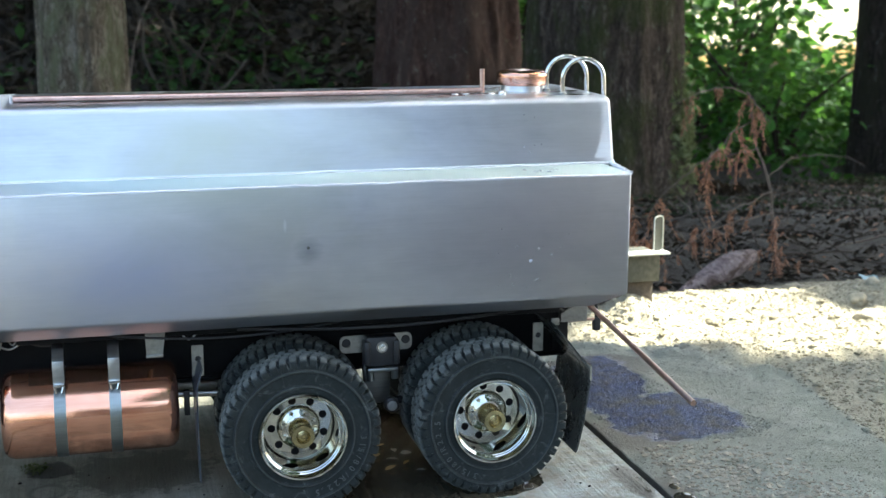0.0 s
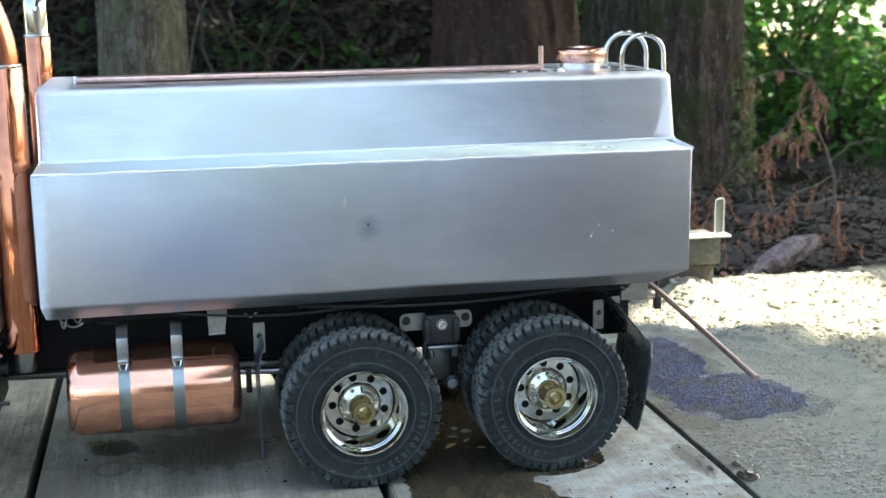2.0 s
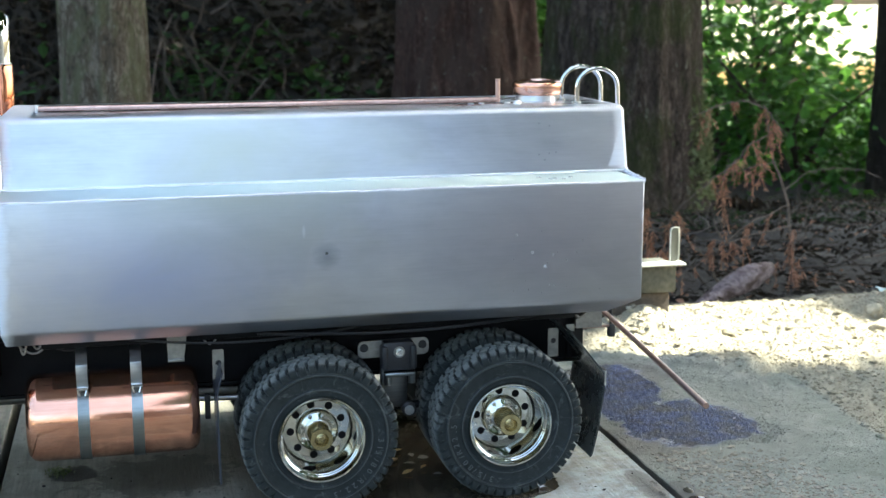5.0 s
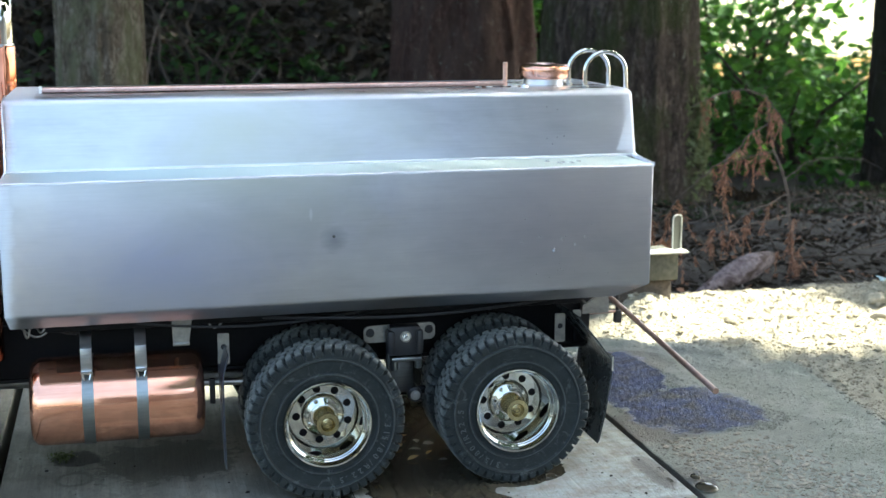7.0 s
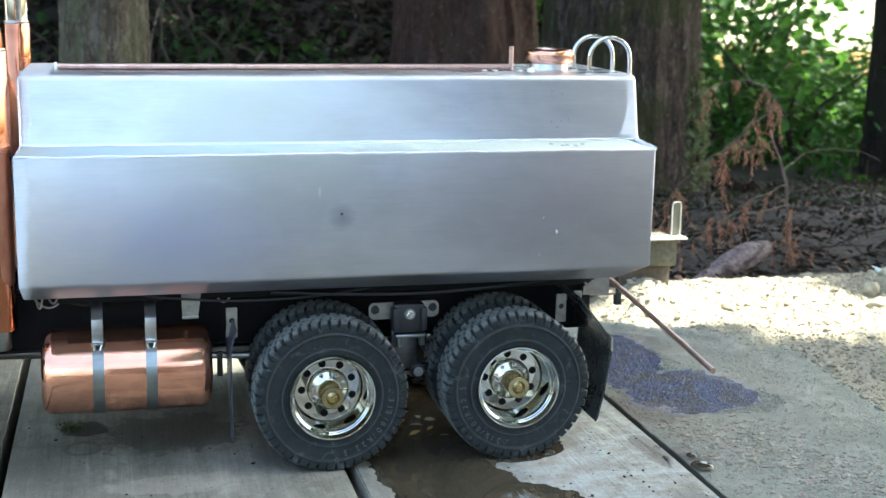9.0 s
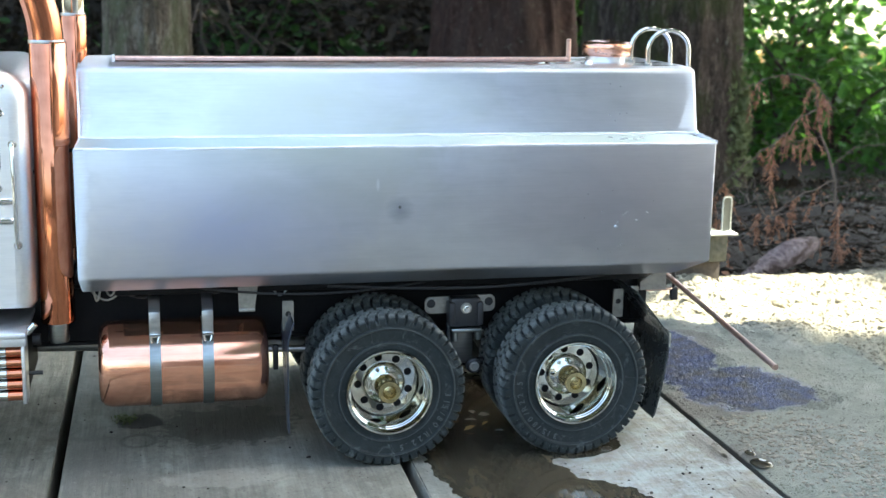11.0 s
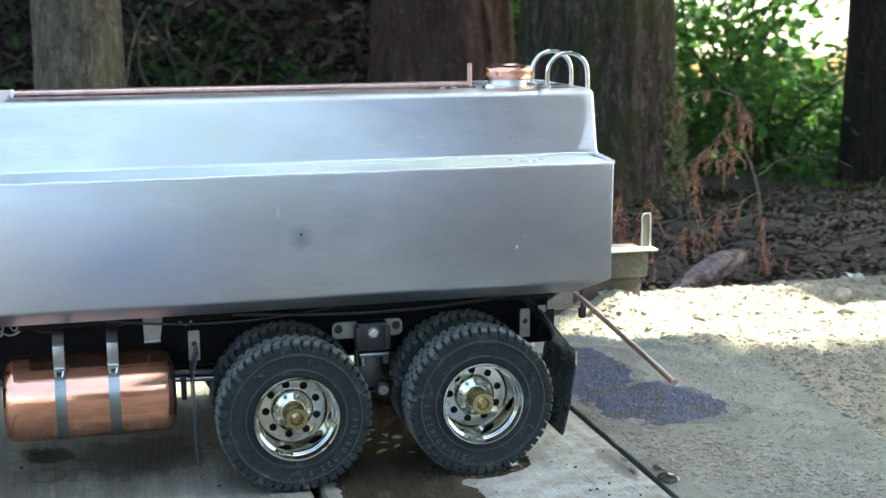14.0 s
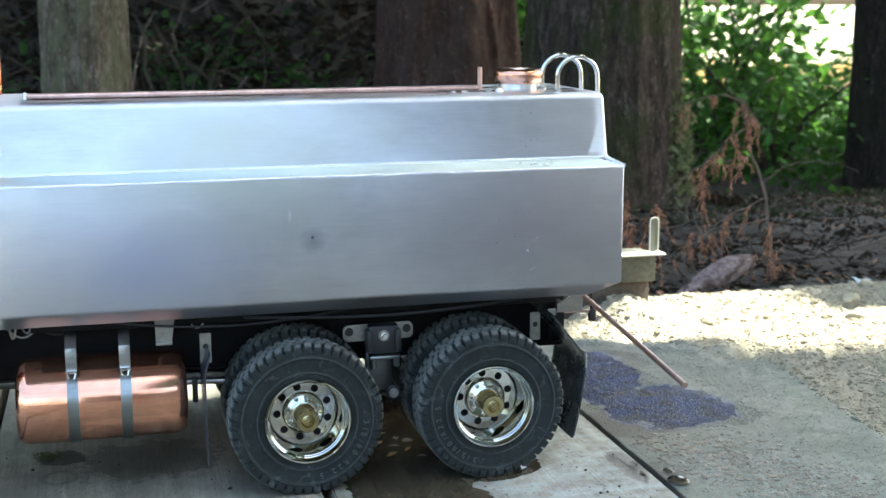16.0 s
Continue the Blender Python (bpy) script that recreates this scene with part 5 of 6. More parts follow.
smooth(part("washer", lathe([(0.0, 0.0), (0.0031, 0.0), (0.0031, 0.0006), (0.0, 0.0006)], 24, Matrix.Translation((SX, 0.6434, 0.0780)) @ Matrix.Rotation(radians(90), 4, "X")), zinc, sus))
smooth(part("bolt", hexbolt(Matrix.Translation((SX, 0.6429, 0.0780)) @ Matrix.Rotation(radians(90), 4, "X"), 0.0015, 0.0030), steel_rail, sus, "bright hexagon bolt"))
bm = box(SX - 0.0085, SX + 0.0085, 0.641, 0.647, 0.0645, 0.0668, 0.0007)
bm = rod([(SX - 0.0068, 0.644, 0.0667), (SX - 0.0062, 0.644, 0.0595)], 0.0021, 10, bm)
bm = rod([(SX + 0.0070, 0.644, 0.0667), (SX + 0.0070, 0.644, 0.0600)], 0.0021, 10, bm)
smooth(part("saddle", bm, dull_strap, sus, "grey cast saddle"))
bm = box(SX - 0.009, SX + 0.006, 0.651, 0.655, 0.044, 0.068, 0.001)
smooth(part("link_plate", bm, dark_steel, sus))
bm = lathe([(0, 0), (0.0042, 0), (0.0042, 0.004), (0.0032, 0.0048), (0, 0.0048)], 20, Matrix.Translation((SX + 0.0062, 0.652, 0.0432)) @ Matrix.Rotation(radians(90), 4, "X"))
smooth(part("pivot", bm, black_plastic, sus))
smooth(part("bolt", hexbolt(Matrix.Translation((SX + 0.0062, 0.6472, 0.0432)) @ Matrix.Rotation(radians(90), 4, "X"), 0.0019, 0.0016), strap_metal, sus))
smooth(part("link_rod", rod([(SX - 0.03, 0.66, 0.043), (SX + 0.0062, 0.657, 0.0432), (SX + 0.042, 0.66, 0.043)], 0.0022, 12), black_paint, sus))

# ---- mud flaps ----
def flap(name, profile, y0, y1, px, pz, label, material=flap_rubber, narrow=0.0):
    bm = sheet(profile, y0, y1, 0.0008)
    for v in bm.verts:                      # cut to a narrower foot
        if v.co.y > (y0 + y1) / 2:
            v.co.y -= (y1 - y0) * narrow * min(max((0.075 - v.co.z) / 0.05, 0), 1)
    f = smooth(part(name, bm, material, truck, label), 30)
    smooth(part("mount_plate", holed_plate(0.0060, 0.0165, 0.0011, [(0.0001, 0.001, 0.0016)], Matrix.Translation((px, y0 + 0.022, pz)), 0.0008), zinc, f, "plated mounting plate with a hole"), 30)
    smooth(part("plug", lathe([(0, 0), (0.0016, 0), (0.0016, 0.0006), (0, 0.0006)], 16, Matrix.Translation((px + 0.0001, y0 + 0.0225, pz + 0.001)) @ Matrix.Rotation(radians(90), 4, "X")), black_plastic, f))
    return f
rear = flap("mud_flap", [(0.1420, 0.0868), (0.1612, 0.0625), (0.1622, 0.0600), (0.1622, 0.0530), (0.1590, 0.0300), (0.1556, 0.0150), (0.1545, 0.0135)], 0.6295, 0.684, 0.1392, 0.0757, "dark bent mud flap behind the rear wheel")
part("edge_trim", box(0.1624, 0.1636, 0.629, 0.684, 0.0545, 0.0632, 0.0003), steel_rail, rear, "bright edge trim")
flap("mud_flap", [(-0.0500, 0.0790), (-0.0528, 0.0690), (-0.0530, 0.0600), (-0.0530, 0.0460), (-0.0526, 0.0185)], 0.6215, 0.66, -0.0503, 0.0775, "blue-grey bent mud flap ahead of the wheels", flap_satin, 0.75)

# ---- rear end ----
bm = prism([(0.6675, 0.0788), (0.6690, 0.0788), (0.6690, 0.0925), (0.6675, 0.0925)], 0.1585, 0.1745)
for v in bm.verts:                          # upper front corner cut back under the tank
    if v.co.x < 0.16 and v.co.z > 0.085:
        v.co.z = 0.0838
rear_side = smooth(part("rear_plate", bm, zinc, truck, "plain aluminium plate at the frame's end"))
smooth(part("rear_crossbar", box(0.1600, 0.1625, 0.6695, 0.757, 0.0790, 0.0850, 0.0006), zinc, rear_side))
smooth(part("plate_lip", box(0.1530, 0.1580, 0.6680, 0.6695, 0.0770, 0.0812, 0.0004), zinc, rear_side))
smooth(part("flap_post", box(0.1545, 0.1580, 0.6720, 0.6760, 0.0610, 0.0768, 0.0006), black_paint, truck, "black post of the flap hanger"))
smooth(part("light_bar", rod([(0.166, 0.685, 0.0745), (0.192, 0.690, 0.0735)], 0.0008, 10), copper_dull, truck))
bm = rod([(0.1886, 0.69, 0.0905), (0.1890, 0.69, 0.068)], 0.0011, 10)
bm = box(0.1868, 0.1912, 0.688, 0.692, 0.0665, 0.0745, 0.0008, 2, bm)
smooth(part("hitch_pin", bm, black_plastic, truck, "dark hitch pin"))
pts = [(0.176, 0.702, 0.0835), (0.184, 0.692, 0.0822)] + [(0.1850 - 0.0034 * t, 0.690 - 0.153 * t, 0.0815 - 0.0126 * t) for t in (0.02, 0.3, 0.6, 1.0)]
smooth(part("outlet_pipe", rod(pts, 0.00155, 14), copper_dull, truck, "slanting copper outlet pipe"))

# ---- copper fuel tank ----
FX0, FX1, FY, FZ, FR = -0.1498, -0.0608, 0.6585, 0.0508, 0.0232
L = FX1 - FX0
prof = [(0, 0), (FR - 0.006, 0.0), (FR - 0.003, 0.0006), (FR - 0.0008, 0.0028), (FR, 0.006)]
prof = prof + [(r, L - h) for r, h in reversed(prof)]
fuel = smooth(part("fuel_tank", lathe(prof, 72, Matrix.Translation((FX0, FY, FZ)) @ ALONG_X), copper_brushed, truck, "scratched copper cylinder fuel tank"), 60)
for x in (-0.1204, -0.0930):
    w = 0.0029
    st = smooth(part("strap", lathe([(FR + 0.0001, -w), (FR + 0.0005, -w), (FR + 0.0005, w), (FR + 0.0001, w)], 72, Matrix.Translation((x, FY, FZ)) @ ALONG_X, None, True), dull_strap, fuel, "dull grey metal tank strap"), 40)
    bm = box(x - w, x + w, 0.6395, 0.6407, 0.0712, 0.0830, 0.0003)
    own = box(-w, w, -0.0006, 0.0006, 0.0, 0.020, 0.0002)
    own.transform(Matrix.Translation((x, 0.6402, 0.0826)) @ Matrix.Rotation(radians(-52), 4, "X"))
    bm = merge(bm, own)
    smooth(part("strap_bracket", bm, strap_metal, fuel, "folded aluminium strap bracket"), 30)
    bm = box(x - w * 1.02, x + w * 1.02, 0.6388, 0.6415, 0.0690, 0.0714, 0.0004)
    bm = rod([(x - w, 0.6384, 0.0704), (x + w, 0.6384, 0.0704)], 0.0008, 10, bm)
    for side_x in (-0.8 * w, 0.8 * w):
        bm = rod([(x + side_x, 0.6384, 0.0704), (x + 0.55 * side_x, 0.6376, 0.0668)], 0.0006, 8, bm)
    smooth(part("buckle", bm, steel_rail, fuel, "bright strap buckle"))

# ---- exhaust stacks ----
def stack(x, y, label, lean):
    m = Matrix.Translation((x, y, 0))
    top, k_ = (0.2225, 1.0) if lean else (0.2325, 0.80)      # the far one is slimmer
    s_ = smooth(part("exhaust_pipe", lathe([(0.0066 * k_, 0.0776), (0.0085 * k_, 0.0776), (0.0088 * k_, 0.0784), (0.0088 * k_, top - 0.0006), (0.0080 * k_, top), (0.0060 * k_, top)], 48, m), copper, truck, label), 60)
    smooth(part("down_pipe", lathe([(0.0, 0.0665), (0.0046, 0.0665), (0.0053, 0.0675), (0.0053, 0.0771)], 32, m), dull_strap, s_, "dull aluminium down pipe"))
    # half sleeve round the outer side of the upper pipe
    bm = bmesh.new()
    rows = []
    for z in (0.1700, 0.1704, top - 0.001, top):
        r = k_ * (0.0097 if 0.1702 < z < top - 0.0005 else 0.0089)
        rows.append([bm.verts.new((x + r * math.cos(radians(a)), y + r * math.sin(radians(a)), z)) for a in range(-78, 79, 6)])
    for a, b in zip(rows, rows[1:]):
        for k in range(len(a) - 1):
            bm.faces.new((a[k], a[k + 1], b[k + 1], b[k]))
    sl = smooth(part("heat_shield", bm, copper, s_, "copper half sleeve"), 60)
    md = sl.modifiers.new("thickness", "SOLIDIFY")
    md.thickness = 0.0004
    if lean:
        pts = [(x - 0.030 * t * t, y, top - 0.004 + 0.07 * t) for t in np.linspace(0, 1, 10)]
    else:                                   # turned away to the far side at its end
        pts = [(x, y, top - 0.004), (x, y, top + 0.0125)] + [(x, y + 0.012 * (1 - math.cos(a)), top + 0.0125 + 0.012 * math.sin(a)) for a in np.linspace(0.2, 1.5, 8)]
    smooth(part("joint_ring", lathe([(r * k_, top + h) for r, h in ((0.0084, -0.0012), (0.0090, -0.0010), (0.0091, 0.0), (0.0089, 0.0006), (0.0082, 0.0006))], 40, m), strap_metal, s_, "soldered joint ring"), 60)
    smooth(part("stack_tip", rod(pts, 0.0086 if lean else 0.0068, 40, None, False), copper if lean else chrome, s_, "bright curved stack tip"), 60)
    return s_
stack(-0.1694, 0.650, "polished copper exhaust stack behind the cab", True)
stack(-0.1630, 0.774, "polished copper exhaust stack on the far side", False)
smooth(part("stack_brace", rod([(-0.164, 0.654, 0.1660), (-0.157, 0.665, 0.1660)], 0.001, 8), black_paint, truck))
smooth(part("stack_brace", rod([(-0.187, 0.655, 0.1560), (-0.172, 0.652, 0.1560)], 0.001, 8), black_paint, truck))

# ---- cab ----
CX0, CX1, CY0, CY1, CZ0, CZ1 = -0.330, -0.1790, 0.6355, 0.7885, 0.0875, 0.2100
def cab_profile(inset):
    r = 0.016 - inset * 0.5
    x1, z1, z0 = CX1 - inset, CZ1 - inset, CZ0 + inset * 0.2
    pr = [(CX0 + inset, z0), (x1 - 0.002, z0), (x1, z0 + 0.003)]
    pr += [(x1 - r + r * math.cos(radians(a)), z1 - r + r * math.sin(radians(a))) for a in range(0, 91, 10)]
    return pr + [(CX0 + 0.02 + inset, z1), (CX0 + inset, z1 - 0.03)]
CR = 0.009                                 # rounding of the cab's edges
bm = bmesh.new()
levels = [(CR * (1 - math.sin(radians(a))), CY0 + CR * (1 - math.cos(radians(a)))) for a in range(0, 91, 15)]
levels += [(i_, 2 * MID - y_) for i_, y_ in reversed(levels)]
rings = [[bm.verts.new((x, y, z)) for x, z in cab_profile(i_)] for i_, y in levels]
n = len(rings[0])
for ra, rb_ in zip(rings, rings[1:]):
    for i in range(n):
        bm.faces.new((ra[i], ra[(i + 1) % n], rb_[(i + 1) % n], rb_[i]))
bm.faces.new(rings[-1][::-1])
bmesh.ops.recalc_face_normals(bm, faces=bm.faces[:])
cab = smooth(part("cab", bm, cab_metal, truck, "bare aluminium cab with rounded roof"), 40)
prof = cab_profile(CR)
# near side of the cab: a sheet with the door window cut through it
cu = bpy.data.curves.new("side", "CURVE")
cu.dimensions, cu.fill_mode, cu.extrude = "2D", "BOTH", 0.0005
def ring2(pts):
    sp = cu.splines.new("POLY")
    sp.points.add(len(pts) - 1)
    for q, (x, z) in zip(sp.points, pts):
        q.co = (x, z, 0, 1)
    sp.use_cyclic_u = True
ring2(prof)
WX0, WX1, WZ0, WZ1 = -0.262, -0.1932, 0.1572, 0.1882
wpts = []
for cx_, cz_, a0 in ((WX1 - 0.004, WZ1 - 0.004, 0), (WX0 + 0.004, WZ1 - 0.004, 90), (WX0 + 0.004, WZ0 + 0.004, 180), (WX1 - 0.004, WZ0 + 0.004, 270)):
    wpts += [(cx_ + 0.004 * math.cos(radians(a0 + a)), cz_ + 0.004 * math.sin(radians(a0 + a))) for a in (0, 18, 36, 54, 72, 90)]
ring2(wpts)
tmp = bpy.data.objects.new("tmp", cu)
side_me = bpy.data.meshes.new_from_object(tmp)
bpy.data.objects.remove(tmp)
bm = bmesh.new()
bm.from_mesh(side_me)
bm.transform(Matrix.Translation((0, CY0, 0)) @ Matrix.Rotation(radians(90), 4, "X"))
smooth(part("side_panel", bm, cab_metal, cab), 30)
part("window_pane", box(WX0 - 0.002, WX1 + 0.002, CY0 + 0.0012, CY0 + 0.0020, WZ0 - 0.002, WZ1 + 0.002), glass, cab, "dark cab window pane")
part("seat", box(-0.30, -0.20, 0.66, 0.76, 0.10, 0.150, 0.006), dark_trim, cab, "dark cab seat")
rim_pts = [(x, CY0 - 0.0004, z) for x, z in wpts]
smooth(part("window_seal", rod(rim_pts + rim_pts[:1], 0.0005, 8), black_plastic, cab))
smooth(part("grab_handle", rod([(-0.1868, CY0 + 0.0002, 0.1720), (-0.1868, CY0 - 0.003, 0.1724), (-0.1868, CY0 - 0.0042, 0.1700), (-0.1862, CY0 - 0.0042, 0.1235), (-0.1862, CY0 - 0.003, 0.1212), (-0.1862, CY0 + 0.0002, 0.1214)], 0.0011, 12), steel_rail, cab, "chromed grab handle"))
for z in (0.1722, 0.1214):
    smooth(part("handle_foot", lathe([(0, 0), (0.0022, 0), (0.0020, 0.001), (0, 0.0012)], 18, Matrix.Translation((-0.1862 if z < 0.15 else -0.1868, CY0 - 0.0004, z)) @ Matrix.Rotation(radians(90), 4, "X")), steel_rail, cab))
for z, x1, name in ((0.1438, -0.1890, "moulding"), (0.1338, -0.1895, "moulding"), (0.1503, -0.1945, "door_handle")):
    bm = rod([(-0.300, CY0 - 0.0006, z), (x1, CY0 - 0.0006, z), (x1 + 0.001, CY0 + 0.0004, z)], 0.0019 if name == "moulding" else 0.0015, 14)
    if name == "door_handle":
        bm = lathe([(0, 0), (0.0022, 0), (0.002, 0.0016), (0, 0.002)], 18, Matrix.Translation((x1, CY0 - 0.0004, z)) @ Matrix.Rotation(radians(90), 4, "X"), bm)
    smooth(part(name, bm, steel_rail, cab, "polished half-round moulding" if name == "moulding" else "polished door handle"))
smooth(part("window_visor", rod([(-0.262, CY0 - 0.0012, 0.1925), (-0.205, CY0 - 0.0012, 0.1925), (-0.1965, CY0 - 0.001, 0.1915), (-0.1925, CY0 - 0.0008, 0.1893), (-0.1908, CY0 - 0.0006, 0.1868)], 0.0014, 12), steel_rail, cab, "polished rail over the window"))
smooth(part("rivet", lathe([(0, 0), (0.0012, 0), (0.0008, 0.0007), (0, 0.0009)], 14, Matrix.Translation((-0.1905, CY0 - 0.0005, 0.2008)) @ Matrix.Rotation(radians(90), 4, "X")), steel_rail, cab))

# step box below the cab
step = smooth(part("step_box", box(-0.300, -0.1850, 0.632, 0.70, 0.0420, 0.0760, 0.0012), black_paint, truck, "step box with chrome and copper ribs"))
smooth(part("tread_plate", box(-0.302, -0.1832, 0.621, 0.70, 0.0762, 0.0792, 0.0009), cab_metal, step, "flat aluminium tread"))
smooth(part("kick_plate", box(-0.302, -0.1836, 0.6245, 0.631, 0.0712, 0.0761, 0.0009), cab_metal, step))
for k in range(5):
    z = 0.0676 - 0.0058 * k
    smooth(part("rib", rod([(-0.300, 0.6300, z), (-0.1942, 0.6300, z)], 0.0027, 16), chrome, step, "half-round chrome rib"))
    smooth(part("rib", rod([(-0.1940, 0.6300, z), (-0.1868, 0.6300, z)], 0.0027, 16), copper, step, "half-round copper rib end"))
smooth(part("end_cap", box(-0.1866, -0.1846, 0.6262, 0.642, 0.0405, 0.0712, 0.0006), aluminium, step))
smooth(part("step_pin", rod([(-0.1845, 0.640, 0.0530), (-0.1775, 0.640, 0.0530)], 0.0011, 10), black_plastic, step))
smooth(part("step_hinge", rod([(-0.1838, 0.632, 0.0765), (-0.1795, 0.632, 0.081)], 0.0018, 12), steel_rail, step))
smooth(part("air_valve", lathe([(0, 0), (0.003, 0), (0.003, 0.004), (0, 0.004)], 16, Matrix.Translation((-0.1836, 0.66, 0.0655)) @ ALONG_X), black_plastic, step))

# ---- loose stones and clods ----
ICO = None
def stones(name, xs, ys, sizes, material, label, seed, sink=0.25, flat=0.65, level=1, on=None):
    """Many small rough stones lying on the ground."""
    global ICO
    if ICO is None or ICO[2] != level:
        t = bmesh.new()
        bmesh.ops.create_icosphere(t, subdivisions=level, radius=0.5)
        t.verts.ensure_lookup_table()
        ICO = (np.array([v.co for v in t.verts]), np.array([[v.index for v in f.verts] for f in t.faces]), level)
        t.free()
    rg = np.random.default_rng(seed)
    V0, F0, _ = ICO
    n = len(xs)
    k1, k2 = rg.normal(0, 1, (n, 3, 4)), rg.uniform(0, 6.3, (n, 1, 4))
    wave = np.sin(np.einsum("vk,nkm->nvm", V0, k1 * 5.5) + k2).sum(-1, keepdims=True) * 0.09
    V = V0[None] * (1 + wave + rg.uniform(-0.09, 0.09, (n, len(V0), 1)) * (3.0 if level == 1 else 1.9))
    V = V * np.stack([rg.uniform(0.75, 1.35, n), rg.uniform(0.75, 1.2, n), rg.uniform(0.75, 1.1, n) * flat], -1)[:, None]
    a = rg.uniform(0, 6.283, n)
    ca, sa = np.cos(a)[:, None], np.sin(a)[:, None]
    V = np.stack([V[..., 0] * ca - V[..., 1] * sa, V[..., 0] * sa + V[..., 1] * ca, V[..., 2]], -1) * np.asarray(sizes)[:, None, None]
    base = (surface(xs, ys) if on is None else on) + np.asarray(sizes) * (0.5 * flat - sink * flat)
    V = V + np.stack([xs, ys, base], -1)[:, None]
    F = (F0[None] + len(V0) * np.arange(n)[:, None, None]).reshape(-1, 3)
    ob = raw(name, V.reshape(-1, 3), F, material, smooth=level > 2)
    return tagged(ob, label, "stones", kind="stuff")

def surface(x, y):
    """Height of the built ground sheet."""
    i = np.clip(np.searchsorted(gx, x) - 1, 0, nx - 2)
    j = np.clip(np.searchsorted(gy, y) - 1, 0, ny - 2)
    u, v = (x - gx[i]) / (gx[i + 1] - gx[i]), (y - gy[j]) / (gy[j + 1] - gy[j])
    return (GZ[j, i] * (1 - u) + GZ[j, i + 1] * u) * (1 - v) + (GZ[j + 1, i] * (1 - u) + GZ[j + 1, i + 1] * u) * v

rg = np.random.default_rng(77)
def scatter(n, x0, x1, y0, y1, keep):
    out = []
    while len(out) < n:
        p = rg.uniform((x0, y0), (x1, y1))
        if rg.random() < keep(*p):
            out.append(p)
    return np.array(out).T

xs, ys = scatter(13000, 0.20, 0.385, 0.46, 0.92, lambda x, y: 0.25 + 0.75 * float(np.clip(0.5 + 2.4 * vnoise(x, y, 16, 4), 0, 1)) * (1.0 if y < 0.66 else 0.55))
stones("fine_gravel", xs, ys, 0.0005 + 0.0015 * rg.random(len(xs)) ** 4, gravel, "fine loose gravel strewn beside the deck", 5, 0.4, 0.5)
xs, ys = scatter(6000, 0.196, 0.31, 0.60, 0.90, lambda x, y: float(max(1 - math.hypot((x - 0.254 + 0.35 * (y - 0.722)) / 0.046, (y - 0.722) / 0.05), 1 - math.hypot((x - 0.238 + 0.2 * (y - 0.805)) / 0.034, (y - 0.805) / 0.066)) + 0.5 * float(vnoise(x, y, 45, 16)) > 0))
stones("wet_grit", xs, ys, 0.0006 + 0.0011 * rg.random(len(xs)) ** 2, gravel, "glistening wet grit where water ran off", 15)
xs, ys = scatter(2600, 0.208, 0.40, 0.46, 0.67, lambda x, y: float(np.clip(1.2 - abs(x - 0.258 - 0.55 * (0.58 - y)) * 18, 0, 1)))
stones("coarse_gravel", xs, ys, 0.0012 + 0.0032 * rg.random(len(xs)) ** 3, pebble, "small rounded pebbles beside the deck", 6, 0.4, 0.55)
spilled = lambda x, y: float(max(np.clip((0.9 * x + y - 1.13) * 7, 0, 1), 1.0 * (x - 0.10 * y > 0.293)))
xs, ys = scatter(9500, 0.22, 1.15, 0.46, 1.36, spilled)
stones("soil_clods", xs, ys, 0.0020 + 0.0052 * rg.random(len(xs)) ** 4, gravel, "dry tan clods of spilled soil", 7, 0.35, 0.55, 2)
xs, ys = scatter(52000, 0.22, 1.0, 0.46, 1.36, spilled)
stones("soil_crumbs", xs, ys, 0.0010 + 0.0022 * rg.random(len(xs)) ** 2, gravel, "fine dry crumbs of spilled soil", 27, 0.35, 0.65)
xs, ys = scatter(14, 0.29, 1.1, 0.93, 1.22, lambda x, y: 1.0)
stones("soil_lumps", xs, ys, 0.010 + 0.014 * rg.random(len(xs)) ** 2, gravel, "larger lumps of dry tan soil", 8, 0.3, 0.65, 3)

# crumbs of soil and bark on the planks
xs, ys = scatter(520, -0.40, 0.190, 0.50, 1.0, lambda x, y: (0.15 if x < 0.08 else 0.9) * float(np.clip(0.4 + 2.5 * vnoise(x, y, 30, 9), 0.05, 1)))
stones("deck_crumbs", xs, ys, 0.0005 + 0.0013 * rg.random(len(xs)) ** 4, twig_dark, "crumbs of dark soil on the planks", 18, 0.2, 0.6, 1, 0.0)
xs, ys = scatter(260, -0.40, 0.190, 0.50, 1.0, lambda x, y: 0.3 if x < 0.08 else 0.9)
stones("deck_grit", xs, ys, 0.0006 + 0.0018 * rg.random(len(xs)) ** 4, gravel, "grit scattered on the planks", 19, 0.2, 0.6, 1, 0.0)

# ---- bare log on the bank ----
zs = np.linspace(-0.5, 0.5, 40)
th = np.linspace(0, 2 * math.pi, 36, endpoint=False)
TH, T = np.meshgrid(th, zs)
R = 0.0135 * (0.50 + 0.62 * np.exp(-((T - 0.12) / 0.30) ** 2)) * np.sqrt(np.clip(1 - (2 * T) ** 6, 0.02, 1)) * (1 + 0.55 * vnoise(np.cos(TH) * 1.5 + T * 4, np.sin(TH) * 1.5, 1.0, 5) + 0.16 * vnoise(np.cos(TH) * 3 + T * 9, np.sin(TH) * 3 - T * 4, 1.6, 8))
V = np.stack([0.130 * T, R * np.cos(TH), R * np.sin(TH)], -1).reshape(-1, 3)
I = np.arange(TH.size).reshape(TH.shape)
J = np.roll(I, -1, 1)
F = [tuple(f) for f in np.stack([I[:-1], J[:-1], J[1:], I[1:]], -1).reshape(-1, 4)] + [tuple(I[0][::-1]), tuple(I[-1])]
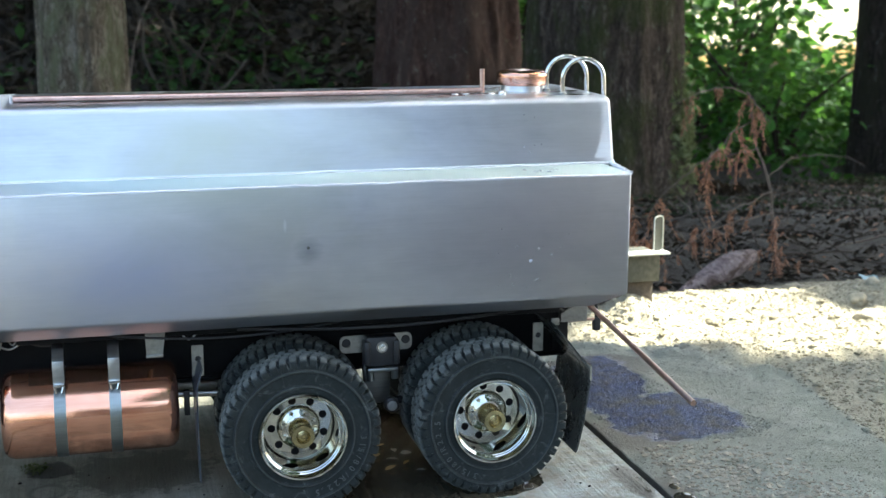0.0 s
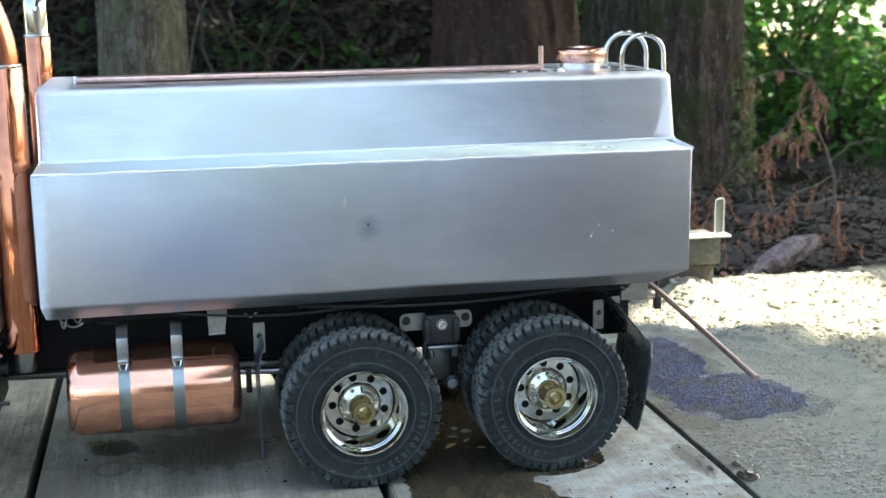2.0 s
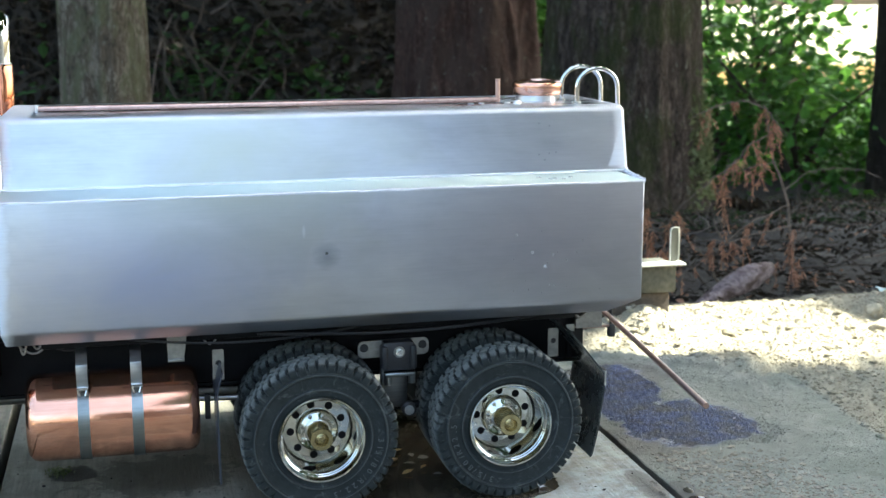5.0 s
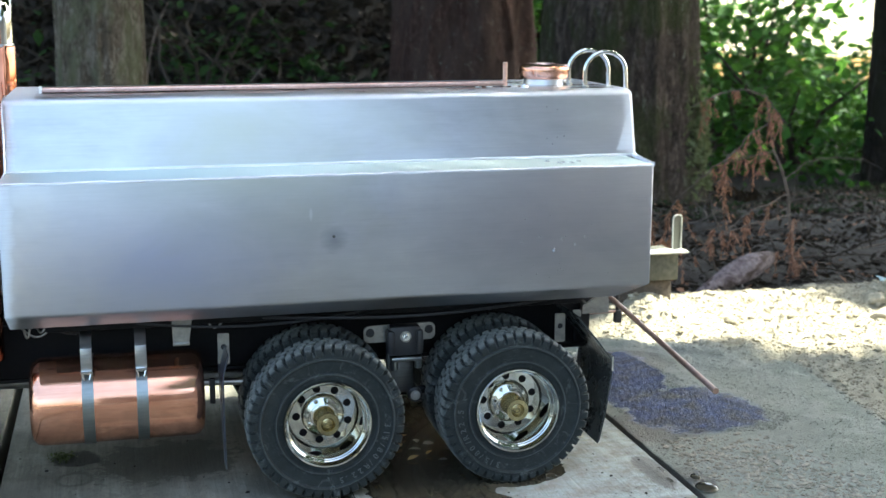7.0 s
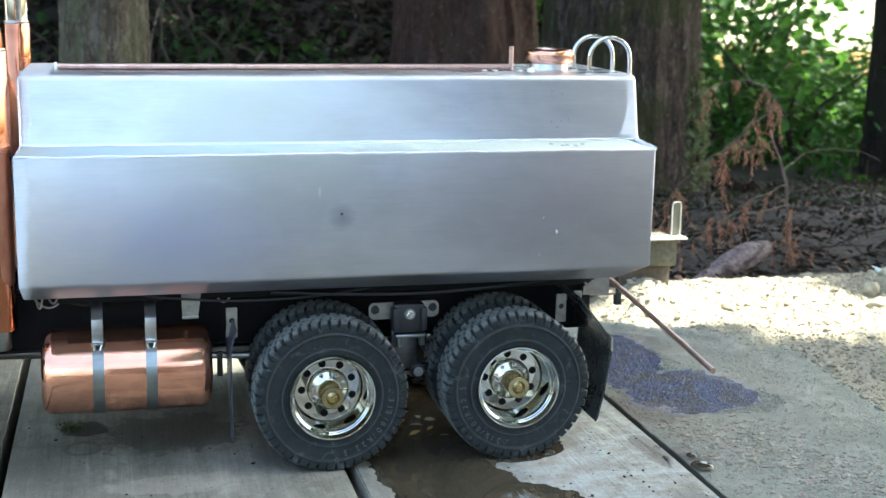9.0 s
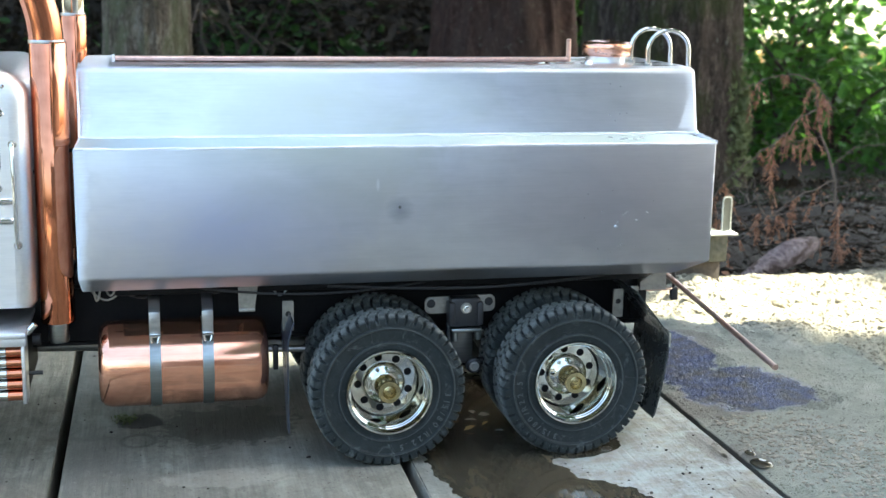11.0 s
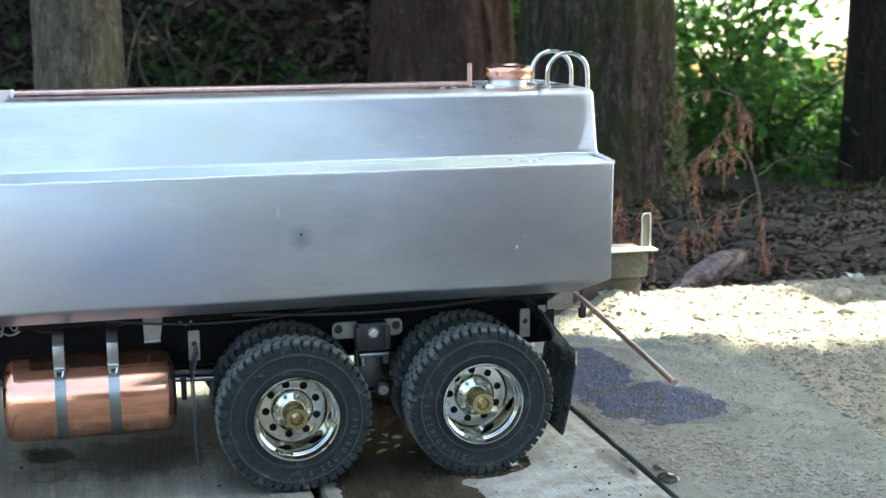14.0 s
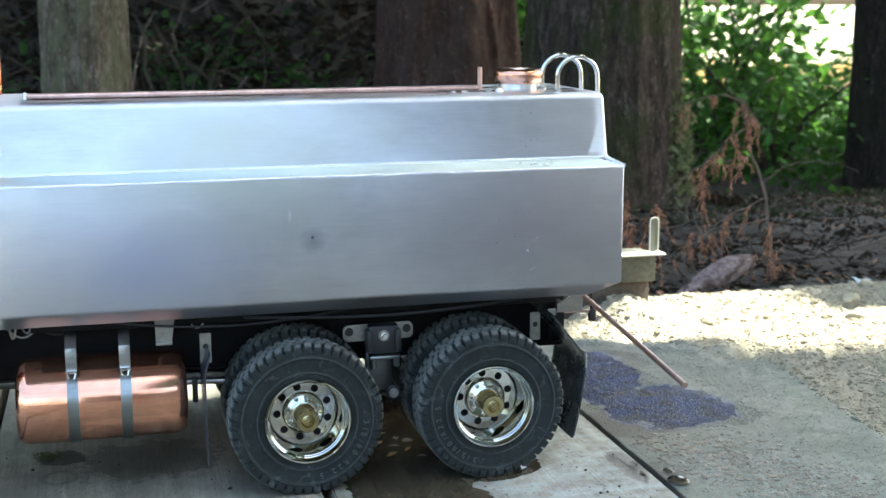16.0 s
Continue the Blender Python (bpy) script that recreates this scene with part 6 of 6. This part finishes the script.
log = tagged(raw("log", V, F, log_wood, smooth=True), "smooth barkless pinkish log end on the bank", "log")
log.matrix_world = Matrix.Translation((0.579, 1.32, -0.052)) @ Matrix.Rotation(radians(20), 4, "Z") @ Matrix.Rotation(radians(-15), 4, "Y")

# ---- dead cedar bough leaning out of the bank ----
bough = empty("cedar_bough", "dead cedar bough with drooping rust-brown sprays", "branch")
def curve_points(ctrl, n=18):
    """Catmull-Rom through a few control points."""
    P = [Vector(c) for c in ctrl]
    P = [P[0] * 2 - P[1]] + P + [P[-1] * 2 - P[-2]]
    out = []
    for i in range(1, len(P) - 2):
        for k in range(max(2, n // (len(P) - 3))):
            t = k / max(2, n // (len(P) - 3))
            a, b, c, d = P[i - 1], P[i], P[i + 1], P[i + 2]
            out.append(0.5 * (2 * b + (c - a) * t + (2 * a - 5 * b + 4 * c - d) * t * t + (3 * b - a - 3 * c + d) * t ** 3))
    return out + [P[-2]]

TWIGS = {
    "stem": (0.0030, 0.0014, [(0.693, 1.40, -0.11), (0.692, 1.40, -0.026), (0.678, 1.40, 0.044), (0.663, 1.40, 0.08), (0.652, 1.395, 0.113), (0.642, 1.39, 0.147)]),
    "arch": (0.0016, 0.0008, [(0.640, 1.39, 0.146), (0.615, 1.38, 0.153), (0.597, 1.38, 0.153), (0.562, 1.37, 0.146), (0.537, 1.36, 0.138)]),
    "tip": (0.0016, 0.0006, [(0.642, 1.39, 0.147), (0.652, 1.38, 0.13), (0.662, 1.37, 0.112)]),
    "second": (0.0015, 0.0007, [(0.648, 1.39, 0.112), (0.612, 1.365, 0.103), (0.597, 1.36, 0.09), (0.578, 1.355, 0.077), (0.574, 1.35, 0.05)]),
    "third": (0.0015, 0.0008, [(0.684, 1.40, 0.026), (0.63, 1.37, 0.016), (0.595, 1.36, -0.001), (0.552, 1.35, -0.026), (0.530, 1.345, -0.040)]),
    "fourth": (0.0014, 0.0007, [(0.590, 1.35, 0.088), (0.541, 1.335, 0.060), (0.508, 1.33, 0.035), (0.487, 1.33, 0.004)]),
    "right": (0.0012, 0.0007, [(0.678, 1.40, 0.042), (0.73, 1.44, 0.058), (0.773, 1.45, 0.061), (0.813, 1.45, 0.057), (0.841, 1.45, 0.045)]),
    "low": (0.0014, 0.0008, [(0.693, 1.40, -0.060), (0.712, 1.39, -0.052), (0.733, 1.38, -0.043)]),
    "low_left": (0.0018, 0.0008, [(0.690, 1.40, 0.0), (0.627, 1.37, -0.002), (0.591, 1.36, -0.008), (0.554, 1.35, -0.002)]),
    "short": (0.0015, 0.0007, [(0.664, 1.40, 0.078), (0.624, 1.38, 0.076), (0.602, 1.375, 0.070)]),
    "fork": (0.0014, 0.0006, [(0.655, 1.39, -0.02), (0.67, 1.38, -0.045), (0.715, 1.37, -0.055)]),
}
sprig = []
rb = np.random.default_rng(12)
for key, (r0, r1, ctrl) in TWIGS.items():
    pts = curve_points(ctrl)
    smooth(part("stem" if key == "stem" else "twig", rod([p_ + Vector(rb.normal(0, 0.0009, 3)) for p_ in pts], r0 * (0.8 if key == "stem" else 0.52), 8, None, True, r1 * 0.6), twig_grey, bough, "bare grey twig" if key != "stem" else "thin dead stem"))
    dens = {"stem": 0.12, "arch": 1.0, "tip": 0.7, "second": 1.9, "third": 1.0, "fourth": 1.1, "right": 0, "low": 0, "low_left": 1.2, "short": 1.0, "fork": 0.8}[key]
    for p in pts[2:]:
        for k in range(rb.poisson(dens * 0.32)):
            sprig.append((p, rb.uniform(0.010, 0.05) * (1.3 if key in ("second", "fourth") else 1.0)))

def spray(starts, seed):
    """Flat drooping scale-leaf sprays: a hanging rib with short side leaflets."""
    r_ = np.random.default_rng(seed)
    V, F = [], []
    def blade(a, b, w):
        d = (b - a)
        side = d.cross(Vector((r_.normal(), r_.normal(), r_.normal() * 0.3))).normalized() * w
        i = len(V)
        m = a.lerp(b, 0.45)
        V.extend([a, m + side, b, m - side])
        F.append((i, i + 1, i + 2, i + 3))
    for p, length in starts:
        lean = Vector((r_.normal(0, 0.32), r_.normal(0, 0.3), -1))
        for strand in range(2):
            d = (lean + Vector((r_.normal(0, 0.16), r_.normal(0, 0.16), 0))).normalized()
            q = Vector(p)
            reach = length * r_.uniform(0.6, 1.15)
            steps = max(3, int(reach / 0.0040))
            for k in range(steps):
                d = (d + Vector((r_.normal(0, 0.10), r_.normal(0, 0.1), -0.08))).normalized()
                e = q + d * (reach / steps)
                blade(q, e + d * 0.001, 0.0008)
                for s_ in (-1, 1):
                    if r_.random() < 0.25:
                        continue
                    ll = 0.0105 * (1 - 0.5 * k / steps) * r_.uniform(0.5, 1.3)
                    out = (d + Vector((s_ * r_.uniform(0.2, 0.9), r_.normal(0, 0.4), r_.normal(0, 0.2)))).normalized()
                    blade(q, q + out * ll, 0.0008)
                q = e
    return V, F
V, F = spray(sprig, 4)
tagged(raw("dead_sprays", V, F, leaf_brown, bough, "rust-brown dried cedar sprays"), kind="stuff")
hang = [((0.481 + rb.normal(0, 0.006), 1.29 + rb.normal(0, 0.01), -0.012 + rb.normal(0, 0.008)), rb.uniform(0.03, 0.06)) for k in range(11)]
hang += [((0.669 + rb.normal(0, 0.006), 1.36, 0.005 - 0.05 * rb.random()), rb.uniform(0.015, 0.035)) for k in range(6)]
hang += [((0.470 + rb.normal(0, 0.01), 1.32, 0.02 + rb.normal(0, 0.015)), rb.uniform(0.02, 0.05)) for k in range(9)]
V, F = spray(hang, 9)
tagged(raw("hanging_sprays", V, F, leaf_brown, bough, "hanging rust-brown sprays"), kind="stuff")

# ---- brush and litter on the forest floor ----
def brush(name, n, x0, x1, y0, y1, length, r, material, label, seed, lift=0.5):
    r_ = np.random.default_rng(seed)
    own = bmesh.new()
    for k in range(n):
        x, y = r_.uniform(x0, x1), r_.uniform(y0, y1)
        z = float(surface(np.array([x]), np.array([y]))[0])
        a, l = r_.uniform(0, 6.283), length * r_.uniform(0.4, 1.2)
        rise = abs(r_.normal(0, lift))
        p = Vector((x, y, z + 0.01))
        pts = [p]
        d = Vector((math.cos(a), math.sin(a) * 0.6, rise)).normalized()
        for i in range(6):
            d = (d + Vector(r_.normal(0, 0.22, 3)) + Vector((0, 0, -0.07))).normalized()
            pts.append(pts[-1] + d * (l / 6))
        own = rod(pts, r * r_.uniform(0.5, 1.4), 5, own, False, r * 0.3)
    ob = smooth(part(name, own, material))
    return tagged(ob, label, "brush", kind="stuff")
brush("forest_sticks", 330, -2.0, 0.72, 3.2, 6.0, 0.35, 0.0035, twig_dark, "fine dead sticks over the forest floor", 8, 0.7)
brush("fallen_twigs", 110, -2.4, 0.55, 3.4, 7.0, 0.8, 0.006, twig_dark, "tangle of dark dead twigs on the forest floor", 3)
brush("fallen_branches", 11, -1.6, 0.35, 3.8, 6.4, 0.7, 0.008, twig_grey, "pale fallen branches in the wood", 4, 0.35)
brush("bank_twigs", 420, 0.45, 2.4, 1.34, 2.6, 0.13, 0.0016, twig_dark, "broken twigs and sticks on the bank", 5, 0.25)
brush("bank_sticks", 90, 0.5, 2.2, 1.36, 2.4, 0.13, 0.0018, twig_grey, "pale broken sticks on the bank", 6, 0.2)

def litter(n, x0, x1, y0, y1, size, seed, material, name, label):
    r_ = np.random.default_rng(seed)
    x, y = r_.uniform(x0, x1, n), r_.uniform(y0, y1, n)
    z = surface(x, y) + 0.006
    ob = leaf_cloud(name, np.stack([x, y, z], -1), r_.uniform(0.4, 1.4, n) * size, material, None, 0.8 if size > 0.03 else 0.45, seed)
    return tagged(ob, label, "litter", kind="stuff")
litter(2600, 0.3, 2.6, 1.28, 3.2, 0.008, 3, leaf_brown, "leaf_litter", "rust-brown fallen needles and leaves on the bank")
litter(34000, -2.2, 1.5, 2.8, 7.0, 0.042, 14, leaf_mulch, "leaf_mould", "dark leaf mould on the shaded forest floor")
litter(22000, 0.35, 2.6, 1.30, 3.2, 0.010, 15, leaf_mulch, "leaf_mould", "dark leaf mould on the bank")
litter(600, -2.5, 1.4, 2.6, 7.0, 0.022, 4, leaf_brown, "leaf_litter", "fallen leaves under the trees")

# ---- green growth ----
def shrub(cx, cy, rx, ry, z0, z1, n, size, seed, label, material=leaf_green, stems=7):
    """A leafy shrub: a few stems, leaves gathered in clumps with gaps."""
    r_ = np.random.default_rng(seed)
    sh = empty("shrub", label, "shrub", "leafy shrubs")
    clumps = []
    for k in range(stems):
        a, q = r_.uniform(0, 6.283), math.sqrt(r_.random())
        top = Vector((cx + rx * q * math.cos(a), cy + ry * q * math.sin(a), z0 + (z1 - z0) * r_.uniform(0.55, 1.0)))
        foot = Vector((cx + rx * 0.3 * r_.normal(), cy + ry * 0.3 * r_.normal(), z0))
        mid = foot.lerp(top, 0.5) + Vector((r_.normal(0, 0.05), r_.normal(0, 0.05), 0.04))
        pts = [foot, foot.lerp(mid, 0.5), mid, mid.lerp(top, 0.5), top]
        smooth(part("stem", rod(pts, 0.010, 6, None, True, 0.003), twig_dark, sh))
        for t in np.linspace(0.15, 1.05, 6):
            c_ = foot.lerp(top, min(t, 1.0)) + Vector(r_.normal(0, 0.09, 3))
            clumps.append((c_, r_.uniform(0.06, 0.17)))
    n = int(n * 1.9)
    pick = r_.integers(0, len(clumps), n)
    C = np.array([clumps[i][0] for i in pick]) + np.array([clumps[i][1] for i in pick])[:, None] * r_.normal(0, 0.6, (n, 3))
    C[:, 2] = np.maximum(C[:, 2], surface(C[:, 0], C[:, 1]) + 0.01)
    leaf_cloud("leaves", C, r_.uniform(0.45, 1.15, n) * size, material, sh, 0.45, seed + 1, 1.0)
    return sh
shrub(2.02, 4.35, 0.22, 0.40, -0.30, 0.36, 660, 0.060, 21, "sunlit green leafy shrub beyond the bank", stems=12)
shrub(2.85, 4.7, 0.45, 0.5, -0.30, -0.22, 1300, 0.065, 22, "sunlit green leafy shrub beyond the bank", stems=11)
shrub(2.52, 4.8, 0.36, 0.25, -0.30, -0.07, 2000, 0.055, 32, "dense green leafy shrub at the wood's edge", stems=14)
shrub(2.55, 3.9, 0.45, 0.35, -0.30, -0.2, 1500, 0.050, 23, "low green leafy shrub at the foot of the bank", stems=11)
shrub(1.95, 3.75, 0.30, 0.30, -0.30, 0.12, 900, 0.045, 24, "low green leafy shrub at the foot of the bank", stems=8)
shrub(3.75, 5.4, 0.35, 0.5, -0.30, -0.26, 380, 0.075, 25, "sunlit green leafy shrub beyond the bank", stems=9)
shrub(2.4, 5.6, 0.35, 0.4, -0.30, 0.5, 260, 0.08, 26, "tall green leafy shrub with light showing through", stems=8)
shrub(1.52, 5.0, 0.16, 0.3, -0.30, 0.6, 420, 0.07, 27, "green shrub glimpsed between two trunks", stems=6)
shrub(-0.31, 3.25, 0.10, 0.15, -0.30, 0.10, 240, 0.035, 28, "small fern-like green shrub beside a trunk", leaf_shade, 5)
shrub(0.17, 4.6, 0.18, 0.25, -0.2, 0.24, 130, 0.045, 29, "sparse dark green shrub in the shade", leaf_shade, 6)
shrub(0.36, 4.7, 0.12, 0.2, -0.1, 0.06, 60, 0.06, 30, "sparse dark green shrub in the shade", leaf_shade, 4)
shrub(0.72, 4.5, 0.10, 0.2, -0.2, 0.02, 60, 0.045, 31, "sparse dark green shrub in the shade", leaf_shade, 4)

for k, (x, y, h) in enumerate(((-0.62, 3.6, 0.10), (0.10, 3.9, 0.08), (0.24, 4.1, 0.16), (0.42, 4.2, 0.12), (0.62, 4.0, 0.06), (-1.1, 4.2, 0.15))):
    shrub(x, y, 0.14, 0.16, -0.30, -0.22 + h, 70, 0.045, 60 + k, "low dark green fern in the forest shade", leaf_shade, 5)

r_ = np.random.default_rng(50)
n = 1500
x, y = r_.uniform(1.3, 6.5, n), r_.uniform(7.2, 9.5, n)
ob = leaf_cloud("dry_grass", np.stack([x, y, surface(x, y) + r_.uniform(0, 0.09, n)], -1), r_.uniform(0.05, 0.10, n), dry_grass, None, 0.5, 51, 3.0)
tagged(ob, "tan dry grass at the edge of the open lot", "grass", kind="stuff")
n = 9000
x, y = r_.uniform(0.6, 3.0, n), r_.uniform(1.9, 4.2, n)
k = vnoise(x, y, 2.2, 61) + 0.25 * vnoise(x, y, 9.0, 62) > 0.0
x, y = x[k], y[k]
ob = leaf_cloud("ground_cover", np.stack([x, y, surface(x, y) + 0.012], -1), r_.uniform(0.006, 0.013, len(x)), leaf_bank, None, 0.5, 52)
tagged(ob, "low green ground cover on the bank", "plants", kind="stuff")

# scrap of pale blue plastic and a hollow of shade on the bank
bm = bmesh.new()
bmesh.ops.create_grid(bm, x_segments=10, y_segments=6, size=0.5)
for v in bm.verts:
    v.co = Vector((v.co.x * 0.02, v.co.y * 0.012, 0.0018 * math.sin(5 * v.co.x + 4) + 0.001 * math.cos(9 * v.co.y)))
bm.transform(Matrix.Translation((0.700, 1.205, float(surface(np.array([0.70]), np.array([1.205]))[0]) + 0.006)) @ Matrix.Rotation(radians(18), 4, "X"))
tagged(smooth(part("plastic_scrap", bm, blue_scrap)), "crumpled scrap of pale blue plastic on the soil", "scrap")

# leaf fragments and moss on the planks
frag = [(0.0665, 0.668, 0.0012), (0.072, 0.655, 0.001), (0.058, 0.700, 0.0012), (0.064, 0.690, 0.001), (0.0525, 0.684, 0.001), (0.060, 0.676, 0.001), (0.056, 0.662, 0.001), (0.070, 0.684, 0.001)]
for k, (x, y, z) in enumerate(frag):
    ob = leaf_cloud("leaf_scrap", np.array([(x, y, z + 0.0008)]), np.array([0.005 if k < 3 else 0.0065]), pale_chip if k % 2 else dry_grass, None, 0.12, 70 + k)
    tagged(ob, "small dead leaf scrap on the wet plank", "leaf", "leaf scraps")
r_ = np.random.default_rng(90)
n = 160
C = np.stack([-0.1385 + r_.normal(0, 0.0032, n), 0.7105 + r_.normal(0, 0.0036, n), 0.0008 + np.abs(r_.normal(0, 0.0012, n))], -1)
tagged(leaf_cloud("moss_tuft", C, r_.uniform(0.001, 0.0025, n), trunk_moss, None, 0.7, 91), "tuft of moss in a plank knot", "moss")
